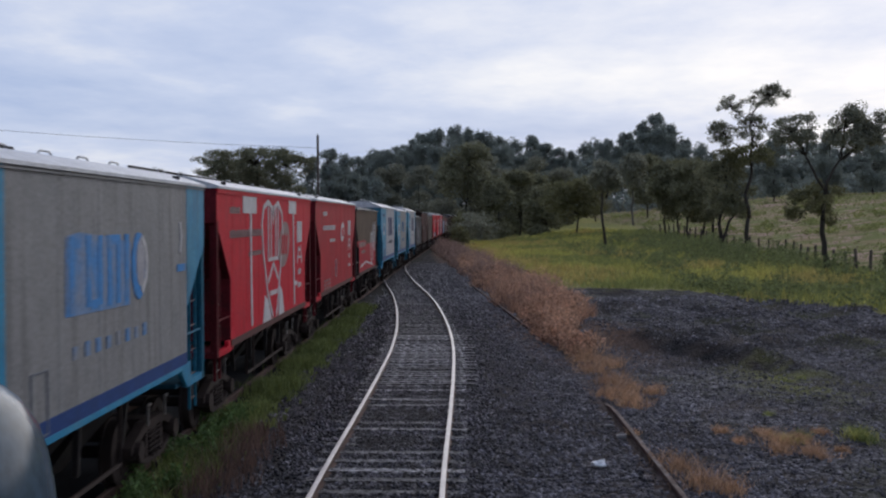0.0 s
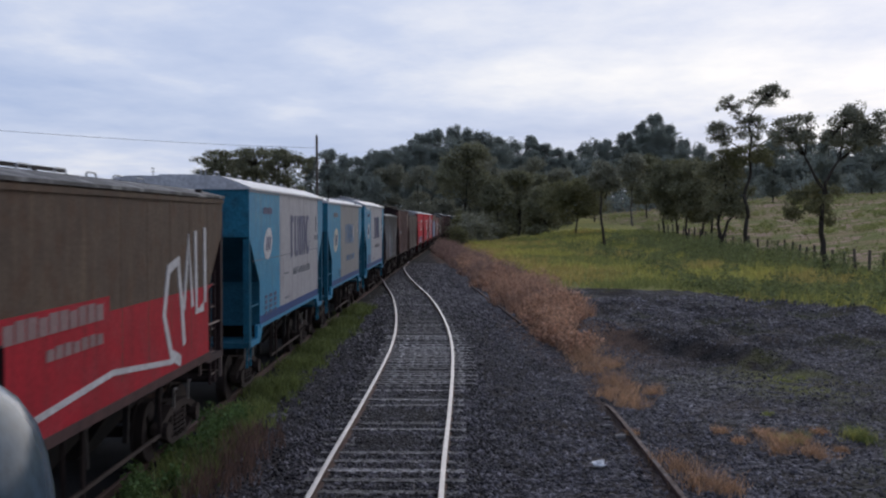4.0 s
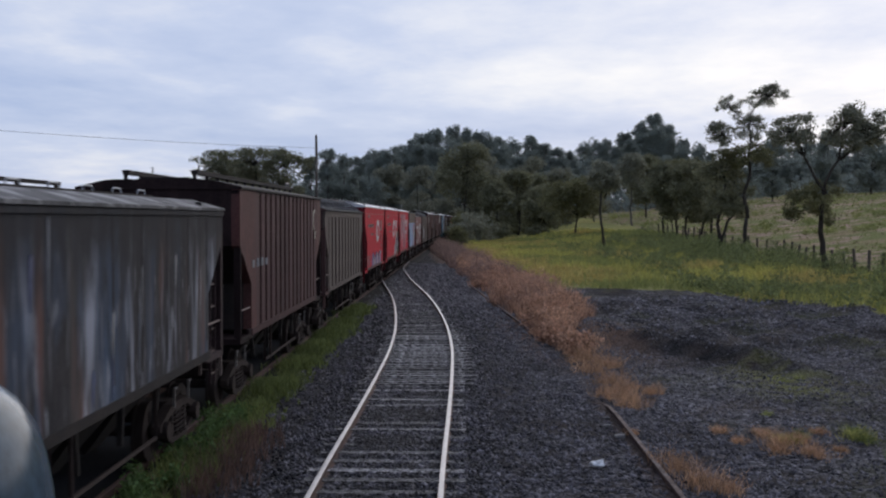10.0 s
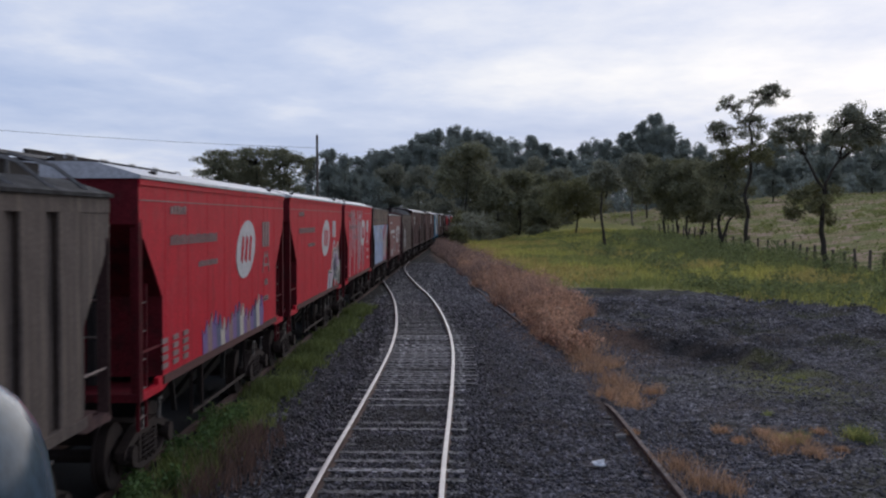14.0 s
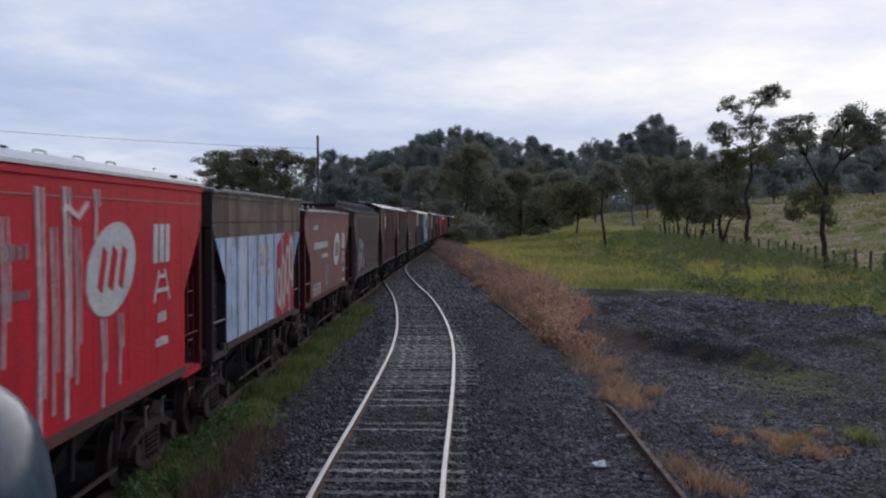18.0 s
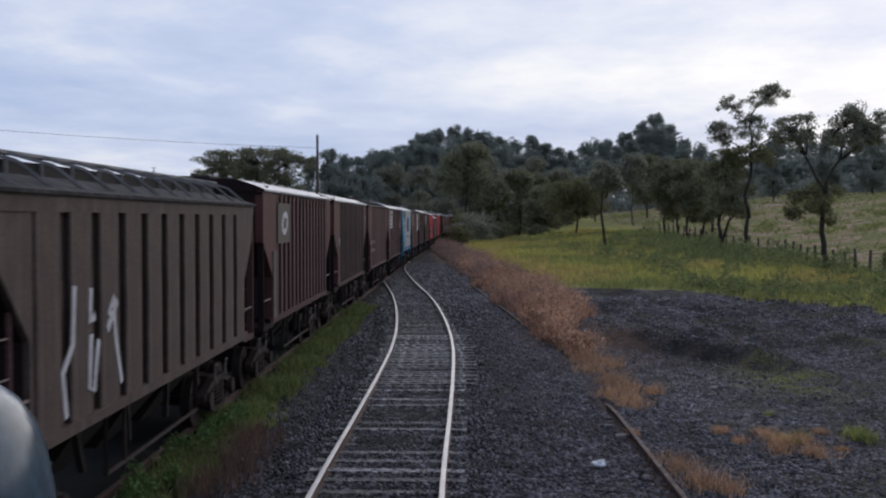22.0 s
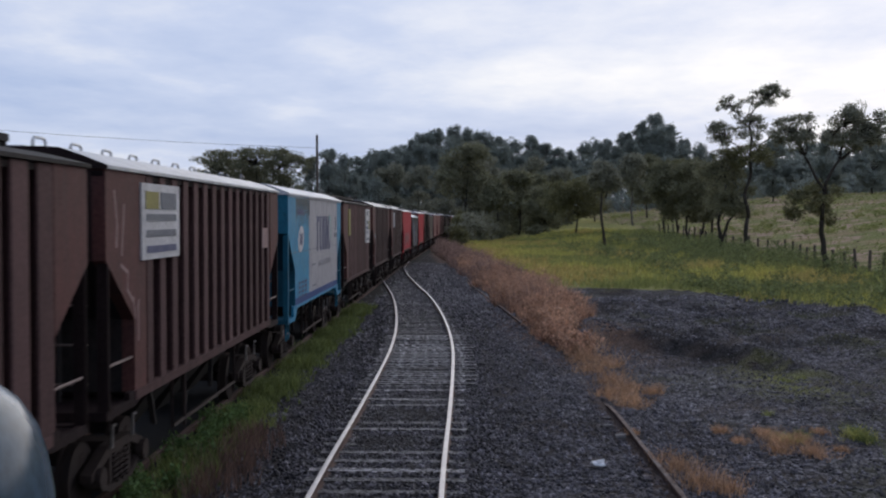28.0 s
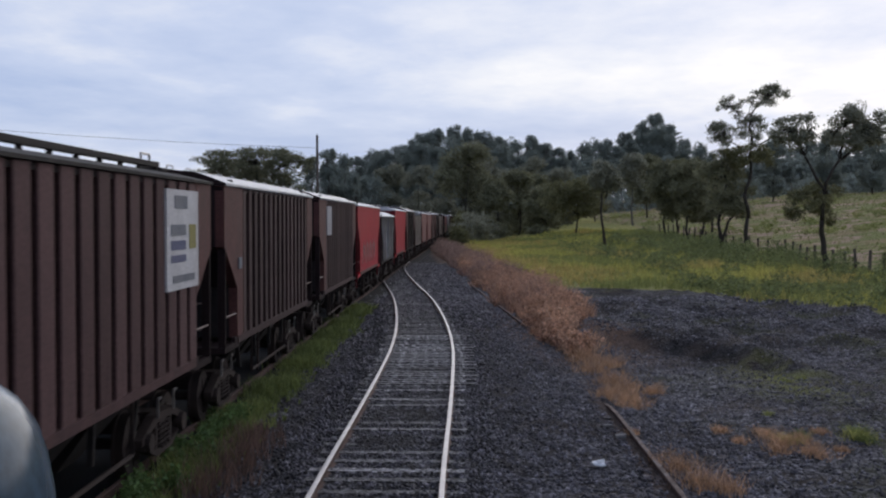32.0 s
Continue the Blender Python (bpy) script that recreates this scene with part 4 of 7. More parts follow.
class Wagon:
    """One hopper wagon; front (towards the camera) at y = -half, rear at +half, right side at x = +1.45."""

    def __init__(self, front, rear, label, body, kind="smooth", top=3.98, low=1.4, ridge=4.25, trim=None, roof="roof", ribs=0, group="freight train", slope=1.05, deck=None, rib=0.08):
        self.half, self.mid = (rear - front) / 2, (rear + front) / 2
        self.top, self.low, self.ridge, self.slope = top, low, 3.475 + (ridge - 3.475) * 0.907, slope
        self.datum, self.rib, self.paint = 1.2, rib, body
        up, mid_up = (0.66, 0.32) if trim == "blue" else (0.61, 0.33) if kind == "ribbed" else (0.78, 0.41)
        self.shoulder, self.knee = low + (top - low) * up, low + (top - low) * mid_up
        self.drop = {"blue": 0.28, "red": 0.12}.get(trim, 0.12)
        self.root = tagged(new("hopper_wagon"), label, "hopper wagon", group)
        self.body_mat, self.trim_mat, self.dark = M[body], M[trim or body], M["black"]
        self.kind, self.roof_mat = kind, M[roof]
        self.side = {"smooth": 1.45, "ribbed": 1.30}.get(kind, 1.375)
        # ends and slope sheets get darkened paints, their shade put into the colour
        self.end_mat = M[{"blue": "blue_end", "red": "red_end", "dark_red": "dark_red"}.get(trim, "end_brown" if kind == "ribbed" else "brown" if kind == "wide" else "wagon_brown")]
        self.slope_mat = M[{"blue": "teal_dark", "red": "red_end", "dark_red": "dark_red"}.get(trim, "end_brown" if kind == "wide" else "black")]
        self.shell()
        self.roof_parts(deck)
        self.ends()
        self.under()
        if ribs:
            self.ribs(ribs)
        WAGONS.append(self)

    def low_edge(self, y):
        """Lowest point of the side sheet at y from the middle."""
        d = self.half - abs(y)
        if d >= self.slope - 0.0005:
            return self.low
        return self.knee + (self.shoulder - self.knee) * (1 - max(d, 0) / self.slope)

    def outline(self, y0, y1, z0=-9.0, z1=99.0):
        """The part of the side sheet between two stations and two heights."""
        ends = [0.0, 0.001]
        if self.knee < z0 < self.shoulder:
            ends.append(self.slope * (z0 - self.knee) / (self.shoulder - self.knee))
        cuts = sorted({y0, y1, *(c for s in (-1, 1) for e in ends for c in [s * (self.half - self.slope + e)] if y0 < c < y1)})
        lowpts = [(y, max(z0, self.low_edge(y))) for y in cuts]
        t = min(z1, self.top)
        return [(y, min(z, t - 0.001)) for y, z in lowpts] + [(y1, t), (y0, t)]

    def add(self, name, bm, material, label="", parent=None):
        return part(name, bm, material, parent or self.root, label)

    def shell(self):
        bm = bmesh.new()
        bm_prism(bm, self.outline(-self.half, self.half), "x", -self.side, self.side)
        me = mesh_of(bm, "body", self.body_mat)
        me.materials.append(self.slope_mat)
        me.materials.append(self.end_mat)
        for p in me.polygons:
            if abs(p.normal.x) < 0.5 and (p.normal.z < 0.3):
                # upright sheet under the roof and slope sheets below: two depths of painted shade
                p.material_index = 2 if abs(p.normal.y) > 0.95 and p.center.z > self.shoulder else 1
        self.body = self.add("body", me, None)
        if self.kind == "smooth":
            for k in range(1, 9):
                y = -self.half + 2 * self.half * k / 9
                z0 = self.low_edge(y) + 0.19

                def ridge():
                    bm = bmesh.new()
                    bm_prism(bm, [(0, -0.045), (0.006, -0.02), (0.006, 0.02), (0, 0.045)], "z", z0, self.top - 0.12)
                    return mesh_of(bm, "weld_ridge", self.body_mat)
                if self.body_mat.name.startswith("red") or 3.9 < y + self.half:
                    o = self.add("weld_ridge", shared(("ridge", self.body_mat.name, round(z0, 2), round(self.top, 2)), ridge), None, "", self.body)
                    o.location = (1.45, y, 0)

    def roof_parts(self, deck):
        h, t, r = self.half, self.top, self.ridge
        bm = bmesh.new()
        bm_prism(bm, [(-1.49, t - 0.01), (-1.49, t + 0.03), (-1.2, t + 0.6 * (r - t)), (-0.95, r - 0.012), (-0.75, r), (0.75, r), (0.95, r - 0.012), (1.2, t + 0.6 * (r - t)), (1.49, t + 0.03), (1.49, t - 0.01)], "y", -h - 0.03, h + 0.03)
        me = mesh_of(bm, "roof", self.roof_mat)
        # gable faces take the end paint, darkened to hold their shade
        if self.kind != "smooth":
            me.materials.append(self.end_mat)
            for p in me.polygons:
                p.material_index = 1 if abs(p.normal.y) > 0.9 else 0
        self.roof = self.add("roof", me, None)
        bm = bmesh.new()
        bm_box(bm, *((1.45, 1.475) if self.kind == "smooth" else (self.side, 1.43)), -h - 0.01, h + 0.01, t - (0.05 if self.trim_mat == M["blue"] else 0.09), t - 0.03)
        self.add("eave_rail", bm, M["rusty_band"] if self.body_mat == M["pale_blue"] else self.body_mat)
        if deck == "walkway":
            for s in (-1, 1):
                bm = bmesh.new()
                bm_box(bm, s * 0.62 - 0.06, s * 0.62 + 0.06, -h + 0.1, h - 0.1, r + 0.09, r + 0.17)
                n = int(h * 2 / 0.9)
                for i in range(n + 1):
                    y = -h + 0.12 + (2 * h - 0.24) * i / n
                    bm_box(bm, s * 0.62 - 0.03, s * 0.62 + 0.03, y - 0.03, y + 0.03, r - 0.15, r + 0.10)
                self.add("roof_walkway", bm, self.dark)
            bm = bmesh.new()
            bm_box(bm, -0.45, 0.45, -h + 0.35, h - 0.35, r - 0.03, r + 0.05)
            self.add("hatch_cover", bm, self.dark)
            for s in (-1, 1):
                bm = bmesh.new()
                bm_tube(bm, [(0.62, s * (h - 0.9), r + 0.12), (0.62, s * (h - 0.9), r + 0.27), (0.62, s * (h - 0.45), r + 0.27), (0.62, s * (h - 0.45), r + 0.12)], 0.018, 5)
                self.add("grab_handle", bm, M["steel"])
        elif deck == "truss":
            bm = bmesh.new()
            bm_box(bm, -0.72, 0.72, -h + 0.15, h - 0.15, r - 0.03, r + 0.15)
            self.add("hatch_cover", bm, self.dark)
            for s in (-1, 1):
                bm = bmesh.new()
                bm_tube(bm, [(s * 0.75, -h + 0.05, r + 0.22), (s * 0.75, h - 0.05, r + 0.22)], 0.03, 5)
                n = int(h * 2 / 0.95)
                for i in range(n):
                    y = -h + 0.1 + (2 * h - 0.2) * i / n
                    bm_tube(bm, [(s * 0.75, y, r + 0.22), (s * 1.12, y + 0.3, r + 0.1), (s * 1.4, y + 0.5, t + 0.05)], 0.024, 4)
                    bm_tube(bm, [(s * 0.75, y, r + 0.22), (s * 0.75, y, r - 0.05)], 0.022, 4)
                self.add("roof_truss", bm, M["truss"])
        elif deck in ("loops", "bare"):
            n = 9
            for i in range(n):
                y = -h + 0.8 + (2 * h - 1.6) * i / (n - 1)
                if deck == "bare" and i < n - 1:
                    continue
                me = shared("loop", lambda: self.loop_mesh(0.15, 0.018))
                o = self.add("hatch_handle", me, None)
                o.matrix_basis = pose(0.42, y, r)
            bm = bmesh.new()
            bm_box(bm, -0.36, 0.36, -h + 0.5, h - 0.5, r - 0.02, r + 0.045)
            self.add("hatch_cover", bm, self.roof_mat)
            for s in (() if deck == "bare" else (-0.12, 0.18)):
                bm = bmesh.new()
                bm_tube(bm, [(0.55 + s, h + 0.02, t + 0.05), (0.55 + s, h - 0.02, r + 0.05), (0.55 + s, h - 0.12, r + 0.11), (0.55 + s, h - 0.34, r + 0.14), (0.55 + s, h - 0.36, r)], 0.02, 5)
                self.add("ladder_rail", bm, M["steel"])
        else:
            bm = bmesh.new()
            bm_box(bm, -0.36, 0.36, -h + 0.2, h - 0.2, r - 0.02, r + 0.06)
            self.add("hatch_cover", bm, self.dark)
            n, lift = 8, 0.07 if self.kind == "ribbed" else 0.12
            for i in range(n):
                y = -h + 0.8 + (2 * h - 1.6) * i / (n - 1)
                o = self.add("hatch_handle", shared("loop_small", lambda: self.loop_mesh(0.075, 0.014)), None)
                o.matrix_basis = pose(0.34, y, r + 0.05)
            bm = bmesh.new()
            bm_box(bm, -0.05, 0.0, -h + 0.25, h * 0.35, r + lift, r + lift + 0.05)
            for y in np.arange(-h + 0.4, h * 0.35, 1.3):
                bm_box(bm, -0.045, -0.005, y - 0.025, y + 0.025, r + 0.03, r + lift + 0.01)
            self.add("roof_rail", bm, self.dark)
            for y in (-h + 1.1, h - 1.1):
                bm = bmesh.new()
                bm_box(bm, 1.28, 1.36, y - 0.05, y + 0.05, t + 0.04, t + 0.12)
                self.add("lashing_cleat", bm, self.dark)

    def loop_mesh(self, hgt=0.125, r=0.016):
        bm = bmesh.new()
        bm_tube(bm, [(0, -0.2, 0), (0, -0.19, hgt * 0.8), (0, -0.14, hgt), (0, 0.14, hgt), (0, 0.19, hgt * 0.8), (0, 0.2, 0)], r, 5)
        return mesh_of(bm, "hatch_handle", M["roof_steel"])

    def ends(self):
        h, t, lo = self.half, self.top, self.low
        key = (round(h, 2), round(t, 2), round(lo, 2), self.trim_mat.name)

        smooth = self.kind == "smooth"
        painted = self.trim_mat.name in ("blue_paint", "red_paint")
        foot = lo - self.drop

        def post():
            bm = bmesh.new()
            bm_box(bm, -0.12, 0.0, -0.035, 0.035, foot, self.shoulder + 0.06)
            bm_box(bm, -0.04, 0.0, *((-0.07, 0.07) if smooth else (-0.03, 0.05)), foot, self.shoulder + 0.02)
            return mesh_of(bm, "end_post", self.end_mat)

        def ladder():
            bm = bmesh.new()
            for y in (-0.17, 0.17):
                bm_box(bm, -0.02, 0.02, y - 0.018, y + 0.018, foot - 0.45, lo + 1.25)
            return mesh_of(bm, "ladder", self.end_mat)

        def full_ladder():
            bm = bmesh.new()
            for x in (-0.17, 0.17):
                bm_box(bm, x - 0.022, x + 0.022, -0.022, 0.022, foot - 0.4, t - 0.02)
            return mesh_of(bm, "ladder", M["rail_worn"])

        def rung():
            bm = bmesh.new()
            bm_tube(bm, [(-0.17, 0, 0), (0.17, 0, 0)], 0.011, 5)
            return mesh_of(bm, "rung", M["rail_worn"])

        def grab():
            bm = bmesh.new()
            bm_tube(bm, [(-0.17, 0, 0), (-0.17, 0.09, 0), (0.17, 0.09, 0), (0.17, 0, 0)], 0.013, 5)
            return mesh_of(bm, "grab_iron", M["rail_worn"])

        def coupler():
            bm = bmesh.new()
            bm_box(bm, -0.12, 0.12, 0, 0.36, 0.78, 1.0)
            bm_prism(bm, [(-0.16, 0.34), (0.17, 0.34), (0.2, 0.52), (0.06, 0.58), (-0.16, 0.5)], "z", 0.74, 1.04)
            return mesh_of(bm, "coupler", M["rusty"])
        for s in (-1, 1):
            for x in (-1, 1):
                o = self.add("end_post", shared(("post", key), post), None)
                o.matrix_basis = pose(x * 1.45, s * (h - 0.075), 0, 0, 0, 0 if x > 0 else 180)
            # short side ladder in the gap behind the corner post
            if smooth or (self.kind == "wide" and s < 0):
                o = self.add("ladder", shared(("ladder", key), ladder), None)
                o.location = (1.36, s * (h - 0.40), 0)
                for z in np.arange(foot - 0.3, lo + 1.2, 0.36):
                    part("rung", shared("rung", rung), None, o).matrix_basis = pose(0, 0, z, 0, 0, 90)
            if s > 0 and smooth and not painted:
                o = self.add("ladder", shared(("full", key), full_ladder), None, "pale worn steel ladder")
                o.location = (1.22, h + 0.06, 0)
                for z in np.arange(foot - 0.3, t - 0.1, 0.36):
                    part("rung", shared("rung", rung), None, o).location = (0, 0, z)
            elif s > 0 and not painted:
                for z in np.arange(lo - 0.1, t - 0.1, 0.42):
                    self.add("grab_iron", shared("grab", grab), None).location = (1.24, h + 0.005, z)
            o = self.add("coupler", shared("coupler", coupler), None)
            o.matrix_basis = pose(0, s * h, 0, 0, 0, 0 if s > 0 else 180)
            # end platform, lower than the sill, with its gusset and a handrail in the side gap
            bm = bmesh.new()
            bm_box(bm, -1.45, 1.45, *sorted((s * h, s * (h - 0.16))), foot - 0.05, foot + 0.05)
            bm_box(bm, -1.36, 1.36, *sorted((s * (h - 0.16), s * (h - self.slope - 0.3))), foot - 0.03, foot + 0.03)
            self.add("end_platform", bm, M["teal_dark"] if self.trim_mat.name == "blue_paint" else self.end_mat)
            bm = bmesh.new()
            inner = h - self.slope
            bm_box(bm, 1.37, 1.45, *sorted((s * (h - 0.16), s * (inner + 0.02))), foot - 0.05, foot + 0.05)
            bm_prism(bm, [(s * (inner + 0.22), lo + 0.02), (s * (inner + 0.2), foot - 0.05), (s * inner, foot - 0.05), (s * (inner - 0.3), lo - 0.1), (s * (inner - 0.3), lo + 0.02)], "x", 1.39, 1.452)
            self.add("gusset", bm, self.trim_mat if painted else self.end_mat)
            bm = bmesh.new()
            bm_tube(bm, [(1.42, s * (h - 0.1), lo + 0.42), (1.42, s * (inner + 0.02), lo + 0.42)], 0.018, 5)
            self.add("handrail", bm, M["rail_worn"] if not painted else self.end_mat)
            for x in (-0.7, 0.7):
                def brace():
                    bm = bmesh.new()
                    bm_box(bm, -0.05, 0.05, -0.05, 0.05, lo - 0.03, self.shoulder - 0.1)
                    return mesh_of(bm, "end_brace", self.dark)
                o = self.add("end_brace", shared(("brace", round(lo, 2), round(self.shoulder, 2)), brace), None)
                o.location = (x, s * (h - 0.5), 0)

    def under(self):
        h, lo = self.half, self.low
        bm = bmesh.new()
        bm_box(bm, 1.36, 1.47, -h + self.slope, h - self.slope, lo - (0.05 if self.trim_mat == M["blue"] else 0.10), lo + 0.015)
        bm_box(bm, -1.47, -1.36, -h + self.slope, h - self.slope, lo - 0.10, lo + 0.015)
        self.add("side_sill", bm, M["umber"] if self.trim_mat == M["red"] else self.trim_mat)
        bm = bmesh.new()
        bm_box(bm, -0.3, 0.3, -h + 0.1, h - 0.1, lo - 0.4, lo - 0.1)
        self.add("centre_sill", bm, self.dark)
        n = 3 if self.half > 5 else 2
        span = 2 * (h - 2.9)
        for i in range(n):
            c = -span / 2 + span * (i + 0.5) / n
            w = span / n * 0.48
            bm = bmesh.new()
            v0 = [bm.verts.new(p) for p in ((-1.3, c - w, lo), (1.3, c - w, lo), (1.3, c + w, lo), (-1.3, c + w, lo))]
            v1 = [bm.verts.new(p) for p in ((-0.5, c - w * 0.4, 0.42), (0.5, c - w * 0.4, 0.42), (0.5, c + w * 0.4, 0.42), (-0.5, c + w * 0.4, 0.42))]
            bm.faces.new(v0)
            bm.faces.new(v1[::-1])
            for k in range(4):
                bm.faces.new((v0[k], v0[(k + 1) % 4], v1[(k + 1) % 4], v1[k]))
            self.add("discharge_chute", bm, self.dark)
        bm = bmesh.new()
        bm_tube(bm, [(1.3, -h * 0.42, lo - 0.1), (1.3, -h * 0.42, 0.55), (1.3, h * 0.32, 0.55), (1.3, h * 0.32, lo - 0.1)], 0.028, 5)
        bm_tube(bm, [(1.3, -h * 0.3, lo - 0.1), (1.3, -h * 0.3, 0.45)], 0.028, 5)
        self.add("brake_rod", bm, M["rusty"])
        for c in (-0.5, -0.17, 0.17, 0.5):
            bm = bmesh.new()
            bm_prism(bm, [(c * h - 0.05, lo - 0.1), (c * h + 0.05, lo - 0.1), (c * h * 0.9 + 0.03, 0.62), (c * h * 0.9 - 0.03, 0.62)], "x", 1.05, 1.12)
            self.add("hanger", bm, self.dark)
        fr, sp, wh, hk = bogie_meshes()
        for s in (-1, 1):
            b = self.add("bogie", fr, None)
            b.location = (0, s * (h - 1.55), 0)
            for y in (-0.2, 0.0, 0.2):
                part("spring", sp, None, b).location = (0, y, 0)
            for y in (-0.42, 0.42):
                part("brake_hook", hk, None, b).location = (0, y, 0)
            for y in (-0.865, 0.865):
                w = part("wheelset", wh, None, b)
                w.location = (0, y, 0.43)
                WHEELS.append((w, y, self))

    def ribs(self, n):
        """Upright stiffeners on the near side, between plain end sheets; those at the sloping ends stop at the slope."""
        u0, u1 = (1.75, 2 * self.half - 1.15) if self.kind == "ribbed" else (1.3, 2 * self.half - 1.25)
        wd, dp = self.rib, 1.45 - self.side
        for i in range(n):
            y = -self.half + u0 + (u1 - u0) * i / (n - 1)
            z0 = self.low_edge(y) + 0.01

            def make_z():
                bm = bmesh.new()
                foot_w = wd * (0.5 if self.kind == "ribbed" else 0.78)
                bm_prism(bm, [(0.0, -foot_w), (dp - 0.02, -wd * 0.86), (dp, -wd * 0.82), (dp, wd * 0.82), (dp - 0.02, wd * 0.86), (0.0, foot_w)], "z", z0, self.top - (0.02 if self.kind == "ribbed" else 0.17))
                return mesh_of(bm, "rib", self.trim_mat if self.kind == "ribbed" else self.body_mat)
            o = self.add("rib", shared(("rib", self.trim_mat.name, self.body_mat.name, wd, round(z0, 2), round(self.top, 2)), make_z), None)
            o.location = (self.side, y, 0)
        if self.kind == "wide":
            bm = bmesh.new()
            bm_box(bm, self.side - 0.001, 1.452, -self.half + 0.02, self.half - 0.02, self.top - 0.175, self.top - 0.012)
            self.add("top_band", bm, self.body_mat)
            self.panel("end_sheet", self.paint, 0.0, 0.93, off=-0.012)
            self.panel("end_sheet", self.paint, 2 * self.half - 0.9, 2 * self.half, off=-0.012)
        if self.kind == "ribbed":
            self.panel("end_sheet", "umber", 0.0, 1.55, off=0.004)
            self.panel("end_sheet", "umber", 2 * self.half - 0.95, 2 * self.half, off=0.004)

    # -- paint and marks on the near side; u runs from the front, w up from the lower edge
    def panel(self, name, material, u0, u1, w0=-9, w1=99, off=0.006, label=""):
        bm = bmesh.new()
        bm_prism(bm, self.outline(-self.half + u0, -self.half + u1, self.datum + w0, self.datum + w1), "x", self.side - 0.001, 1.45 + off)
        return self.add(name, bm, M[material], label, self.body)

    def shape(self, name, material, pts, off=0.014, label=""):
        bm = bmesh.new()
        bm_prism(bm, [(-self.half + u, max(self.low + 0.01, self.datum + w)) for u, w in pts], "x", 1.449, 1.45 + off)
        return self.add(name, bm, M[material], label, self.body)

    def bar(self, name, material, u0, u1, w0, w1, off=0.014, label=""):
        return self.shape(name, material, [(u0, w0), (u1, w0), (u1, w1), (u0, w1)], off, label)

    def stroke(self, name, material, pts, wid, off=0.014):
        """A painted line of even width."""
        bm = bmesh.new()
        pts = [(u, max(self.low - self.datum + 0.01 + wid / 2, w)) for u, w in pts]
        pts = [p for k, p in enumerate(pts) if k == 0 or math.dist(p, pts[k - 1]) > 0.005]
        if len(pts) < 2:
            pts.append((pts[0][0] + wid, pts[0][1]))
        rows = []
        for k, (u, w) in enumerate(pts):
            a, b = pts[max(k - 1, 0)], pts[min(k + 1, len(pts) - 1)]
            d = max(math.dist(a, b), 0.001)
            nu, nw = -(b[1] - a[1]) / d * wid / 2, (b[0] - a[0]) / d * wid / 2
            rows.append([bm.verts.new((x, u - self.half + s * nu, self.datum + w + s * nw)) for x, s in ((1.449, 1), (1.45 + off, 1), (1.45 + off, -1), (1.449, -1))])
        for p, q in zip(rows, rows[1:]):
            for k in range(4):
                bm.faces.new((p[k], p[(k + 1) % 4], q[(k + 1) % 4], q[k]))
        bm.faces.new(rows[0])
        bm.faces.new(rows[-1][::-1])
        bmesh.ops.recalc_face_normals(bm, faces=bm.faces)
        return self.add(name, bm, M[material], "", self.body)

    def oval(self, u, w, ru, rw, material="white", inner="ghost_grey", tilt=0.25, off=0.012):
        """A slanting oval emblem crossed by three plain bars."""
        pts = [(u + ru * math.cos(a) + tilt * ru * math.sin(a), w + rw * math.sin(a)) for a in np.linspace(0, math.tau, 29)[:-1]]
        self.shape("emblem", material, pts, off, "oval emblem with slanting bars")
        k = rw * 0.42
        for c, wd in ((-0.42, 0.2), (0.0, 0.22), (0.42, 0.2)):
            self.stroke("emblem_bar", inner, [(u + ru * (c + 0.12), w + k), (u + ru * (c - 0.1), w - k)], ru * wd, off + 0.006)

    def letters(self, material, u0, u1, w0, w1, n, gap=0.35, off=0.014):
        """A row of plain blocks in place of unreadable writing."""
        s = (u1 - u0) / n
        for i in range(n):
            self.bar("lettering", material, u0 + i * s, u0 + (i + 1 - gap) * s, w0, w1 - (0 if i % 3 else 0.12 * (w1 - w0)), off)

    def big_mark(self, material, u0, u1, w0, w1, dot=None):
        """The large mark, as plain uprights of uneven width and a ring."""
        W, hh = u1 - u0, w1 - w0
        for a, b in ((0.0, 0.055), (0.19, 0.245), (0.33, 0.385), (0.45, 0.505), (0.57, 0.625), (0.69, 0.745)):
            self.bar("wordmark", material, u0 + a * W, u0 + b * W, w0 + (0.04 * hh if a in (0.19, 0.33) else 0.0), w1)
        for a, b, lo, hi in ((0.055, 0.12, 0.84, 0.98), (0.245, 0.33, 0.0, 0.13), (0.505, 0.57, 0.86, 1.0)):
            self.bar("wordmark", material, u0 + a * W, u0 + b * W, w0 + lo * hh, w0 + hi * hh)
        c, r = u0 + 0.9 * W, 0.11 * W
        pts = [(c + r * math.cos(x), (w0 + w1) / 2 + hh * 0.52 * math.sin(x)) for x in np.linspace(0, math.tau, 25)[:-1]]
        self.shape("wordmark", material, pts)
        pts = [(c + 0.06 + r * 0.62 * math.cos(x), (w0 + w1) / 2 + 0.04 + hh * 0.38 * math.sin(x)) for x in np.linspace(0, math.tau, 25)[:-1]]
        self.shape("wordmark", "light_grey", pts, 0.018)
        if dot:
            m = (w0 + w1) / 2
            self.stroke("wordmark", dot, [(c - 0.3 * r, m + 0.46 * hh), (c + 0.4 * r, m + 0.42 * hh), (c + 0.85 * r, m + 0.15 * hh), (c + 0.8 * r, m - 0.2 * hh)], 0.14, 0.022)


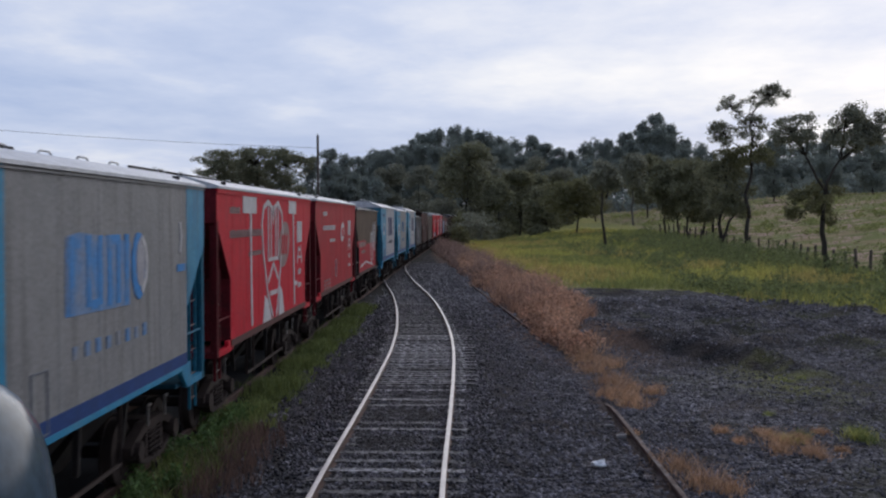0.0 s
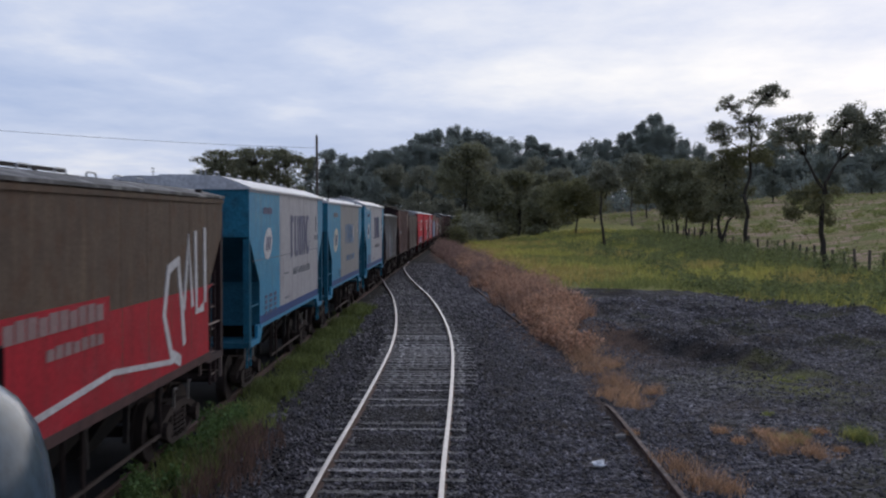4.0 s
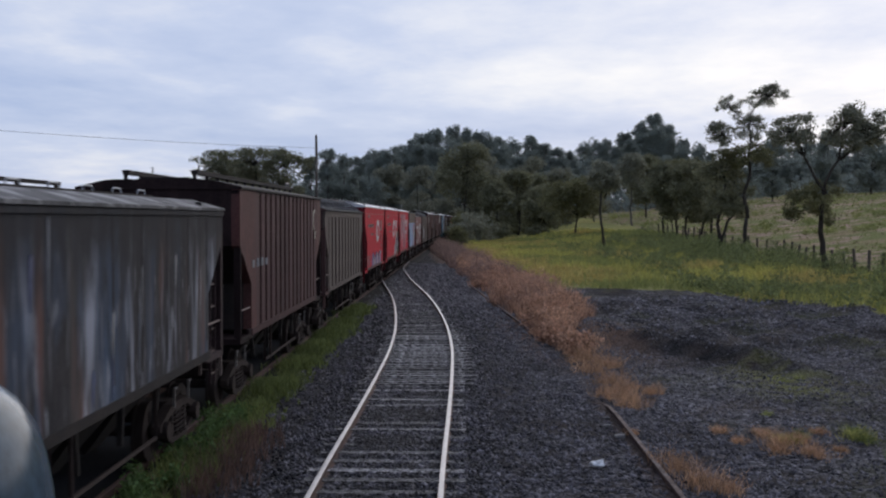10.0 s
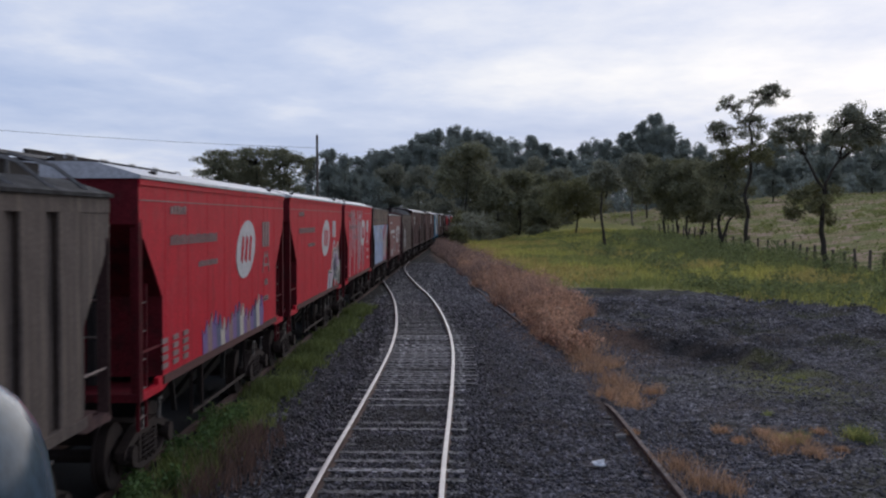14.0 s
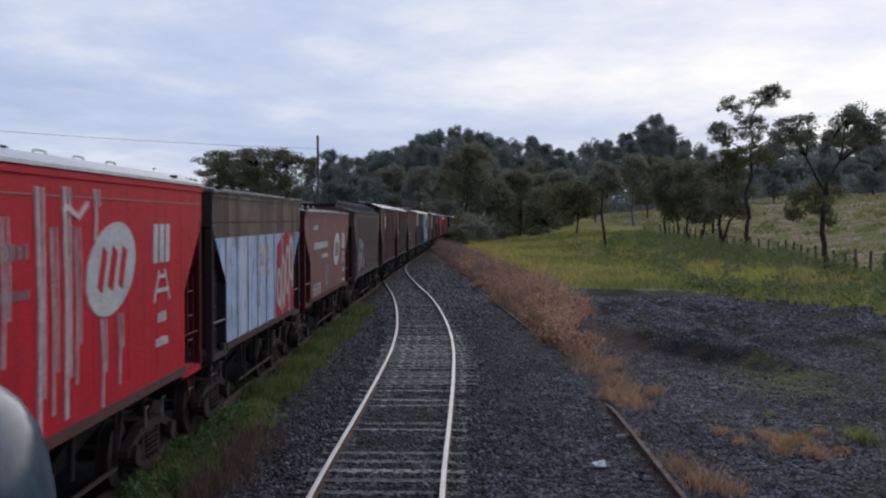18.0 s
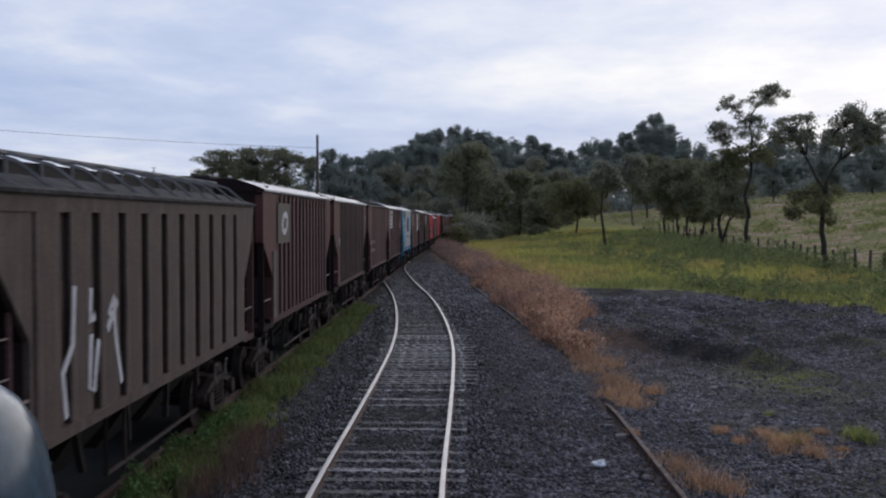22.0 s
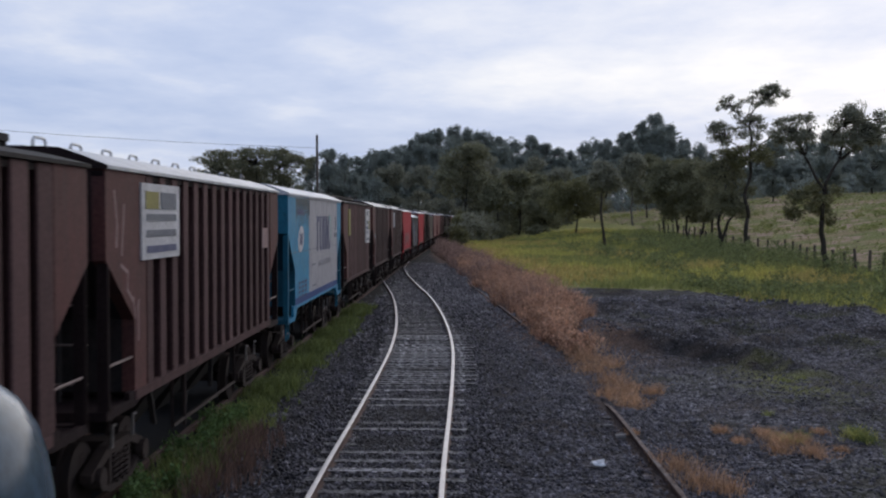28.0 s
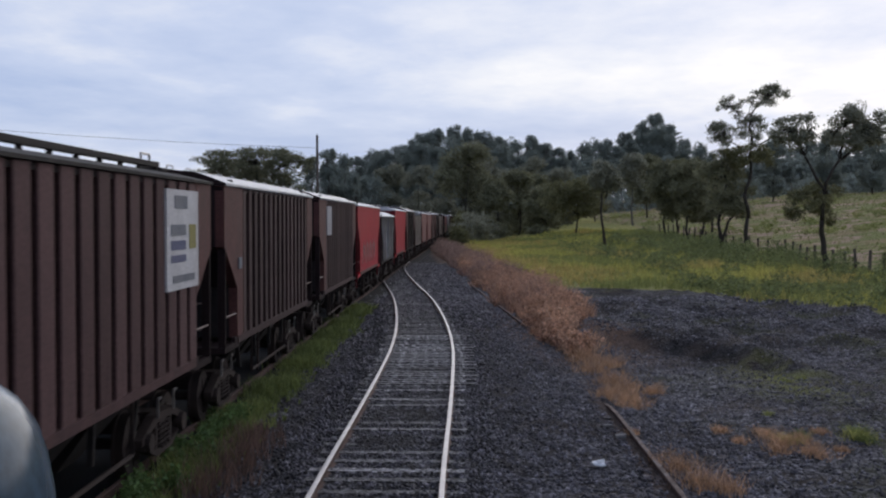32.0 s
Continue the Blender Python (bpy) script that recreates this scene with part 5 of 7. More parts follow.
def build_train():
    def A(f, r, label, body, **k):
        return Wagon(f, r, label, body, "smooth", **k)
    big = dict(top=4.04, ridge=4.37, trim="blue", deck="loops")
    rb = dict(ribs=15, roof="roof_steel", top=4.04, ridge=4.36, rib=0.155)
    wk = {**rb, "roof": "black", "ridge": 4.26, "top": 4.02, "rib": 0.232, "deck": "walkway"}
    A(5.8, 16.7, "grey and blue hopper wagon with a worn blue wordmark", "grey", trim="blue", top=3.96, ridge=4.24)
    A(17.6, 28.6, "red hopper wagon with white sprayed lines", "red", trim="red")
    A(29.6, 40.5, "dull red hopper wagon with white lettering and emblem", "red_worn", trim="red")
    A(41.0, 50.8, "low hopper wagon, rusty brown above and red below", "weathered_brown", top=3.82, ridge=4.04, trim="brown", roof="roof_dull")
    A(53.1, 63.95, "light grey and blue hopper wagon with a rounded white roof", "light_grey", **big)
    A(65.2, 76.1, "grey-brown and blue hopper wagon with oval emblem", "grey", trim="blue", top=3.97)
    A(77.4, 88.1, "light grey and blue hopper wagon with a rounded white roof", "light_grey", **big)
    Wagon(88.9, 99.3, "low weathered hopper wagon with peeling streaked paint", "peeling", top=3.62, ridge=3.84, trim="black", roof="roof_dull")
    Wagon(100.75, 112.1, "dark brown ribbed hopper wagon with a roof walkway", "dark_brown", "ribbed", trim="brown", **wk)
    Wagon(113.2, 125.3, "low grey-brown ribbed hopper wagon with roof trusses", "olive_brown", top=3.72, ridge=3.98, ribs=11, rib=0.37, slope=0.85, roof="roof_sooty", deck="truss", kind="wide")
    A(126.4, 137.4, "red hopper wagon with emblem and violet spray paint", "red", trim="red")
    A(138.3, 149.3, "red hopper wagon with emblem and grey spray paint", "red", trim="red")
    A(150.2, 161.2, "red hopper wagon with dripping white paint", "red", trim="red")
    Wagon(161.9, 171.3, "faded pale blue hopper wagon with a rusty brown upper band", "pale_blue", top=3.92, ridge=4.12, trim="brown", roof="roof_dull")
    Wagon(172.2, 182.8, "low faded red hopper wagon with white lettering", "red_brown", top=3.66, ridge=3.83, trim="dark_red", roof="roof_dull")
    Wagon(185.0, 196.7, "low grey-brown ribbed hopper wagon with roof trusses", "olive_grey", top=3.72, ridge=3.98, ribs=11, rib=0.37, slope=0.85, roof="roof_sooty", deck="truss", kind="wide")
    Wagon(197.7, 208.9, "dark ribbed hopper wagon with an emblem board", "dark_brown", "ribbed", trim="brown", **rb)
    Wagon(209.9, 221.0, "dark ribbed hopper wagon with pale roof", "dark_brown", "ribbed", trim="soot_brown", **rb)
    Wagon(222.3, 233.7, "dark brown ribbed hopper wagon with a roof walkway", "dark_brown", "ribbed", trim="brown", **wk)
    Wagon(234.3, 245.8, "dark ribbed hopper wagon with a white placard", "dark_brown", "ribbed", trim="brown", **{**rb, "deck": "loops"})
    A(247.2, 258.1, "light grey and blue hopper wagon with a bare rounded white roof", "light_grey", **{**big, "deck": "bare"})
    Wagon(259.0, 269.9, "brown ribbed hopper wagon with yellow and white placards", "dark_brown", "ribbed", trim="brown", **wk)
    Wagon(270.9, 281.7, "dark ribbed hopper wagon with pale roof", "dark_brown", "ribbed", trim="soot_brown", **rb)
    Wagon(283.2, 293.6, "dark ribbed hopper wagon with a small placard", "dark_brown", "ribbed", trim="soot_brown", **rb)
    A(294.4, 305.4, "red hopper wagon with sprayed letters", "red_worn", trim="red")
    Wagon(306.6, 316.0, "low weathered hopper wagon with peeling paint", "peeling", top=3.6, ridge=3.9, trim="black")
    A(317.0, 328.0, "red hopper wagon with faded side lettering", "red_worn", trim="red")
    kinds = ("dark", "olive", "red", "red", "brown", "dark", "olive", "dark", "red", "grey", "brown", "dark", "red", "olive", "dark", "red", "brown")
    f = 329.0
    for k in kinds:
        if k == "red":
            Wagon(f, f + 11, "dull red hopper wagon with faded side lettering", "red_brown", trim="dark_red")
        elif k == "grey":
            A(f, f + 11, "grey and blue smooth-sided hopper wagon", "grey", trim="blue")
        elif k == "olive":
            Wagon(f, f + 11.6, "low grey-brown ribbed hopper wagon", "olive_brown", top=3.72, ridge=3.98, ribs=11, rib=0.37, slope=0.85, roof="roof_sooty", deck="truss", kind="wide")
        else:
            Wagon(f, f + 11.2, "dark ribbed hopper wagon with pale roof", "dark_brown" if k == "dark" else "brown", "ribbed", **rb)
        f += 12.4
    mark_train()


def travelled(t):
    """Metres the train has rolled towards the camera."""
    return (1.0857 * t - 0.001314 * t * t) * 7.566


def motions():
    """The train rolls by; every wheelset turns with it."""
    for w in WAGONS:
        rows = []
        for t in range(0, 33):
            y = w.mid - travelled(t)
            a, b = train_x(y - 4), train_x(y + 4)
            rows.append((t, pose((a + b) / 2, y, 0, 0, 0, -math.degrees(math.atan2(b - a, 8)))))
        walk(w.root, rows)
    for w, y, wagon in WHEELS:
        # a wheelset turns from when its wagon draws near until it has passed
        near = [i for i in range(0, 481) if -16 < wagon.mid - travelled(i / 15) < 75]
        if not near:
            near = [479, 480]
        rows = []
        for i in sorted({0, *near, 480}):
            k = min(max(i, near[0]), near[-1])
            rows.append((i / 15, pose(0, y, 0.43, math.degrees(travelled(k / 15) / 0.43) % 360)))
        walk(w, rows)


def mark_train():
    """Paint bands, emblems, placards and spray paint on the near sides."""
    W = WAGONS
    rng = random.Random(9)

    def L(w):
        return 2 * w.half

    def stripe(w):
        w.panel("stripe", "navy", w.slope + 0.02, L(w) - w.slope - 0.02, 0.2, 0.38, 0.008)

    def two_tone(w, front, rear):
        w.panel("paint_panel", "blue", 0, front, off=0.006, label="bright blue paint")
        w.panel("paint_panel", "blue", L(w) - rear, L(w), off=0.006, label="bright blue paint")
        stripe(w)

    def data_block(w, m, u, v):
        for i in range(3):
            for j in range(4):
                w.bar("lettering", m, u + i * 0.55, u + i * 0.55 + 0.28, v + j * 0.11, v + j * 0.11 + 0.07)

    def marks(w, m, u, top=2.22):
        for k in range(3):
            w.shape("lettering", m, [(u + 0.28 * k, top - 0.5), (u + 0.28 * k + 0.2, top - 0.5), (u + 0.28 * k + 0.23, top), (u + 0.28 * k + 0.03, top)])
        for s in (-1, 1):
            w.stroke("lettering", m, [(u + 0.4 + s * 0.36, top - 1.0), (u + 0.4 + s * 0.14, top - 0.6)], 0.05)
        for q, v in ((0.4, 0.68), (0.66, 0.86)):
            w.bar("lettering", m, u + 0.4 - q / 2, u + 0.4 + q / 2, top - v - 0.025, top - v + 0.025, 0.015)
        w.letters(m, u + 0.2, u + 0.62, top - 1.27, top - 1.14, 3, 0.3)
        w.letters(m, u + 0.12, u + 0.7, top - 1.58, top - 1.47, 4, 0.3)

    def caption(w, m, u0=1.5, u1=4.4, v=1.95):
        w.letters(m, u0, u0 + 0.9, v + 0.42, v + 0.54, 5)
        w.letters(m, u0, u1, v, v + 0.14, 20, 0.45)
        w.letters(m, u0 + (u1 - u0) * 0.55, u1, v - 0.36, v - 0.27, 11, 0.45)

    def outlined(w, m, u, v, du=0.34, dv=0.5):
        w.stroke("lettering", m, [(u, v), (u + du, v), (u + du, v + dv), (u, v + dv), (u, v)], 0.03)

    # grey wagon with the worn wordmark
    w = W[0]
    two_tone(w, 3.55, 1.05)
    w.shape("wordmark", "smear", [(5.0, 1.3), (7.1, 1.27), (7.15, 2.0), (6.3, 2.08), (5.4, 2.14), (5.02, 2.1)], 0.009)
    w.big_mark("mark_blue", 5.1, 7.75, 1.32, 2.1)
    w.stroke("wordmark", "white", [(7.58, 1.4), (7.76, 1.55), (7.8, 1.75), (7.72, 1.95), (7.58, 2.06)], 0.09, 0.022)
    w.letters("smear", 5.2, 8.0, 0.85, 1.0, 8, 0.6)
    w.stroke("lettering", "white", [(9.45, 1.8), (9.52, 2.0), (9.45, 2.23)], 0.06)
    w.bar("lettering", "mark_blue", 9.3, 9.75, 1.55, 1.65)
    outlined(w, "ghost_grey", 4.1, 0.25, 0.4, 0.6)
    # red wagon with white lines
    w = W[1]
    caption(w, "ghost", 1.0, 4.0)
    w.oval(6.7, 1.72, 0.72, 0.5, "ghost", "red")
    marks(w, "white", 8.6)
    w.bar("spray_paint", "white", 2.1, 3.4, 2.38, 2.74)
    w.stroke("spray_paint", "white", [(2.85, 2.4), (2.87, 1.2), (2.95, 0.05)], 0.13)
    w.bar("spray_paint", "white", 2.4, 3.5, 0.02, 0.15)
    w.bar("spray_paint", "white", 7.35, 8.45, 2.4, 2.72)
    w.stroke("spray_paint", "white", [(8.02, 2.4), (8.1, 1.2), (8.19, 0.1)], 0.13)
    w.bar("spray_paint", "white", 8.1, 8.6, 0.72, 0.82)
    w.stroke("spray_paint", "white", [(5.2, 0.1), (4.6, 0.8), (4.15, 1.6), (4.0, 2.2), (4.2, 2.5), (4.7, 2.62), (5.2, 2.5), (5.3, 2.2), (5.4, 2.5), (5.9, 2.62), (6.4, 2.4), (6.5, 2.0), (6.2, 1.3), (5.8, 0.4), (5.6, 0.1)], 0.1)
    for a in (4.72, 5.05, 5.6, 5.9):
        w.stroke("spray_paint", "white", [(a, 2.55), (a, 1.45)], 0.09)
    w.stroke("spray_paint", "white", [(4.7, 1.45), (5.9, 1.45)], 0.08)
    w.stroke("spray_paint", "white", [(4.7, 1.0), (5.3, 1.35), (5.9, 1.0)], 0.09)
    w.stroke("spray_paint", "white", [(4.9, 0.75), (5.8, 0.75)], 0.09)
    w.shape("spray_paint", "white", [(4.1, 0.04), (5.0, 0.04), (4.7, 0.6), (4.3, 0.75)])
    w.shape("spray_paint", "white", [(5.95, 0.04), (6.65, 0.08), (6.4, 0.7), (6.1, 0.85)])
    # red wagon with clean lettering
    w = W[2]
    caption(w, "white", 1.65, 4.57)
    w.oval(6.6, 1.85, 0.48, 0.31, "white", "red")
    marks(w, "white", 8.35)
    outlined(w, "white", 4.6, 0.5)
    data_block(w, "ghost", 1.8, 0.12)
    # brown over red
    w = W[3]
    w.panel("paint_panel", "red_worn", 0.0, 9.1, 0.2, 1.25, 0.006, "faded red lower paint")
    w.panel("paint_panel", "red_worn", 0.0, 3.9, 1.2, 1.42, 0.007)
    w.letters("ghost", 1.0, 3.7, 1.18, 1.38, 10, 0.15)
    w.letters("ghost", 2.0, 3.7, 0.92, 1.05, 7, 0.2)
    w.stroke("spray_paint", "white", [(7.0, 0.3), (6.5, 0.45), (6.15, 1.0), (6.4, 1.6), (6.9, 1.7), (7.1, 1.0), (7.2, 0.5)], 0.16)
    w.stroke("spray_paint", "white", [(7.2, 1.0), (7.5, 2.0), (7.7, 1.0)], 0.14)
    w.stroke("spray_paint", "white", [(7.9, 2.1), (7.95, 0.9), (8.4, 0.95)], 0.14)
    w.stroke("spray_paint", "white", [(8.5, 2.15), (8.5, 1.0)], 0.14)
    w.stroke("spray_paint", "white", [(1.6, 0.42), (4.0, 0.55), (6.6, 0.34)], 0.07)
    # blue and light grey wagons
    for i, dot in ((4, None), (6, "mint"), (20, "mint")):
        w = W[i]
        two_tone(w, 3.45 if i != 6 else 3.2, 1.0)
        w.big_mark("slate", 5.05, 8.1 if i != 6 else 7.9, 1.4, 2.36, dot)
        w.letters("ghost_grey" if i == 4 else "faint", 5.4, 8.3, 0.98, 1.14, 9, 0.55)
        w.oval(2.0, 1.78, 0.46, 0.32, "white", "slate")
        w.letters("slate", 1.45, 2.5, 2.38, 2.52, 7, 0.2)
        w.bar("lettering", "ghost_grey", 9.2, 9.75, 1.72, 1.85)
        w.stroke("lettering", "ghost_grey", [(9.35, 1.95), (9.45, 2.15), (9.38, 2.35)], 0.06)
        w.bar("seam", "ghost_grey", 0.3, L(w) - 1.02, 1.475, 1.49, 0.010)
        data_block(w, "slate", 1.6, 0.35)
        w.bar("lettering", "ghost_grey", 4.1, 4.7, 1.05, 1.08)
        w.bar("lettering", "ghost_grey", 4.2, 4.75, 0.5, 0.53)
    for k in range(16):
        u, dn = 1.2 + 0.15 * k, 0.35 + 0.5 * rng.random()
        W[20].shape("grime", "grime", [(u, 2.78), (u + 0.05, 2.78 - dn), (u + 0.09, 2.75 - dn * 0.8), (u + 0.17, 2.78)], 0.0085)
    for k in range(12):
        u, dn = 0.6 + 0.24 * k, 0.06 + 0.16 * rng.random()
        W[6].shape("paint_run", "roof", [(u, 2.79), (u + 0.08, 2.79 - dn), (u + 0.12, 2.78 - dn), (u + 0.22, 2.79)], 0.0085)
    # blue and grey-brown wagon
    w = W[5]
    two_tone(w, 3.45, 1.1)
    w.big_mark("worn_blue", 5.0, 7.75, 1.44, 2.1)
    w.letters("worn_blue", 5.3, 8.0, 0.85, 1.05, 8, 0.55)
    w.oval(2.1, 1.62, 0.58, 0.37, "cream", "slate")
    w.letters("ghost_grey", 1.5, 2.68, 2.34, 2.48, 7, 0.2)
    w.stroke("lettering", "white", [(9.2, 1.8), (9.3, 2.0), (9.2, 2.2)], 0.05)
    outlined(w, "ghost_grey", 3.0, 0.25, 0.4, 0.4)
    # weathered low wagon: patches and runs of old paint
    for w in (W[7], W[25]):
        for k in range(9):
            u = rng.uniform(0.9, L(w) - 0.8)
            v, s = rng.uniform(0.3, 1.7), rng.uniform(0.02, 0.09)
            top = min(2.3, v + rng.uniform(0.3, 1.3))
            w.shape("paint_run", rng.choice(("rust_patch", "ghost_grey", "slate", "slate", "grey", "weathered")), [(u, v), (u + s * 0.6, v - 0.2), (u + s, v + 0.1), (u + s * 1.5, top - 0.1), (u + s, top), (u + s * 0.2, top - 0.05)], 0.006 + 0.0004 * k)
    # ribbed wagons: small blocks of lettering on the ribs
    W[8].letters("ghost_grey", 1.15, 3.0, 1.36, 1.52, 4, 0.5, 0.012)
    W[8].stroke("lettering", "cream", [(10.1, 2.5), (9.85, 2.45), (9.8, 2.1), (9.95, 2.0)], 0.09, 0.012)
    W[8].stroke("lettering", "cream", [(10.1, 1.95), (10.12, 1.75)], 0.1, 0.012)
    for k in range(5):
        bm = bmesh.new()
        bm_box(bm, 0.25 + k * 0.16, 0.36 + k * 0.16, -W[8].half - 0.02, -W[8].half, 3.25, 3.45)
        W[8].add("lettering", bm, M["rust_patch"], "", W[8].body)
    W[17].bar("lettering", "ghost_grey", 1.0, 1.4, 1.44, 1.66, 0.03)
    W[17].bar("lettering", "ghost_grey", 10.4, 10.7, 1.9, 2.4, 0.03)
    W[18].letters("ghost", 1.0, 3.4, 1.2, 1.32, 4, 0.5, 0.012)
    W[18].letters("ghost", 1.0, 3.4, 0.85, 0.97, 4, 0.5, 0.012)
    # three red wagons with spray paint
    for i in (10, 11, 12):
        w = W[i]
        caption(w, "ghost", 1.46, 4.35, 1.92)
        w.oval(6.7, 1.73, 0.85, 0.52, "white", "red")
        marks(w, "ghost" if i == 10 else "white", 8.35)
        w.bar("seam", "ghost", 0.05, L(w) - 0.05, 2.5, 2.515, 0.010)
    data_block(W[10], "ghost", 1.0, 0.3)
    for k in range(16):
        u, v = 3.3 + k * 0.31, 0.1 + 0.1 * math.sin(k)
        W[10].shape("spray_paint", ("violet", "ghost", "violet", "slate", "cream")[k % 5], [(u, v), (u + 0.35, v - 0.02), (u + 0.42, v + 0.3), (u + 0.28, v + 0.62), (u + 0.1, v + 0.4), (u - 0.05, v + 0.5)], 0.012 + 0.0008 * k)
    # block letters beyond reading: pink and grey fields, dark gaps, cream edges
    W[11].shape("spray_paint", "spray_pink", [(7.0, 0.04), (10.0, 0.04), (10.25, 0.95), (9.8, 1.05), (9.72, 1.5), (9.3, 1.32), (8.6, 1.3), (8.3, 1.12), (7.9, 0.72), (7.3, 0.75)], 0.010)
    for k, (u, v, a, b) in enumerate(((7.45, 0.1, 0.12, 0.5), (8.2, 0.12, 0.22, 0.35), (8.55, 0.62, 0.1, 0.5), (9.05, 0.1, 0.3, 0.3), (9.3, 0.7, 0.12, 0.45), (9.75, 0.15, 0.14, 0.5))):
        W[11].shape("spray_paint", "black" if k % 2 else "slate", [(u, v), (u + a, v - 0.03), (u + a * 1.5, v + b * 0.6), (u + a * 0.8, v + b), (u - 0.03, v + b * 0.5)], 0.014 + 0.001 * k)
    W[11].shape("spray_paint", "spray_green", [(8.0, 0.04), (9.98, 0.04), (10.1, 0.75), (9.5, 0.85), (9.1, 0.6), (8.75, 0.75), (8.3, 0.5)], 0.0115)
    for m, pts in (("black", ((8.5, 0.42), (8.62, 0.4), (8.95, 0.92), (8.82, 1.1), (8.6, 0.85))), ("black", ((9.1, 0.42), (9.42, 0.48), (9.38, 0.68), (9.2, 0.72))), ("red", ((8.45, 0.2), (8.75, 0.22), (8.8, 0.42), (8.55, 0.38))), ("red", ((9.15, 0.1), (9.5, 0.1), (9.42, 0.34), (9.22, 0.32))), ("slate", ((8.98, 0.5), (9.06, 0.5), (9.06, 1.2), (8.98, 1.2)))):
        W[11].shape("spray_paint", m, pts, 0.0215)
    for k, pts in enumerate((((8.3, 1.12), (8.35, 1.32), (9.0, 1.4), (9.05, 1.2)), ((9.3, 1.32), (9.75, 1.55), (9.85, 1.05)), ((9.35, 0.75), (9.55, 0.8), (9.6, 0.6), (10.1, 0.72)), ((7.3, 0.75), (7.95, 0.7), (8.3, 1.05)), ((10.2, 0.95), (10.0, 0.06)), ((9.0, 0.62), (9.3, 0.6), (9.45, 0.1)))):
        W[11].stroke("spray_paint", "cream", pts, 0.05, 0.026 + 0.001 * k)
        W[11].stroke("spray_paint", "black", [(u + 0.06, v - 0.05) for u, v in pts], 0.035, 0.022)
    for u, top, bot, wd in ((2.3, 2.6, 0.9, 0.09), (2.75, 2.5, 1.2, 0.07), (3.2, 2.6, 0.3, 0.1), (3.7, 2.3, 1.0, 0.06), (4.5, 2.58, 0.2, 0.12), (4.85, 2.2, 0.4, 0.06), (5.2, 2.6, 0.3, 0.13), (5.5, 2.2, 0.6, 0.05), (6.1, 2.6, 2.05, 0.1), (6.3, 1.2, 0.2, 0.07), (6.9, 1.2, 0.4, 0.06), (1.6, 2.2, 0.1, 0.07)):
        W[12].stroke("spray_paint", "drip", [(u, top), (u + 0.06, (top + bot) / 2), (u + 0.02, bot)], wd * 0.6, 0.02)
        W[12].stroke("spray_paint", "drip", [(u + 0.14, top), (u + 0.16, (top * 2 + bot) / 3), (u + 0.15, bot + 0.4)], wd * 0.35, 0.019)
    W[12].stroke("spray_paint", "drip", [(5.15, 2.35), (5.3, 2.4), (5.6, 2.3), (5.9, 2.45)], 0.06, 0.021)
    # pale blue wagon: rust band above, red patch with pale letters
    w = W[13]
    w.panel("paint_panel", "rusty_band", 0, L(w), 1.98, 9, 0.007, "rusty brown upper band")
    w.bar("seam", "black", 0.1, L(w) - 0.1, 2.22, 2.245, 0.012)
    w.oval(4.35, 1.5, 0.42, 0.3, "cream", "pale_blue")
    for k in range(3):
        w.bar("lettering", "cream", 5.05, 5.4, 1.65 - k * 0.25, 1.78 - k * 0.25)
    w.panel("paint_panel", "faded_blue", 8.3, L(w), -9, 1.97, 0.008, "faded blue rear panel")
    w.shape("paint_panel", "red_worn", [(5.9, 0.2), (8.35, 0.2), (8.35, 2.0), (7.2, 1.99), (6.6, 1.85), (6.1, 1.7)], 0.010)
    # fat cream letters beyond reading
    for u, v, k in ((6.05, 0.45, 0.85), (6.6, 0.5, 1.1), (7.2, 0.62, 1.2), (7.75, 0.9, 1.1)):
        ring = [(u + 0.24 + 0.2 * math.cos(q), v + 0.45 * k + 0.42 * k * math.sin(q)) for q in np.linspace(0.5, math.tau + 0.2, 15)]
        w.stroke("lettering", "cream", ring, 0.13, 0.016)
        w.stroke("lettering", "cream", [(u + 0.44, v + 0.8 * k), (u + 0.47, v + 0.3 * k), (u + 0.42, v - 0.15 * k)], 0.12, 0.018)
    for k in range(9):
        bm = bmesh.new()
        y = -w.half + 1.0 + k * (L(w) - 1.8) / 8
        bm_box(bm, 1.449, 1.475, y - 0.03, y + 0.03, w.low_edge(y) + 0.01, max(w.low_edge(y) + 0.1, 3.17))
        w.add("rib", bm, M["pale_blue"])
    # faded red low wagon
    w = W[14]
    w.letters("white", 1.6, 2.5, 2.0, 2.12, 5, 0.3)
    w.letters("white", 1.7, 4.65, 1.48, 1.66, 18, 0.3)
    w.letters("white", 3.3, 4.65, 1.2, 1.32, 10, 0.3)
    w.oval(6.95, 1.36, 0.74, 0.5, "white", "red_brown")
    marks(w, "white", 8.4, 1.84)
    outlined(w, "white", 4.3, 0.43)
    data_block(w, "white", 1.6, 0.15)
    # spray strokes on the trussed wagon
    w = W[15]
    for pts in ([(1.97, 1.6), (1.9, 1.0), (1.62, 0.75), (1.72, 0.3)], [(2.46, 1.55), (2.44, 1.2), (2.6, 1.24)], [(2.46, 1.06), (2.4, 0.5), (2.55, 0.45), (2.7, 0.98)], [(3.05, 1.2), (3.2, 1.4), (3.3, 0.9), (3.5, 0.4)], [(3.0, 1.05), (3.35, 1.35)]):
        w.stroke("spray_paint", "white", pts, 0.10, 0.012)
    # boards and placards stand off from the ribs
    w = W[16]
    w.bar("board", "board", 1.64, 3.2, 1.75, 2.62, 0.03, "grey-brown board")
    w.oval(2.5, 2.18, 0.4, 0.26, "white", "board", 0.2, 0.04)
    w.bar("lettering", "board", 1.05, 1.45, 0.1, 1.6, 0.03)
    w = W[19]
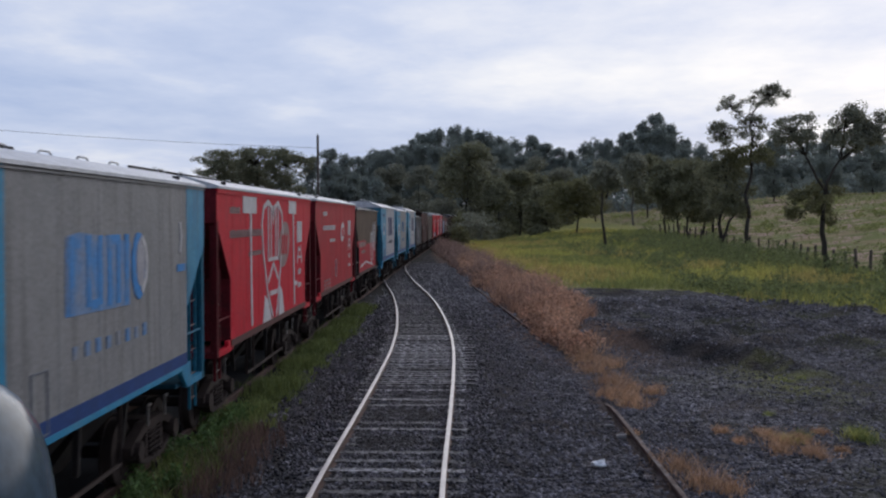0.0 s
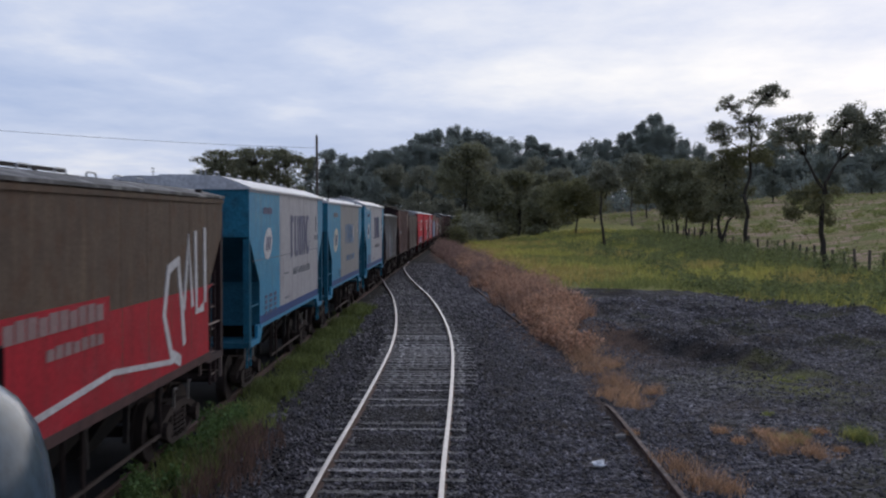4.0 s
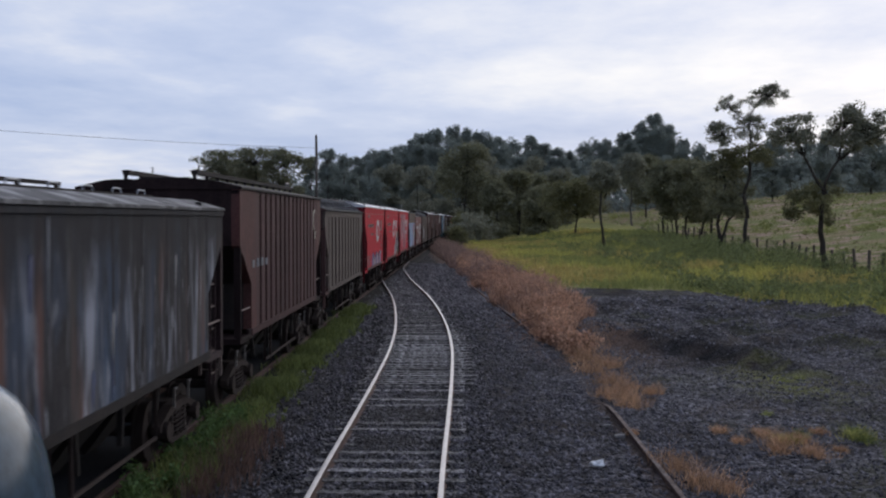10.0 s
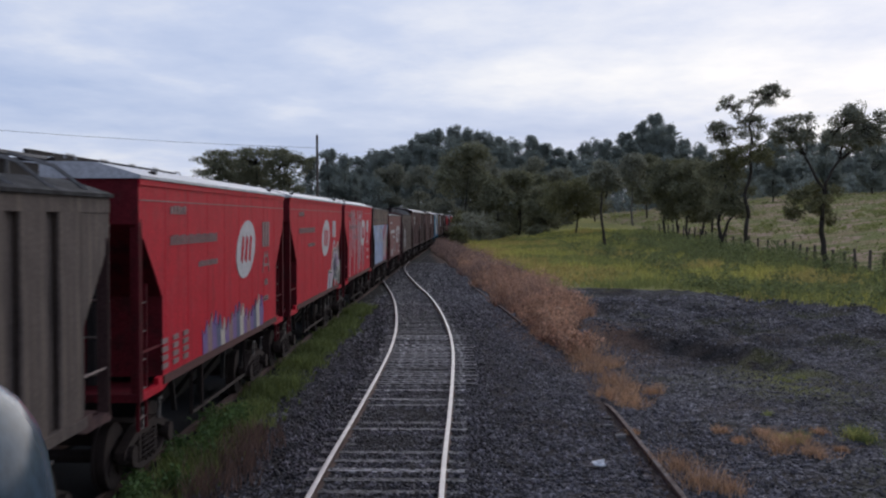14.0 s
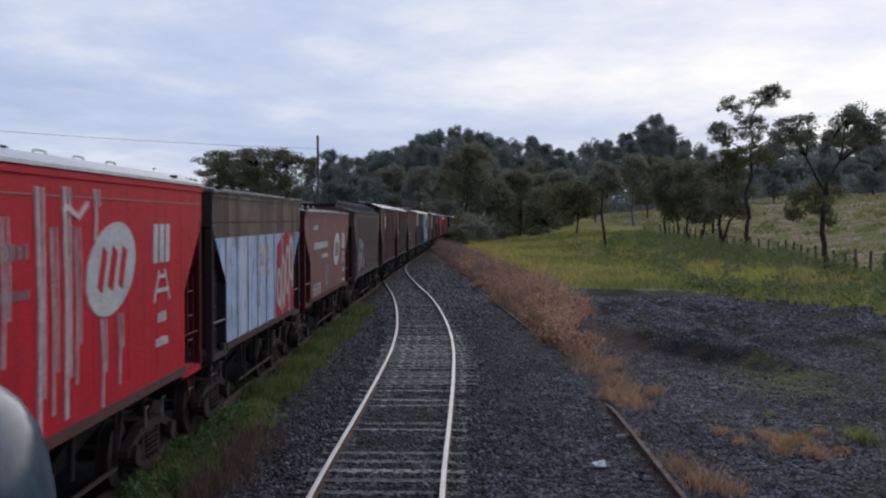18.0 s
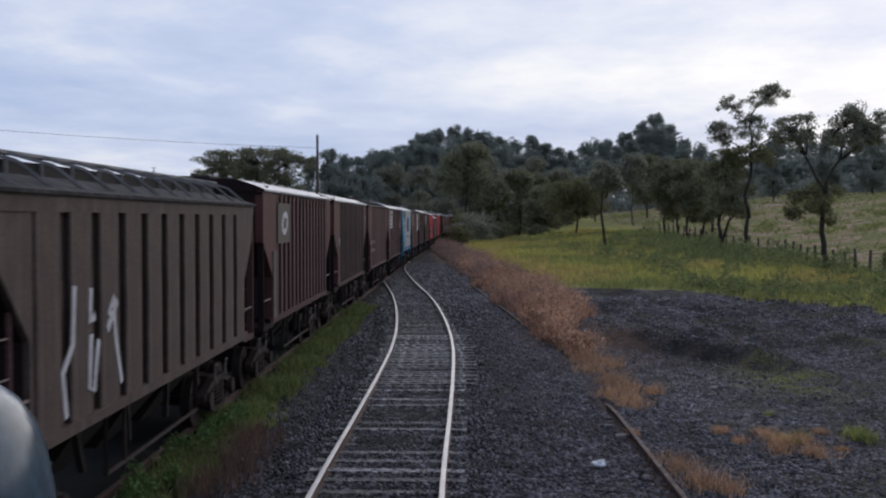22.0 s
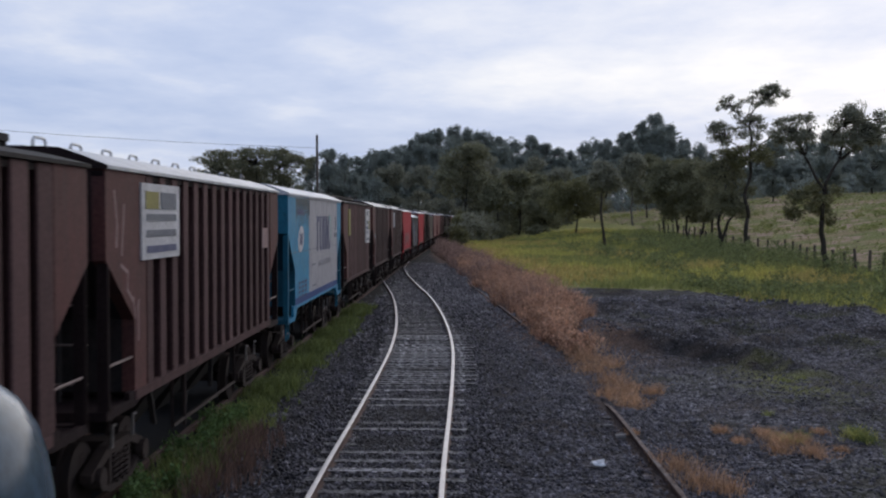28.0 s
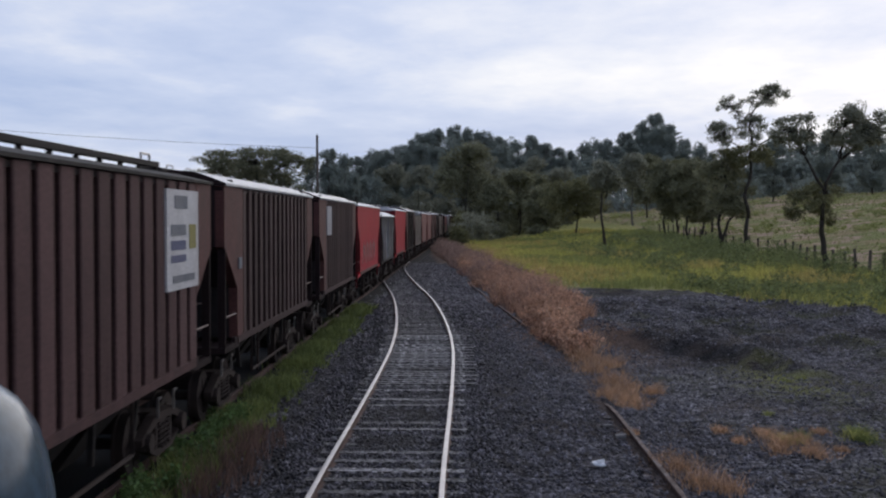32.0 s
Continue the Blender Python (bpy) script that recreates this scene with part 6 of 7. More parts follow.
    w.bar("placard", "white", 1.3, 3.1, 1.77, 2.72, 0.03, "white placard with printed rows")
    for k, (a, b, m) in enumerate(((1.45, 2.05, "yellow"), (2.15, 2.9, "ghost_grey"))):
        w.bar("lettering", m, a, b, 2.4, 2.62, 0.038)
    for v in (1.85, 2.05, 2.25):
        w.bar("lettering", "slate" if v < 1.9 else "ghost_grey", 1.5, 2.9, v, v + 0.09, 0.038)
    for pts in ([(0.3, 2.6), (0.4, 2.2), (0.36, 1.95)], [(0.66, 2.45), (0.56, 1.85)], [(0.5, 1.75), (0.8, 1.65), (0.75, 1.45), (1.0, 1.3)], [(1.0, 1.35), (1.08, 1.1), (1.22, 1.3), (1.2, 0.8)]):
        w.stroke("spray_paint", "ghost", pts, 0.05, 0.008)
    W[19].bar("lettering", "ghost", 9.6, 10.2, 1.7, 2.1, 0.012)
    w = W[21]
    w.bar("placard", "yellow", 1.5, 2.15, 1.7, 2.62, 0.03, "dull yellow panel")
    w.bar("placard", "white", 8.2, 9.95, 1.3, 2.68, 0.03, "tall white placard with printed blocks")
    for a, b, c, d, m in ((8.6, 9.3, 2.42, 2.6, "ghost_grey"), (8.4, 9.2, 2.05, 2.2, "ghost_grey"), (8.4, 9.2, 1.85, 1.98, "slate"), (8.4, 9.2, 1.68, 1.78, "slate"), (9.4, 9.8, 1.85, 2.2, "yellow"), (8.5, 9.7, 1.4, 1.5, "ghost_grey")):
        w.bar("lettering", m, a, b, c, d, 0.038)
    W[23].bar("placard", "light_grey", 1.6, 2.7, 1.8, 2.65, 0.03, "small pale placard")
    W[22].bar("lettering", "ghost_grey", 1.1, 1.35, 1.4, 1.6, 0.03)
    # sprayed letters on the last near red wagon
    w = W[24]
    for k in range(4):
        w.stroke("spray_paint", "ghost", [(2.0 + k * 1.6, 0.5), (2.5 + k * 1.6, 1.3), (3.0 + k * 1.6, 0.6), (3.2 + k * 1.6, 1.2)], 0.16)


# ---- plants ----


def leaf_cloud(rng, blobs, clumps, per, size, flat=0.75):
    """Leaf blades in clumps spread over the shells of ellipsoids (centre, radii)."""
    vol = np.array([b[1][0] * b[1][1] * b[1][2] for b in blobs]) ** 0.67
    pick = rng.choice(len(blobs), clumps, p=vol / vol.sum())
    d = rng.normal(size=(clumps, 3))
    d /= np.linalg.norm(d, axis=1)[:, None]
    rad = rng.uniform(0.62, 1.0, clumps)[:, None] ** 0.7
    c = np.array([b[0] for b in blobs])[pick] + d * rad * np.array([b[1] for b in blobs])[pick]
    ctr = np.repeat(c, per, 0) + rng.normal(size=(clumps * per, 3)) * np.array([1, 1, flat]) * size * 1.5
    n = len(ctr)
    a = rng.normal(size=(n, 3))
    a /= np.linalg.norm(a, axis=1)[:, None]
    b = np.cross(a, rng.normal(size=(n, 3)))
    b /= np.linalg.norm(b, axis=1)[:, None]
    s = size * rng.uniform(0.6, 1.25, n)[:, None]
    v = np.stack([ctr - a * s, ctr + b * s * 0.55, ctr + a * s, ctr - b * s * 0.55], 1).reshape(-1, 3)
    return v, np.arange(n * 4).reshape(-1, 4)


def limb(bm, rng, p0, p1, r0, r1, bend=0.12, n=5):
    p0, p1 = Vector(p0), Vector(p1)
    ln = (p1 - p0).length
    off = Vector(rng.normal(size=3)) * ln * bend
    pts = [p0.lerp(p1, t) + off * math.sin(t * math.pi) + Vector(rng.normal(size=3)) * ln * 0.015 for t in np.linspace(0, 1, n)]
    bm_tube(bm, pts, r0, 7 if r0 > 0.06 else 5, r1)


def make_tree(name, label, category, seed, blobs, trunk, bark, leaf, clumps, per, size, group=""):
    """A tree at the origin: trunk = [(from, to, r0, r1)...]; limbs reach into every blob of the crown."""
    rng = np.random.default_rng(seed)
    root = tagged(new(name), label, category, group)
    bm = bmesh.new()
    for a, b, r0, r1 in trunk:
        limb(bm, rng, a, b, r0, r1, 0.06, 7)
    part("trunk", bm, M[bark], root, smooth=True)
    boughs = []
    tips = [t[1] for t in trunk]
    r1 = min(t[3] for t in trunk)
    for c, r in blobs:
        base = min(tips, key=lambda p: (Vector(p) - Vector(c)).length)
        if name == "savanna_tree" or not boughs:
            boughs.append(bmesh.new())
        for k in range(3):
            e = Vector(c) + Vector(rng.normal(size=3)) * 0.35 * min(r)
            limb(boughs[-1], rng, base, e, r1 * 0.8, 0.015, 0.14)
    for bm in boughs:
        part("limb", bm, M[bark], root)
    part("crown", cloud_mesh("crown", *leaf_cloud(rng, blobs, clumps, per, size), M[leaf]), None, root)
    return root


def euc_variant(seed, w=3.4, h=24.0):
    """A tall plantation eucalyptus of unit kind: long stem, dome of overlapping clumps."""
    rng = np.random.default_rng(seed)
    blobs = []
    for k in range(54):
        f = rng.uniform(0.36, 0.965)
        q = w * math.sqrt(max(0.03, 1 - abs((f - 0.62) / 0.38) ** 2.2)) * rng.uniform(0.45, 0.9)
        a = rng.uniform(0, math.tau)
        r = w * rng.uniform(0.24, 0.38)
        blobs.append(((q * math.cos(a), q * math.sin(a), h * f), (r, r, r * 0.95)))
    for k in range(5):
        blobs.append(((0, 0, h * (0.42 + 0.1 * k)), (w * 0.62, w * 0.62, w * 0.8)))
    return make_tree("eucalyptus_tree", "tall dark eucalyptus tree with a rounded crown", "tree", seed, blobs,
                     [((0, 0, -0.5), (0.2, 0.1, h * 0.55), 0.24, 0.14), ((0.2, 0.1, h * 0.55), (0, 0, h * 0.92), 0.14, 0.03)], "bark_pale", "leaf_euc", 2000, 9, 0.2, "eucalyptus wood")


# skyline of the wood: bearing (sideways metres per metre ahead) and height angle of the tree tops
SKYLINE = ((-0.26, 0.030), (-0.237, 0.036), (-0.20, 0.058), (-0.14, 0.060), (-0.10, 0.055), (-0.087, 0.052), (-0.060, 0.066), (-0.018, 0.078), (0.023, 0.079), (0.049, 0.066), (0.067, 0.069), (0.09, 0.061),
           (0.113, 0.061), (0.138, 0.075), (0.155, 0.075), (0.182, 0.091), (0.20, 0.078), (0.208, 0.064), (0.22, 0.066), (0.231, 0.055), (0.267, 0.051), (0.313, 0.064), (0.344, 0.062), (0.40, 0.070), (0.5, 0.07))


def skyline(b):
    return 0.006 + float(np.interp(b, [p[0] for p in SKYLINE], [p[1] for p in SKYLINE]))


def build_wood():
    rng = np.random.default_rng(5)
    kinds = [euc_variant(100 + i, w, 24.0) for i, w in enumerate((3.1, 3.7, 2.7, 4.4))]
    used = set()
    for row, (dist, share, gap) in enumerate(((375, 1.0, 0.0125), (345, 0.86, 0.013), (312, 0.66, 0.015))):
        b = -0.115
        while b < 0.47:
            d = dist + rng.uniform(-14, 14)
            if row == 2 and 0.0 < b < 0.1:
                d += 25
            x = b * d
            top = EYE[2] + skyline(b) * d * (share + rng.uniform(-0.09, 0.04))
            z0 = gz(x, d)
            k = int(rng.integers(0, 4))
            s = max(0.35, (top - z0) / 24.0)
            wide = min(1.3, max(0.8, s)) * rng.uniform(0.85, 1.15)
            m = pose(x, d, z0, 0, 0, rng.uniform(0, 360)) @ Matrix.Diagonal((wide, wide, s, 1))
            if k not in used:
                used.add(k)
                kinds[k].matrix_basis = m
            else:
                c = copy_thing(kinds[k], pose(0, 0, 0))
                c.matrix_basis = m
            b += gap * rng.uniform(0.7, 1.3)
    # the unbroken depth of the wood and its undergrowth
    blobs = []
    for i in range(420):
        b = rng.uniform(-0.3, 0.48)
        d = rng.uniform(330, 410)
        top = skyline(b) * d * rng.uniform(0.25, 0.8)
        x = b * d
        blobs.append(((x, d, gz(x, d) + top * 0.5), (4.5, 4.5, max(2.5, top * 0.5))))
    for i in range(150):
        b = rng.uniform(-0.02, 0.46)
        d = rng.uniform(285, 315)
        x = b * d
        blobs.append(((x, d, gz(x, d) + 2.0), (4.5, 4, rng.uniform(2.0, 4.0))))
    me = cloud_mesh("far_wood", *leaf_cloud(rng, blobs, 9000, 7, 0.6), M["leaf_euc"])
    tagged(new("far_wood", me), "dense dark understorey of the eucalyptus wood", "woodland", kind="stuff")
    # hills glimpsed behind the trees, the air's haze painted in as blue
    bm = bmesh.new()
    pts = [(x, 1500 + 120 * math.sin(x * 0.004), 70 + 26 * noise.noise((x * 0.004, 0, 0)) + 10 * noise.noise((x * 0.02, 3, 0))) for x in range(330, 1300, 40)]
    lo = [bm.verts.new((x, y, -5)) for x, y, z in pts]
    mid = [bm.verts.new((x, y, z)) for x, y, z in pts]
    hi = [bm.verts.new((x, y + 500, z)) for x, y, z in pts]
    for a, b in ((lo, mid), (mid, hi)):
        for i in range(len(pts) - 1):
            bm.faces.new((a[i], a[i + 1], b[i + 1], b[i]))
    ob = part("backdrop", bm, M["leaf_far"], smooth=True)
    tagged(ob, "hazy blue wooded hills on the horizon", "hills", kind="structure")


def build_trees():
    rng = np.random.default_rng(11)

    def crown(cx, cy, w, z0, z1, n, rs):
        out = []
        for i in range(n):
            a, q = rng.uniform(0, math.tau), math.sqrt(rng.uniform(0.05, 1))
            z = rng.uniform(z0, z1)
            k = 1 - 0.55 * abs((z - z0) / (z1 - z0) - 0.45) * 2
            r = rs * rng.uniform(0.7, 1.2)
            out.append(((cx + w * k * q * math.cos(a), cy + w * k * q * math.sin(a), z), (r, r, r * 0.62)))
        return out
    # forked tree by the yard's edge
    b = crown(1.3, 0, 2.1, 8.0, 10.9, 46, 0.46) + crown(2.7, 0.2, 1.5, 8.4, 10.4, 22, 0.42) + crown(-2.2, 0, 1.6, 8.1, 10.1, 30, 0.42)
    t = make_tree("savanna_tree", "forked savanna tree with sparse dark leaf clusters", "tree", 21, b,
                  [((0, 0, -0.2), (-0.5, 0, 3.4), 0.22, 0.16), ((-0.5, 0, 3.4), (-0.3, 0, 5.3), 0.16, 0.13), ((-0.3, 0, 5.2), (-1.6, 0, 7.6), 0.11, 0.07), ((-1.6, 0, 7.6), (-2.5, 0, 9.3), 0.07, 0.03),
                   ((-0.3, 0, 5.2), (0.7, 0.1, 7.4), 0.11, 0.08), ((0.7, 0.1, 7.4), (2.1, 0.1, 8.7), 0.08, 0.04), ((0.7, 0.1, 7.4), (0.9, 0.1, 9.6), 0.06, 0.03), ((-1.6, 0, 7.6), (-1.3, 0, 9.2), 0.05, 0.03)], "bark", "leaf_grey", 1000, 10, 0.095, "trees beside the fence")
    t.location = (24.2, 72, gz(24.2, 72))
    low = crown(-1.9, 0, 1.0, 3.6, 5.3, 9, 0.42) + crown(0.3, 0.2, 1.0, 3.4, 5.5, 9, 0.42) + crown(-0.8, 0.2, 1.3, 4.4, 5.8, 10, 0.42)
    part("crown", cloud_mesh("crown", *leaf_cloud(rng, low, 420, 9, 0.10), M["leaf_mid"]), None, t, "olive leaf clusters on the lower boughs")
    # pair of tall thin-topped trees
    b = (crown(2.2, 0, 1.6, 14.8, 16.7, 26, 0.36) + crown(0.5, 0, 1.4, 14.6, 16.2, 16, 0.3) + crown(-1.8, 0, 1.5, 13.4, 15.6, 20, 0.3) + crown(-2.8, 0, 1.6, 11.0, 13.0, 24, 0.44)
         + crown(0.4, 0.2, 2.1, 11.2, 13.6, 26, 0.4) + crown(3.4, 0, 1.5, 11.3, 13.3, 14, 0.36))
    t = make_tree("savanna_tree", "tall thin-topped tree with open leaf clusters", "tree", 22, b,
                  [((0, 0, -0.2), (0.1, 0, 3.7), 0.25, 0.2), ((0.1, 0, 3.7), (-0.3, 0, 6.0), 0.2, 0.17), ((-0.3, 0, 6.0), (0.2, 0, 9.1), 0.17, 0.13), ((0.2, 0, 9.1), (0.1, 0, 13.3), 0.13, 0.07), ((0.1, 0, 13.3), (2.0, 0, 15.6), 0.07, 0.03),
                   ((0.1, 0, 13.2), (-1.7, 0, 14.6), 0.06, 0.02), ((0.2, 0, 10.0), (-2.4, 0, 11.9), 0.08, 0.03), ((0.2, 0, 10.4), (3.0, 0, 12.2), 0.08, 0.03)], "bark", "leaf_grey", 820, 10, 0.105, "trees beside the fence")
    t.location = (28.6, 109, gz(28.6, 109))
    low = crown(0.4, 0.2, 3.2, 9.0, 10.8, 30, 0.55)
    part("crown", cloud_mesh("crown", *leaf_cloud(rng, low, 420, 9, 0.12), M["leaf_mid"]), None, t, "flat olive lower crown")
    b = crown(0.6, 0, 2.3, 4.2, 10.0, 22, 1.05) + crown(-1.2, 0, 1.3, 8.0, 10.2, 6, 0.8)
    t = make_tree("savanna_tree", "dense dark tree on a forked trunk", "tree", 23, b,
                  [((0, 0, -0.2), (-0.4, 0, 3.2), 0.24, 0.16), ((0, 0, 0.9), (1.5, 0, 4.2), 0.17, 0.1), ((-0.4, 0, 3.2), (0.2, 0, 8.0), 0.15, 0.05)], "bark", "leaf_dark", 800, 11, 0.14, "trees beside the fence")
    t.location = (26.6, 111, gz(26.6, 111))
    # trees scattered over the meadow: bearing, distance, height, crown half-width, crown foot share, leaf, bark
    spots = ((0.190, 152, 10.8, 3.4, 0.24, "leaf_dark", "bark"), (0.210, 148, 11.2, 4.0, 0.28, "leaf_dark", "bark"), (0.230, 160, 11.2, 3.6, 0.2, "leaf_dark", "bark"), (0.200, 158, 10.9, 3.6, 0.2, "leaf_mid", "bark"), (0.221, 156, 11.0, 3.8, 0.2, "leaf_dark", "bark"),
             (0.134, 128, 10.2, 1.8, 0.62, "leaf_shade", "bark"), (0.159, 205, 13.5, 2.8, 0.55, "leaf_shade", "bark_pale"), (0.108, 170, 8.7, 5.6, 0.34, "leaf_mid", "bark"), (0.008, 200, 17.4, 6.0, 0.34, "leaf_dark", "bark"),
             (0.078, 190, 9.4, 3.8, 0.0, "leaf_dark", "bark"), (0.056, 205, 11.6, 4.2, 0.0, "leaf_dark", "bark"), (0.038, 196, 10.5, 3.8, 0.0, "leaf_dark", "bark"), (0.067, 212, 11.0, 4.0, 0.0, "leaf_dark", "bark"), (0.047, 215, 12.5, 4.2, 0.0, "leaf_shade", "bark"),
             (0.094, 218, 10.8, 4.2, 0.0, "leaf_shade", "bark"), (0.012, 222, 19.0, 5.0, 0.14, "leaf_shade", "bark"), (0.03, 240, 17.0, 4.6, 0.12, "leaf_shade", "bark"),
             (-0.012, 250, 16.0, 4.5, 0.1, "leaf_shade", "bark"), (0.068, 250, 15.5, 4.8, 0.1, "leaf_shade", "bark"), (0.125, 240, 13.5, 4.4, 0.1, "leaf_shade", "bark"),
             (0.172, 235, 13.0, 4.2, 0.2, "leaf_dark", "bark"), (-0.035, 275, 17.5, 5.0, 0.1, "leaf_shade", "bark"), (-0.06, 290, 19.0, 5.5, 0.1, "leaf_shade", "bark"),
             (0.285, 255, 14.0, 4.2, 0.15, "leaf_euc", "bark"), (0.335, 262, 15.5, 4.5, 0.12, "leaf_euc", "bark"), (0.375, 255, 16.0, 4.4, 0.12, "leaf_euc", "bark"))
    for i, (b, d, hgt, w, foot, leaf, bark) in enumerate(spots):
        bl = crown(0, 0, w * 0.75, hgt * foot + 0.3, hgt - 0.6, 18, w * 0.36)
        t = make_tree("meadow_tree", "bushy olive-green tree standing in the meadow" if leaf == "leaf_mid" else "dark bushy tree at the edge of the wood", "tree", 40 + i, bl,
                      [((0, 0, -0.3), (rng.uniform(-0.4, 0.4), 0, hgt * max(0.35, foot)), 0.2, 0.1), ((0, 0, hgt * max(0.3, foot) * 0.9), (rng.uniform(-0.8, 0.8), 0, hgt * 0.8), 0.1, 0.04)],
                      bark, leaf, int((420 + w * 60) * (1.6 if d < 175 else 1.0)), 9, (0.13 if d < 175 else 0.2) + d * 0.0004, "meadow trees")
        t.location = (b * d, d, gz(b * d, d))
    for i, (x, d, hgt, w) in enumerate(((0.3, 150, 2.6, 1.5), (0.4, 168, 3.4, 1.8), (0.6, 180, 4.2, 2.0), (1.9, 172, 4.6, 2.2), (1.4, 192, 5.0, 2.2), (3.4, 166, 3.6, 2.0), (0.9, 205, 5.5, 2.2), (4.8, 182, 4.4, 2.4))):
        bl = crown(0, 0, w * 0.8, 0.4, hgt - 0.4, 10, w * 0.42)
        t = make_tree("track_shrub", "dark scrubby shrub beside the distant track", "shrub", 140 + i, bl, [((0, 0, -0.2), (0.1, 0, hgt * 0.6), 0.07, 0.03)], "bark", "leaf_shade" if i % 2 else "leaf_mid", 170, 8, 0.2, "shrubs beside the track")
        t.location = (x, d, gz(x, d))
    # broad dark trees and light eucalypts beyond the train
    for i, (b, d, hgt, w) in enumerate(((-0.216, 228, 17.2, 6.5), (-0.184, 236, 18.6, 7.0), (-0.155, 230, 18.3, 6.5), (-0.195, 250, 16.5, 6.0))):
        bl = [(c, (r[0] * 1.25, r[1] * 1.25, r[2] * 0.62)) for c, r in crown(0, 0, w * 0.9, hgt * 0.62, hgt - 0.7, 30, w * 0.24)] + crown(0, 0, w * 0.75, hgt * 0.28, hgt * 0.66, 20, w * 0.27)
        t = make_tree("spreading_tree", "broad dark tree with a flat spreading crown", "tree", 80 + i, bl,
                      [((0, 0, -0.5), (0.5, 0, hgt * 0.45), 0.4, 0.25), ((0.5, 0, hgt * 0.45), (0, 0, hgt * 0.8), 0.25, 0.08)], "bark", "leaf_dark", 1500, 9, 0.2, "trees beyond the train")
        t.location = (b * d, d, gz(b * d, d))
    for i, (b, d, hgt, w) in enumerate(((-0.133, 262, 19.8, 3.4), (-0.118, 258, 19.2, 3.0), (-0.103, 262, 19.6, 3.4), (-0.094, 266, 15.0, 3.0), (-0.243, 285, 13.4, 2.4), (-0.075, 280, 14.0, 4.5), (-0.14, 275, 12.0, 4.5))):
        bl = crown(0, 0, w * 0.75, hgt * 0.35, hgt - 0.8, 17, w * 0.34)
        t = make_tree("eucalyptus_tree", "slender light-crowned eucalyptus with gaps of sky", "tree", 90 + i, bl,
                      [((0, 0, -0.5), (0.3, 0, hgt * 0.5), 0.24, 0.15), ((0.3, 0, hgt * 0.5), (0, 0, hgt * 0.9), 0.15, 0.04)], "bark_pale", "leaf_euc", 300, 8, 0.30, "trees beyond the train")
        t.location = (b * d, d, gz(b * d, d))


def blades(rng, xy, hgt, wid, lean, n):
    """Grass: n tapered, bent blades from each foot; returns triangles."""
    k = len(xy)
    xy = np.repeat(xy, n, 0) + rng.normal(size=(k * n, 2)) * np.repeat(hgt, n)[:, None] * 0.16
    h = np.repeat(hgt, n) * rng.uniform(0.55, 1.15, k * n)
    a = rng.uniform(0, math.tau, k * n)
    z = ground_z(xy[:, 0], xy[:, 1]) - 0.02
    side = np.stack([np.cos(a), np.sin(a), 0 * a], 1) * np.repeat(np.broadcast_to(wid, (k,)), n)[:, None] * 0.5
    b = rng.uniform(0, math.tau, k * n)
    out = np.stack([np.cos(b), np.sin(b), 0 * b], 1) * (h * lean * rng.uniform(0.2, 1.0, k * n))[:, None]
    foot = np.stack([xy[:, 0], xy[:, 1], z], 1)
    mid = foot + out * 0.35 + np.stack([0 * h, 0 * h, h * 0.6], 1)
    tip = foot + out + np.stack([0 * h, 0 * h, h], 1)
    v = np.stack([foot - side, foot + side, mid + side * 0.75, mid - side * 0.75, tip], 1).reshape(-1, 3)
    i = np.arange(k * n)[:, None] * 5
    f = np.concatenate([i + np.array([[0, 1, 2]]), i + np.array([[0, 2, 3]]), i + np.array([[3, 2, 4]])], 1).reshape(-1, 3)
    return v, f


def stuff(name, label, category, data, material):
    return tagged(new(name, cloud_mesh(name, *data, M[material])), label, category, kind="stuff")


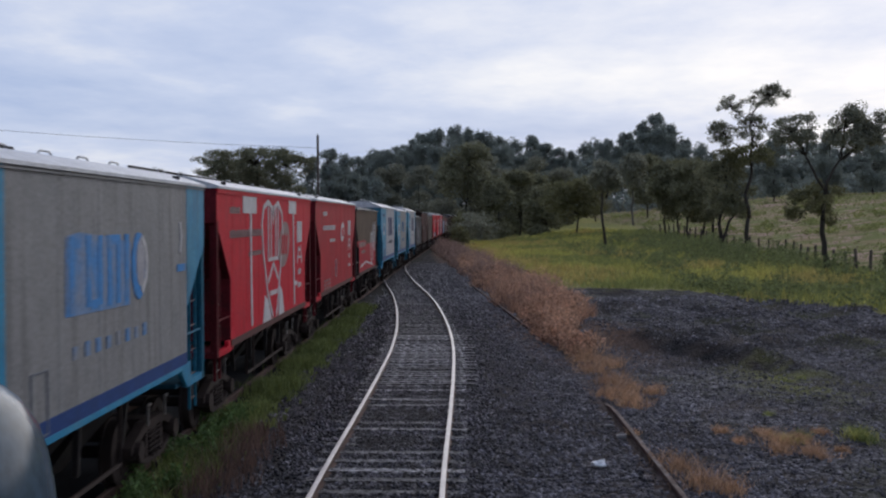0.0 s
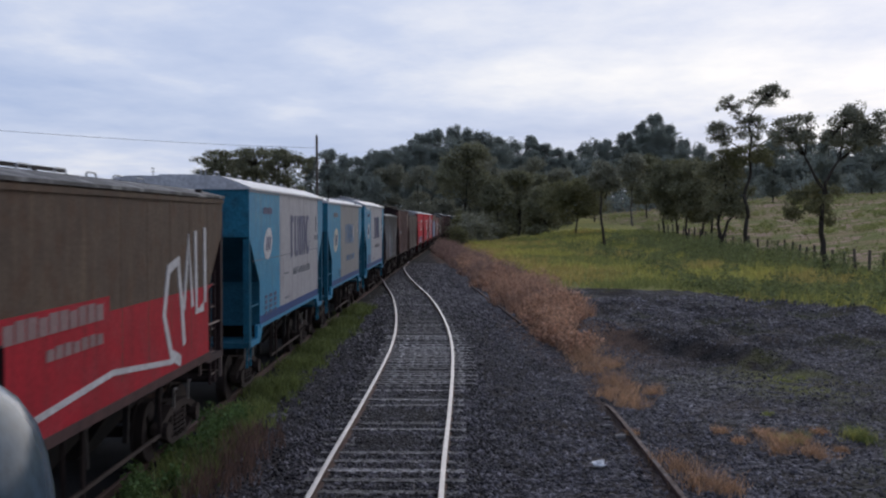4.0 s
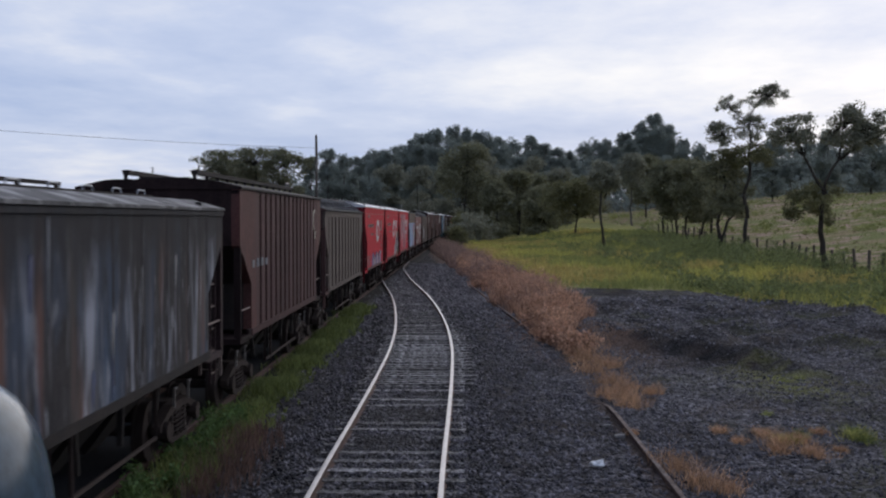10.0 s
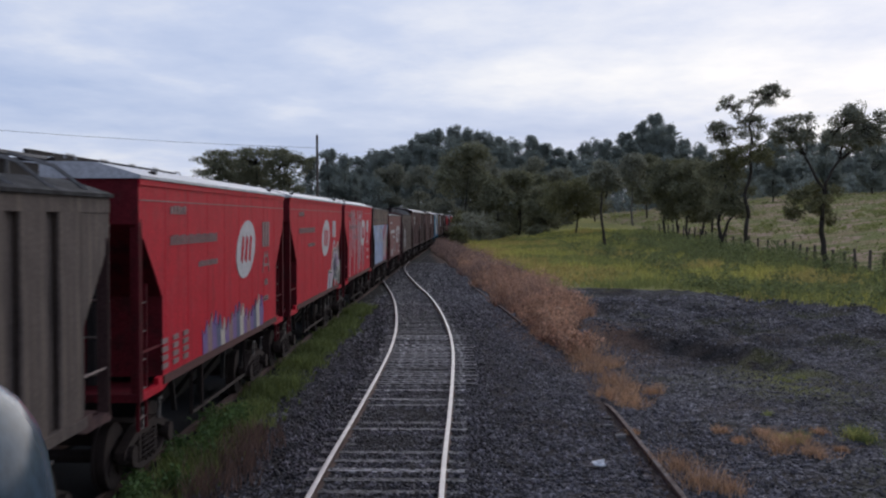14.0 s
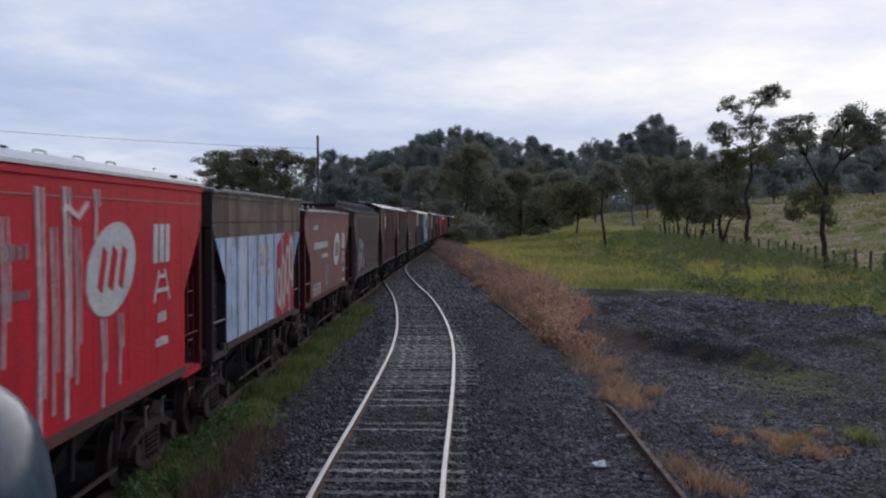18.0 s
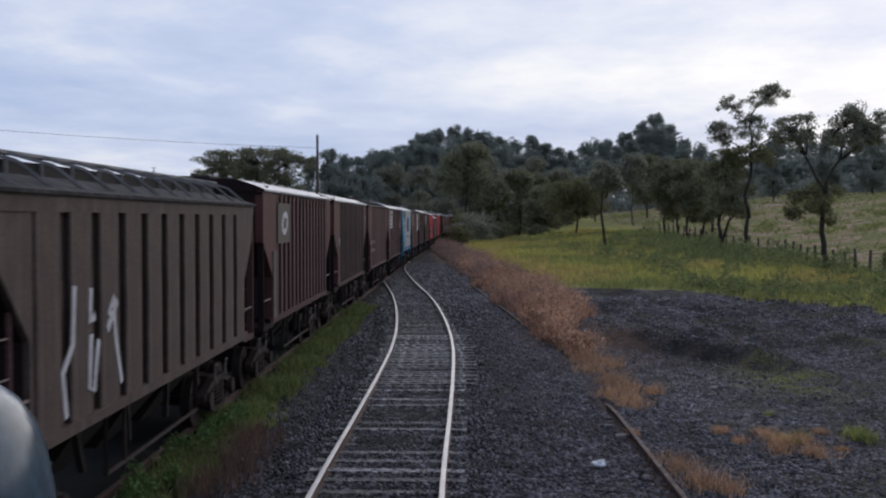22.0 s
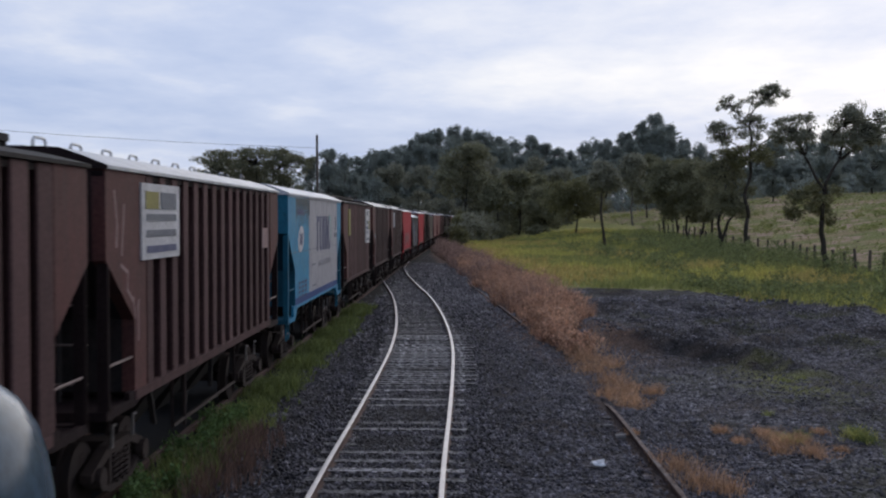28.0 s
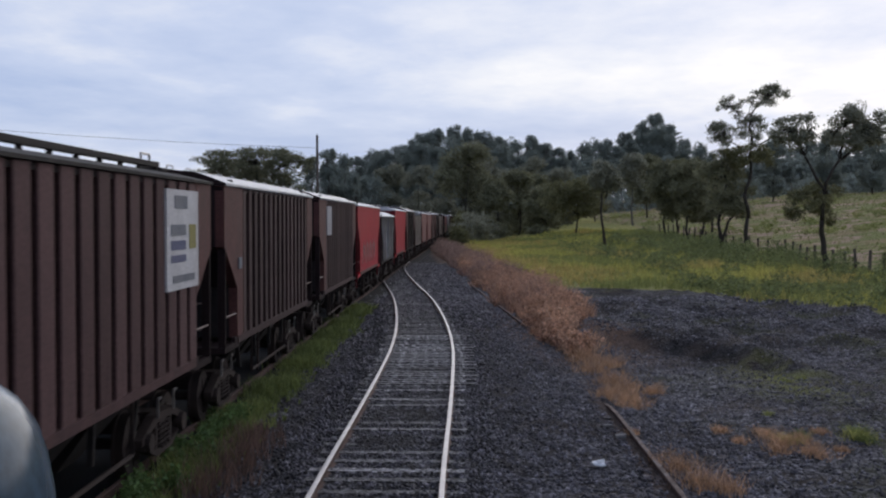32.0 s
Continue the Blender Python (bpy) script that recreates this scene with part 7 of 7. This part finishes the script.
def build_grass():
    rng = np.random.default_rng(31)
    # meadow, thick at its near edge and thinning with distance
    n = 25000
    x, y = rng.uniform(1.0, 34, n * 3), 36 + 150 * rng.uniform(0, 1, n * 3) ** 1.7
    ok = (y > yard_edge(x) + rng.normal(size=n * 3) * 1.0) & (x > brush_left(y) + 3.1 + rng.normal(size=n * 3) * 0.3) & (x < fence_x(y) + 1.5)
    x, y = x[ok][:n], y[ok][:n]
    patch = np.sin(x * 0.35 + 1) + np.sin(y * 0.17 + x * 0.1) + 0.6 * np.sin(y * 0.41) + rng.normal(size=len(x)) * 0.5
    near_fence = x > 14.5 + rng.normal(size=len(x)) * 3
    dark = (patch < -1.0) | (near_fence & (patch < 0.9))
    tuss = np.sin(x * 1.9 + 2 * np.sin(y * 0.6)) * np.sin(y * 1.1 + 1.5 * np.sin(x * 0.7))
    hgt = rng.uniform(0.18, 0.44, len(x)) * (1 + 0.35 * (patch > 1)) * (1 + 0.5 * tuss)
    wid = 0.014 + 0.00035 * y
    gold = ~dark & (np.sin(x * 0.5 + y * 0.06) + np.sin(y * 0.23 - x * 0.3) + rng.normal(size=len(x)) * 0.4 > 0.06 * (x - 8))
    for sel, m, nm in ((~dark & ~gold, "grass", "meadow_grass"), (gold, "grass_gold", "golden_meadow_grass"), (dark, "grass_dark", "dark_meadow_grass")):
        v = blades(rng, np.stack([x[sel], y[sel]], 1), hgt[sel], wid[sel], 0.5, 6)
        stuff(nm, {"grass": "tall yellow-green meadow grass", "grass_gold": "tall golden ripe meadow grass"}.get(m) or "darker green rank meadow grass", "grass", v, m)
    # low regrowth over the cane field
    x, y = rng.uniform(32, 110, 6000), rng.uniform(60, 280, 6000)
    v = blades(rng, np.stack([x, y], 1), rng.uniform(0.12, 0.35, 6000), 0.02 + 0.0005 * y, 0.8, 4)
    stuff("field_regrowth", "green regrowth among straw on the cut field", "crop", v, "grass_dark")
    bl = []
    for i in range(420):
        y = 66 + 200 * rng.uniform(0, 1) ** 1.3
        x = float(fence_x(y)) + 2.5 + 75 * rng.uniform(0, 1)
        if math.sin(x * 0.21 + y * 0.07) + math.sin(y * 0.11 - x * 0.05) < -0.3:
            continue
        r = rng.uniform(0.35, 0.9)
        bl.append(((x, y, gz(x, y) + r * 0.3), (r * 1.6, r * 1.3, r * 0.5)))
    stuff("field_scrub", "low olive scrub scattered over the cut field", "bushes", leaf_cloud(rng, bl, 4200, 9, 0.12), "grass_dark")
    x, y = rng.uniform(32, 110, 1500), rng.uniform(60, 280, 1500)
    v = blades(rng, np.stack([x, y], 1), rng.uniform(0.12, 0.3, 1500), 0.03 + 0.0006 * y, 1.4, 4)
    stuff("field_straw", "pale cane straw on the cut field", "straw", v, "straw")
    # bushes among the meadow grass
    bl = []
    for i in range(300):
        y = rng.uniform(40, 150)
        x = rng.uniform(13, 27) if i % 2 == 0 else rng.uniform(20, 31)
        if y < yard_edge(x) + 3 or x > fence_x(y) + 0.5:
            continue
        r = rng.uniform(0.3, 0.85) * (1.35 if x > 24 else 1.0)
        bl.append(((x, y, gz(x, y) + r * 0.6), (r * 1.2, r * 1.2, r)))
    for i in range(90):
        x = rng.uniform(12.5, 22)
        y = float(yard_edge(x)) + rng.uniform(0.8, 11)
        r = rng.uniform(0.25, 0.6)
        bl.append(((x, y, gz(x, y) + r * 0.5), (r * 1.3, r * 1.3, r)))
    stuff("meadow_scrub", "low green scrub in the meadow", "bushes", leaf_cloud(rng, bl, 8000, 9, 0.08), "scrub")
    # dry brush strip between the track and the meadow
    n = 3600
    y = 29.5 + 120 * rng.uniform(0, 1, n) ** 1.5
    w = 0.2 + 1.3 * sstep(29, 46, y)
    c = brush_left(y) + 0.35 + w + 0.2 * np.sin(y * 0.5)
    off = np.clip(rng.normal(size=n) * 0.6, -1.1, 1.1)
    x = c + off * w
    hgt = (0.45 + 0.75 * sstep(28, 42, y)) * np.exp(-0.5 * off**2) * rng.uniform(0.7, 1.2, n) * (0.72 + 0.28 * np.sin(y * 1.9) * np.sin(y * 0.83 + x) + 0.2 * np.sin(y * 0.31))
    far = y > 62
    dull = ~far & (np.sin(y * 0.8 + x * 1.3) + rng.normal(size=n) * 0.8 > 0.5)
    for sel, m, nm, lb in ((~far & ~dull, "dry", "dry_brush", "withered russet brush along the track"), (dull, "dry_far", "dull_dry_brush", "withered grey-brown stalks among the russet brush"), (far, "dry_far", "far_dry_brush", "withered brown brush along the distant track")):
        v = blades(rng, np.stack([x[sel], y[sel]], 1), hgt[sel], 0.010 + 0.0004 * y[sel], 0.85, 13)
        stuff(nm, lb, "dry brush", v, m)
    bl = []
    for i in range(260):
        y = 29 + 62 * rng.uniform(0, 1) ** 1.5
        w = 0.2 + 1.3 * float(sstep(29, 46, y))
        x = float(brush_left(y)) + 0.35 + w + 0.2 * math.sin(y * 0.5) + np.clip(rng.normal() * 0.5, -0.9, 0.9) * w
        r = rng.uniform(0.25, 0.5) * (0.7 + 0.5 * float(sstep(30, 40, y)))
        bl.append(((x, y, gz(x, y) + r * rng.uniform(0.4, 1.3)), (r, r, r * 0.9)))
    stuff("brush_heads", "feathery withered heads of the russet brush", "dry brush", leaf_cloud(rng, bl, 3600, 10, 0.055), "dry")
    # green strip between the tracks
    n = 5200
    y = 9 + 36 * rng.uniform(0, 1, n) ** 1.1
    x = -3.92 + rng.normal(size=n) * 0.25
    gap = np.sin(y * 0.9) + np.sin(y * 0.37 + 2) > -1.1 - 1.2 * rng.uniform(0, 1, n)
    x, y = x[gap], y[gap]
    v = blades(rng, np.stack([x, y], 1), rng.uniform(0.1, 0.36, len(x)) * (0.8 + 0.25 * np.sin(y * 1.7)), 0.012 + 0.0004 * y, 0.8, 6)
    stuff("track_grass", "green grass growing between the two tracks", "grass", v, "weed")
    bl = []
    for i in range(46):
        y = rng.uniform(11, 20)
        x = -4.1 + rng.normal() * 0.2
        bl.append(((x, y, -0.1 + rng.uniform(0, 0.12)), (0.16, 0.2, 0.12)))
    stuff("leafy_weeds", "broad-leaved green weeds beside the train track", "weeds", leaf_cloud(rng, bl, 700, 8, 0.04), "leafy")
    n = 260
    y = rng.uniform(14, 18.5, n)
    x = -3.35 + rng.normal(size=n) * 0.22
    stuff("withered_weeds", "withered brown weeds on the ballast edge", "weeds", blades(rng, np.stack([x, y], 1), rng.uniform(0.15, 0.45, n), 0.012, 0.6, 6), "withered")
    # tufts on the yard, one thing each
    tufts = ((3.25, 22.6, "dry", 0.34), (3.6, 22.2, "dry", 0.3), (6.85, 18.3, "weed", 0.24), (3.4, 28.2, "dry", 0.48), (3.7, 30.8, "dry", 0.55), (3.35, 26.2, "dry", 0.42), (3.55, 24.4, "dry", 0.5), (3.7, 23.4, "dry", 0.34), (3.5, 21.4, "dry", 0.34), (4.2, 23, "dry", 0.28), (3.35, 16.1, "dry", 0.34), (3.45, 15.0, "dry", 0.36), (3.75, 14.7, "dry", 0.26), (3.1, 18.6, "dry", 0.14),
             (5.35, 17.8, "dry", 0.3), (5.15, 17.2, "dry", 0.2), (5.65, 17.0, "dry", 0.24), (5.75, 18.1, "dry", 0.22), (5.3, 18.6, "dry", 0.2), (5.5, 18.0, "grass", 0.2), (6.8, 18.4, "grass", 0.26), (6.95, 18.8, "weed", 0.2), (5.9, 18.5, "weed", 0.16), (6.2, 17.4, "dry", 0.12), (4.75, 17.9, "dry", 0.14), (6.3, 18.8, "dry", 0.16), (6.9, 17.0, "weed", 0.16), (7.3, 16.6, "weed", 0.14), (7.4, 24.5, "grass_dark", 0.12), (7.9, 25.0, "grass_dark", 0.12), (5.9, 20.5, "grass_dark", 0.1), (4.6, 18.8, "dry", 0.16), (3.9, 27.2, "dry", 0.4))
    for i, (tx, ty, m, h) in enumerate(tufts):
        k = 46
        p = np.stack([tx - 0.12 + rng.normal(size=k) * h * 0.42, ty + rng.normal(size=k) * h * 0.7], 1)
        me = cloud_mesh("grass_tuft", *blades(rng, p, h * rng.uniform(0.3, 1.1, k), 0.008, 1.5, 7), M["dry_orange" if m == "dry" else m])
        tagged(new("grass_tuft", me), "withered russet grass tuft on the gravel" if m == "dry" else "small green grass tuft on the gravel", "grass tuft", "tufts on the yard")


def build_stones():
    """Loose ballast: small angular stones, thick where the camera stands."""
    rng = np.random.default_rng(77)
    n = 105000
    y = 9 + 43 * rng.uniform(0, 1, n) ** 1.7
    x = rng.uniform(-4.6, 13.5, n) * np.minimum(1.2, 0.42 + y * 0.025)
    x[:14000] = -1.0 + rng.uniform(-1.6, 1.6, 14000)
    y[:14000] = 9 + 20 * rng.uniform(0, 1, 14000) ** 1.4
    x = np.concatenate([x, np.interp(yy := 46 + 44 * rng.uniform(0, 1, 14000), [46, 90], [0.0, -3.6]) + rng.uniform(-2.6, 2.8, 14000)])
    y = np.concatenate([y, yy])
    n = len(x)
    bed = np.array([near_x(v) for v in np.linspace(0, 92, 185)])
    c = np.interp(y, np.linspace(0, 92, 185), bed)
    on = np.abs(x - c) < 1.55
    z = np.where(on, -0.135, np.maximum(np.where(np.abs(x - c) < 2.0, -0.135 - (np.abs(x - c) - 1.55) * 0.33, -9), ground_z(x, y) + 0.004))
    clear = (np.abs(np.abs(x - c) - 0.835) > 0.06) & (np.abs(x - 2.86) > 0.07)
    clear &= (x < 4.4) | (rng.uniform(0, 1, n) < 0.45)
    # the sleepers' tops lie mostly bare
    tie = (np.abs(x - c) < 1.12) & (np.abs((y - 7.0 + 0.31) % 0.62 - 0.31) < 0.10)
    clear &= ~tie | (rng.uniform(0, 1, n) < 0.3)
    x, y, z = x[clear], y[clear], z[clear]
    n = len(x)
    base = np.array([(1, 0, 0), (-1, 0, 0), (0, 1, 0), (0, -1, 0), (0, 0, 0.8), (0, 0, -0.8)], dtype=float)
    s = (rng.uniform(0.014, 0.042, n) * np.clip(y / 26, 1.0, 2.0))[:, None, None] * rng.uniform(0.6, 1.4, (n, 6, 1))
    v = base[None] * s + rng.normal(size=(n, 6, 3)) * 0.008
    a = rng.uniform(0, math.tau, n)
    vx = v[..., 0] * np.cos(a)[:, None] - v[..., 1] * np.sin(a)[:, None]
    vy = v[..., 0] * np.sin(a)[:, None] + v[..., 1] * np.cos(a)[:, None]
    v = np.stack([vx + x[:, None], vy + y[:, None], v[..., 2] + z[:, None]], -1).reshape(-1, 3)
    tri = np.array([(0, 2, 4), (2, 1, 4), (1, 3, 4), (3, 0, 4), (2, 0, 5), (1, 2, 5), (3, 1, 5), (0, 3, 5)])
    v = v.reshape(n, 6, 3)
    track = x < 1.2 + 0.5 * np.sin(y * 0.7) + rng.normal(size=n) * 0.5
    for sel, m, nm, lb in ((track, "stone_dark", "loose_ballast", "loose dark ballast stones along the tracks"), (~track, "stone", "yard_gravel", "loose grey stones scattered over the yard")):
        k = int(sel.sum())
        f = (np.arange(k)[:, None, None] * 6 + tri[None]).reshape(-1, 3)
        stuff(nm, lb, "gravel", (v[sel].reshape(-1, 3), f), m)


# ---- fence, pole, small things ----


def build_fence():
    root = tagged(new("field_fence"), "weathered wooden post-and-wire fence along the field", "fence")
    rng = np.random.default_rng(8)
    meshes = []
    for k in range(4):
        bm = bmesh.new()
        h = 1.35 + 0.1 * k
        bm_tube(bm, [(0, 0, -0.4), (0.01 * k, 0.01, 0.5), (0.02, 0.02 * k, h)], 0.115, 7, 0.095)
        meshes.append(mesh_of(bm, "post", M["post"]))
    ys = np.arange(50, 175, 3.6)
    for i, y in enumerate(ys):
        x = float(fence_x(y))
        o = part("post", meshes[i % 4], None, root)
        o.matrix_basis = pose(x, y, gz(x, y), rng.uniform(-4, 4), rng.uniform(-4, 4), rng.uniform(0, 360))
    for h in (0.35, 0.7, 1.05, 1.3):
        bm = bmesh.new()
        bm_tube(bm, [(float(fence_x(y)), y, gz(float(fence_x(y)), y) + h) for y in ys], 0.006, 4)
        part("wire", bm, M["wire"], root)


def build_poles():
    def utility_pole(x, y, top):
        root = tagged(new("utility_pole"), "slim dark wooden utility pole with a top insulator", "utility pole", "utility poles")
        z = gz(x, y)
        bm = bmesh.new()
        bm_tube(bm, [(0, 0, -0.5), (0.02, 0, (top - z) * 0.5), (0, 0, top - z)], 0.16, 9, 0.11)
        part("shaft", bm, M["post"], root, smooth=True)
        bm = bmesh.new()
        bm_tube(bm, [(0, 0, top - z), (0, 0, top - z + 0.14)], 0.05, 7, 0.03)
        part("insulator", bm, M["concrete"], root)
        root.location = (x, y, z)
    utility_pole(-12.7, 100, 11.05)
    utility_pole(-45, 55, 11.05)
    root = tagged(new("power_line"), "thin sagging power line between two poles", "cable")
    bm = bmesh.new()
    pts = [(-12.7 - 32.3 * s, 100 - 45 * s, 9.93 - 0.45 * 4 * s * (1 - s)) for s in np.linspace(0, 1, 25)]
    bm_tube(bm, pts, 0.018, 4)
    part("wire", bm, M["wire"], root)
    mast = tagged(new("antenna_mast"), "distant slender steel mast with short arms", "mast")
    x, y = -0.276 * 250, 250.0
    z = gz(x, y)
    bm = bmesh.new()
    bm_tube(bm, [(0, 0, 0), (0, 0, 15.3 - z)], 0.16, 5, 0.08)
    part("shaft", bm, M["concrete"], mast)
    for s in (14.2, 15.0):
        bm = bmesh.new()
        bm_box(bm, -0.5, 0.5, -0.06, 0.06, s - z, s - z + 0.12)
        part("arm", bm, M["concrete"], mast)
    mast.location = (x, y, z)


def build_small():
    rng = np.random.default_rng(3)
    bm = bmesh.new()
    bmesh.ops.create_icosphere(bm, subdivisions=2, radius=1.0)
    for v in bm.verts:
        k = 0.75 + 0.5 * noise.noise(v.co * 1.7)
        v.co = Vector((v.co.x * 0.15 * k, v.co.y * 0.14 * k, max(-0.02, v.co.z * 0.085 * k + 0.02 * noise.noise(v.co * 3))))
    ob = part("plastic_bag", bm, M["litter"])
    tagged(ob, "crumpled white plastic bag lying on the gravel", "litter")
    ob.location = (2.08, 16.1, gz(2.08, 16.1) + 0.05)
    for x, y, s in ((2.72, 18.3, 0.09), (2.66, 19.2, 0.07), (2.74, 20.0, 0.06), (0.5, 27, 0.05), (3.0, 31, 0.06), (1.2, 38, 0.08), (-3.15, 16.9, 0.05)):
        bm = bmesh.new()
        bm_box(bm, -s, s, -s * 0.6, s * 0.6, -0.02, s * 0.5)
        for v in bm.verts:
            v.co += Vector(rng.normal(size=3)) * s * 0.15
        ob = part("pale_stone", bm, M["concrete"])
        tagged(ob, "pale broken stone beside the old rail", "stone", "pale stones")
        ob.location = (x, y, gz(x, y) + 0.02)


def build_locomotive():
    """The corner of the standing locomotive's hood below the cab window."""
    root = tagged(new("locomotive"), "glossy dark blue rounded hood of the standing locomotive", "locomotive")
    bm = bmesh.new()
    prof = ((1.0, 0.56), (2.6, 0.56), (2.84, 0.548), (2.93, 0.532), (3.0, 0.51), (3.06, 0.47), (3.11, 0.41), (3.15, 0.32), (3.175, 0.2), (3.185, 0.08))
    rings = [[bm.verts.new((r * math.cos(a), r * math.sin(a), z)) for a in np.linspace(0, math.tau, 49)[:-1]] for z, r in prof]
    for p, q in zip(rings, rings[1:]):
        for k in range(48):
            bm.faces.new((p[k], p[(k + 1) % 48], q[(k + 1) % 48], q[k]))
    bm.faces.new(rings[-1])
    bm.faces.new(rings[0][::-1])
    part("hood", bm, M["loco"], root, smooth=True).location = (-1.505, 2.5, -0.03)
    bm = bmesh.new()
    bm_box(bm, -2.4, 0.35, -2.5, 3.35, 0.9, 1.0)
    part("running_board", bm, M["black"], root)
    for y in (-1.6, 2.4):
        bm = bmesh.new()
        for x in (-1.865, -0.195):
            bm_disc(bm, y, 0.5, 0.5, x - 0.06, x + 0.06, 20)
        bm_disc(bm, y, 0.5, 0.09, -1.9, -0.2, 10)
        part("wheelset", bm, M["rusty"], root)
    bm = bmesh.new()
    bm_box(bm, -1.75, -0.35, -2.3, 3.2, 0.45, 0.9)
    part("underframe", bm, M["black"], root)


build_train()
build_locomotive()
build_wood()
build_trees()
build_grass()
build_fence()
build_poles()
build_small()
build_stones()
build_tracks()
motions()
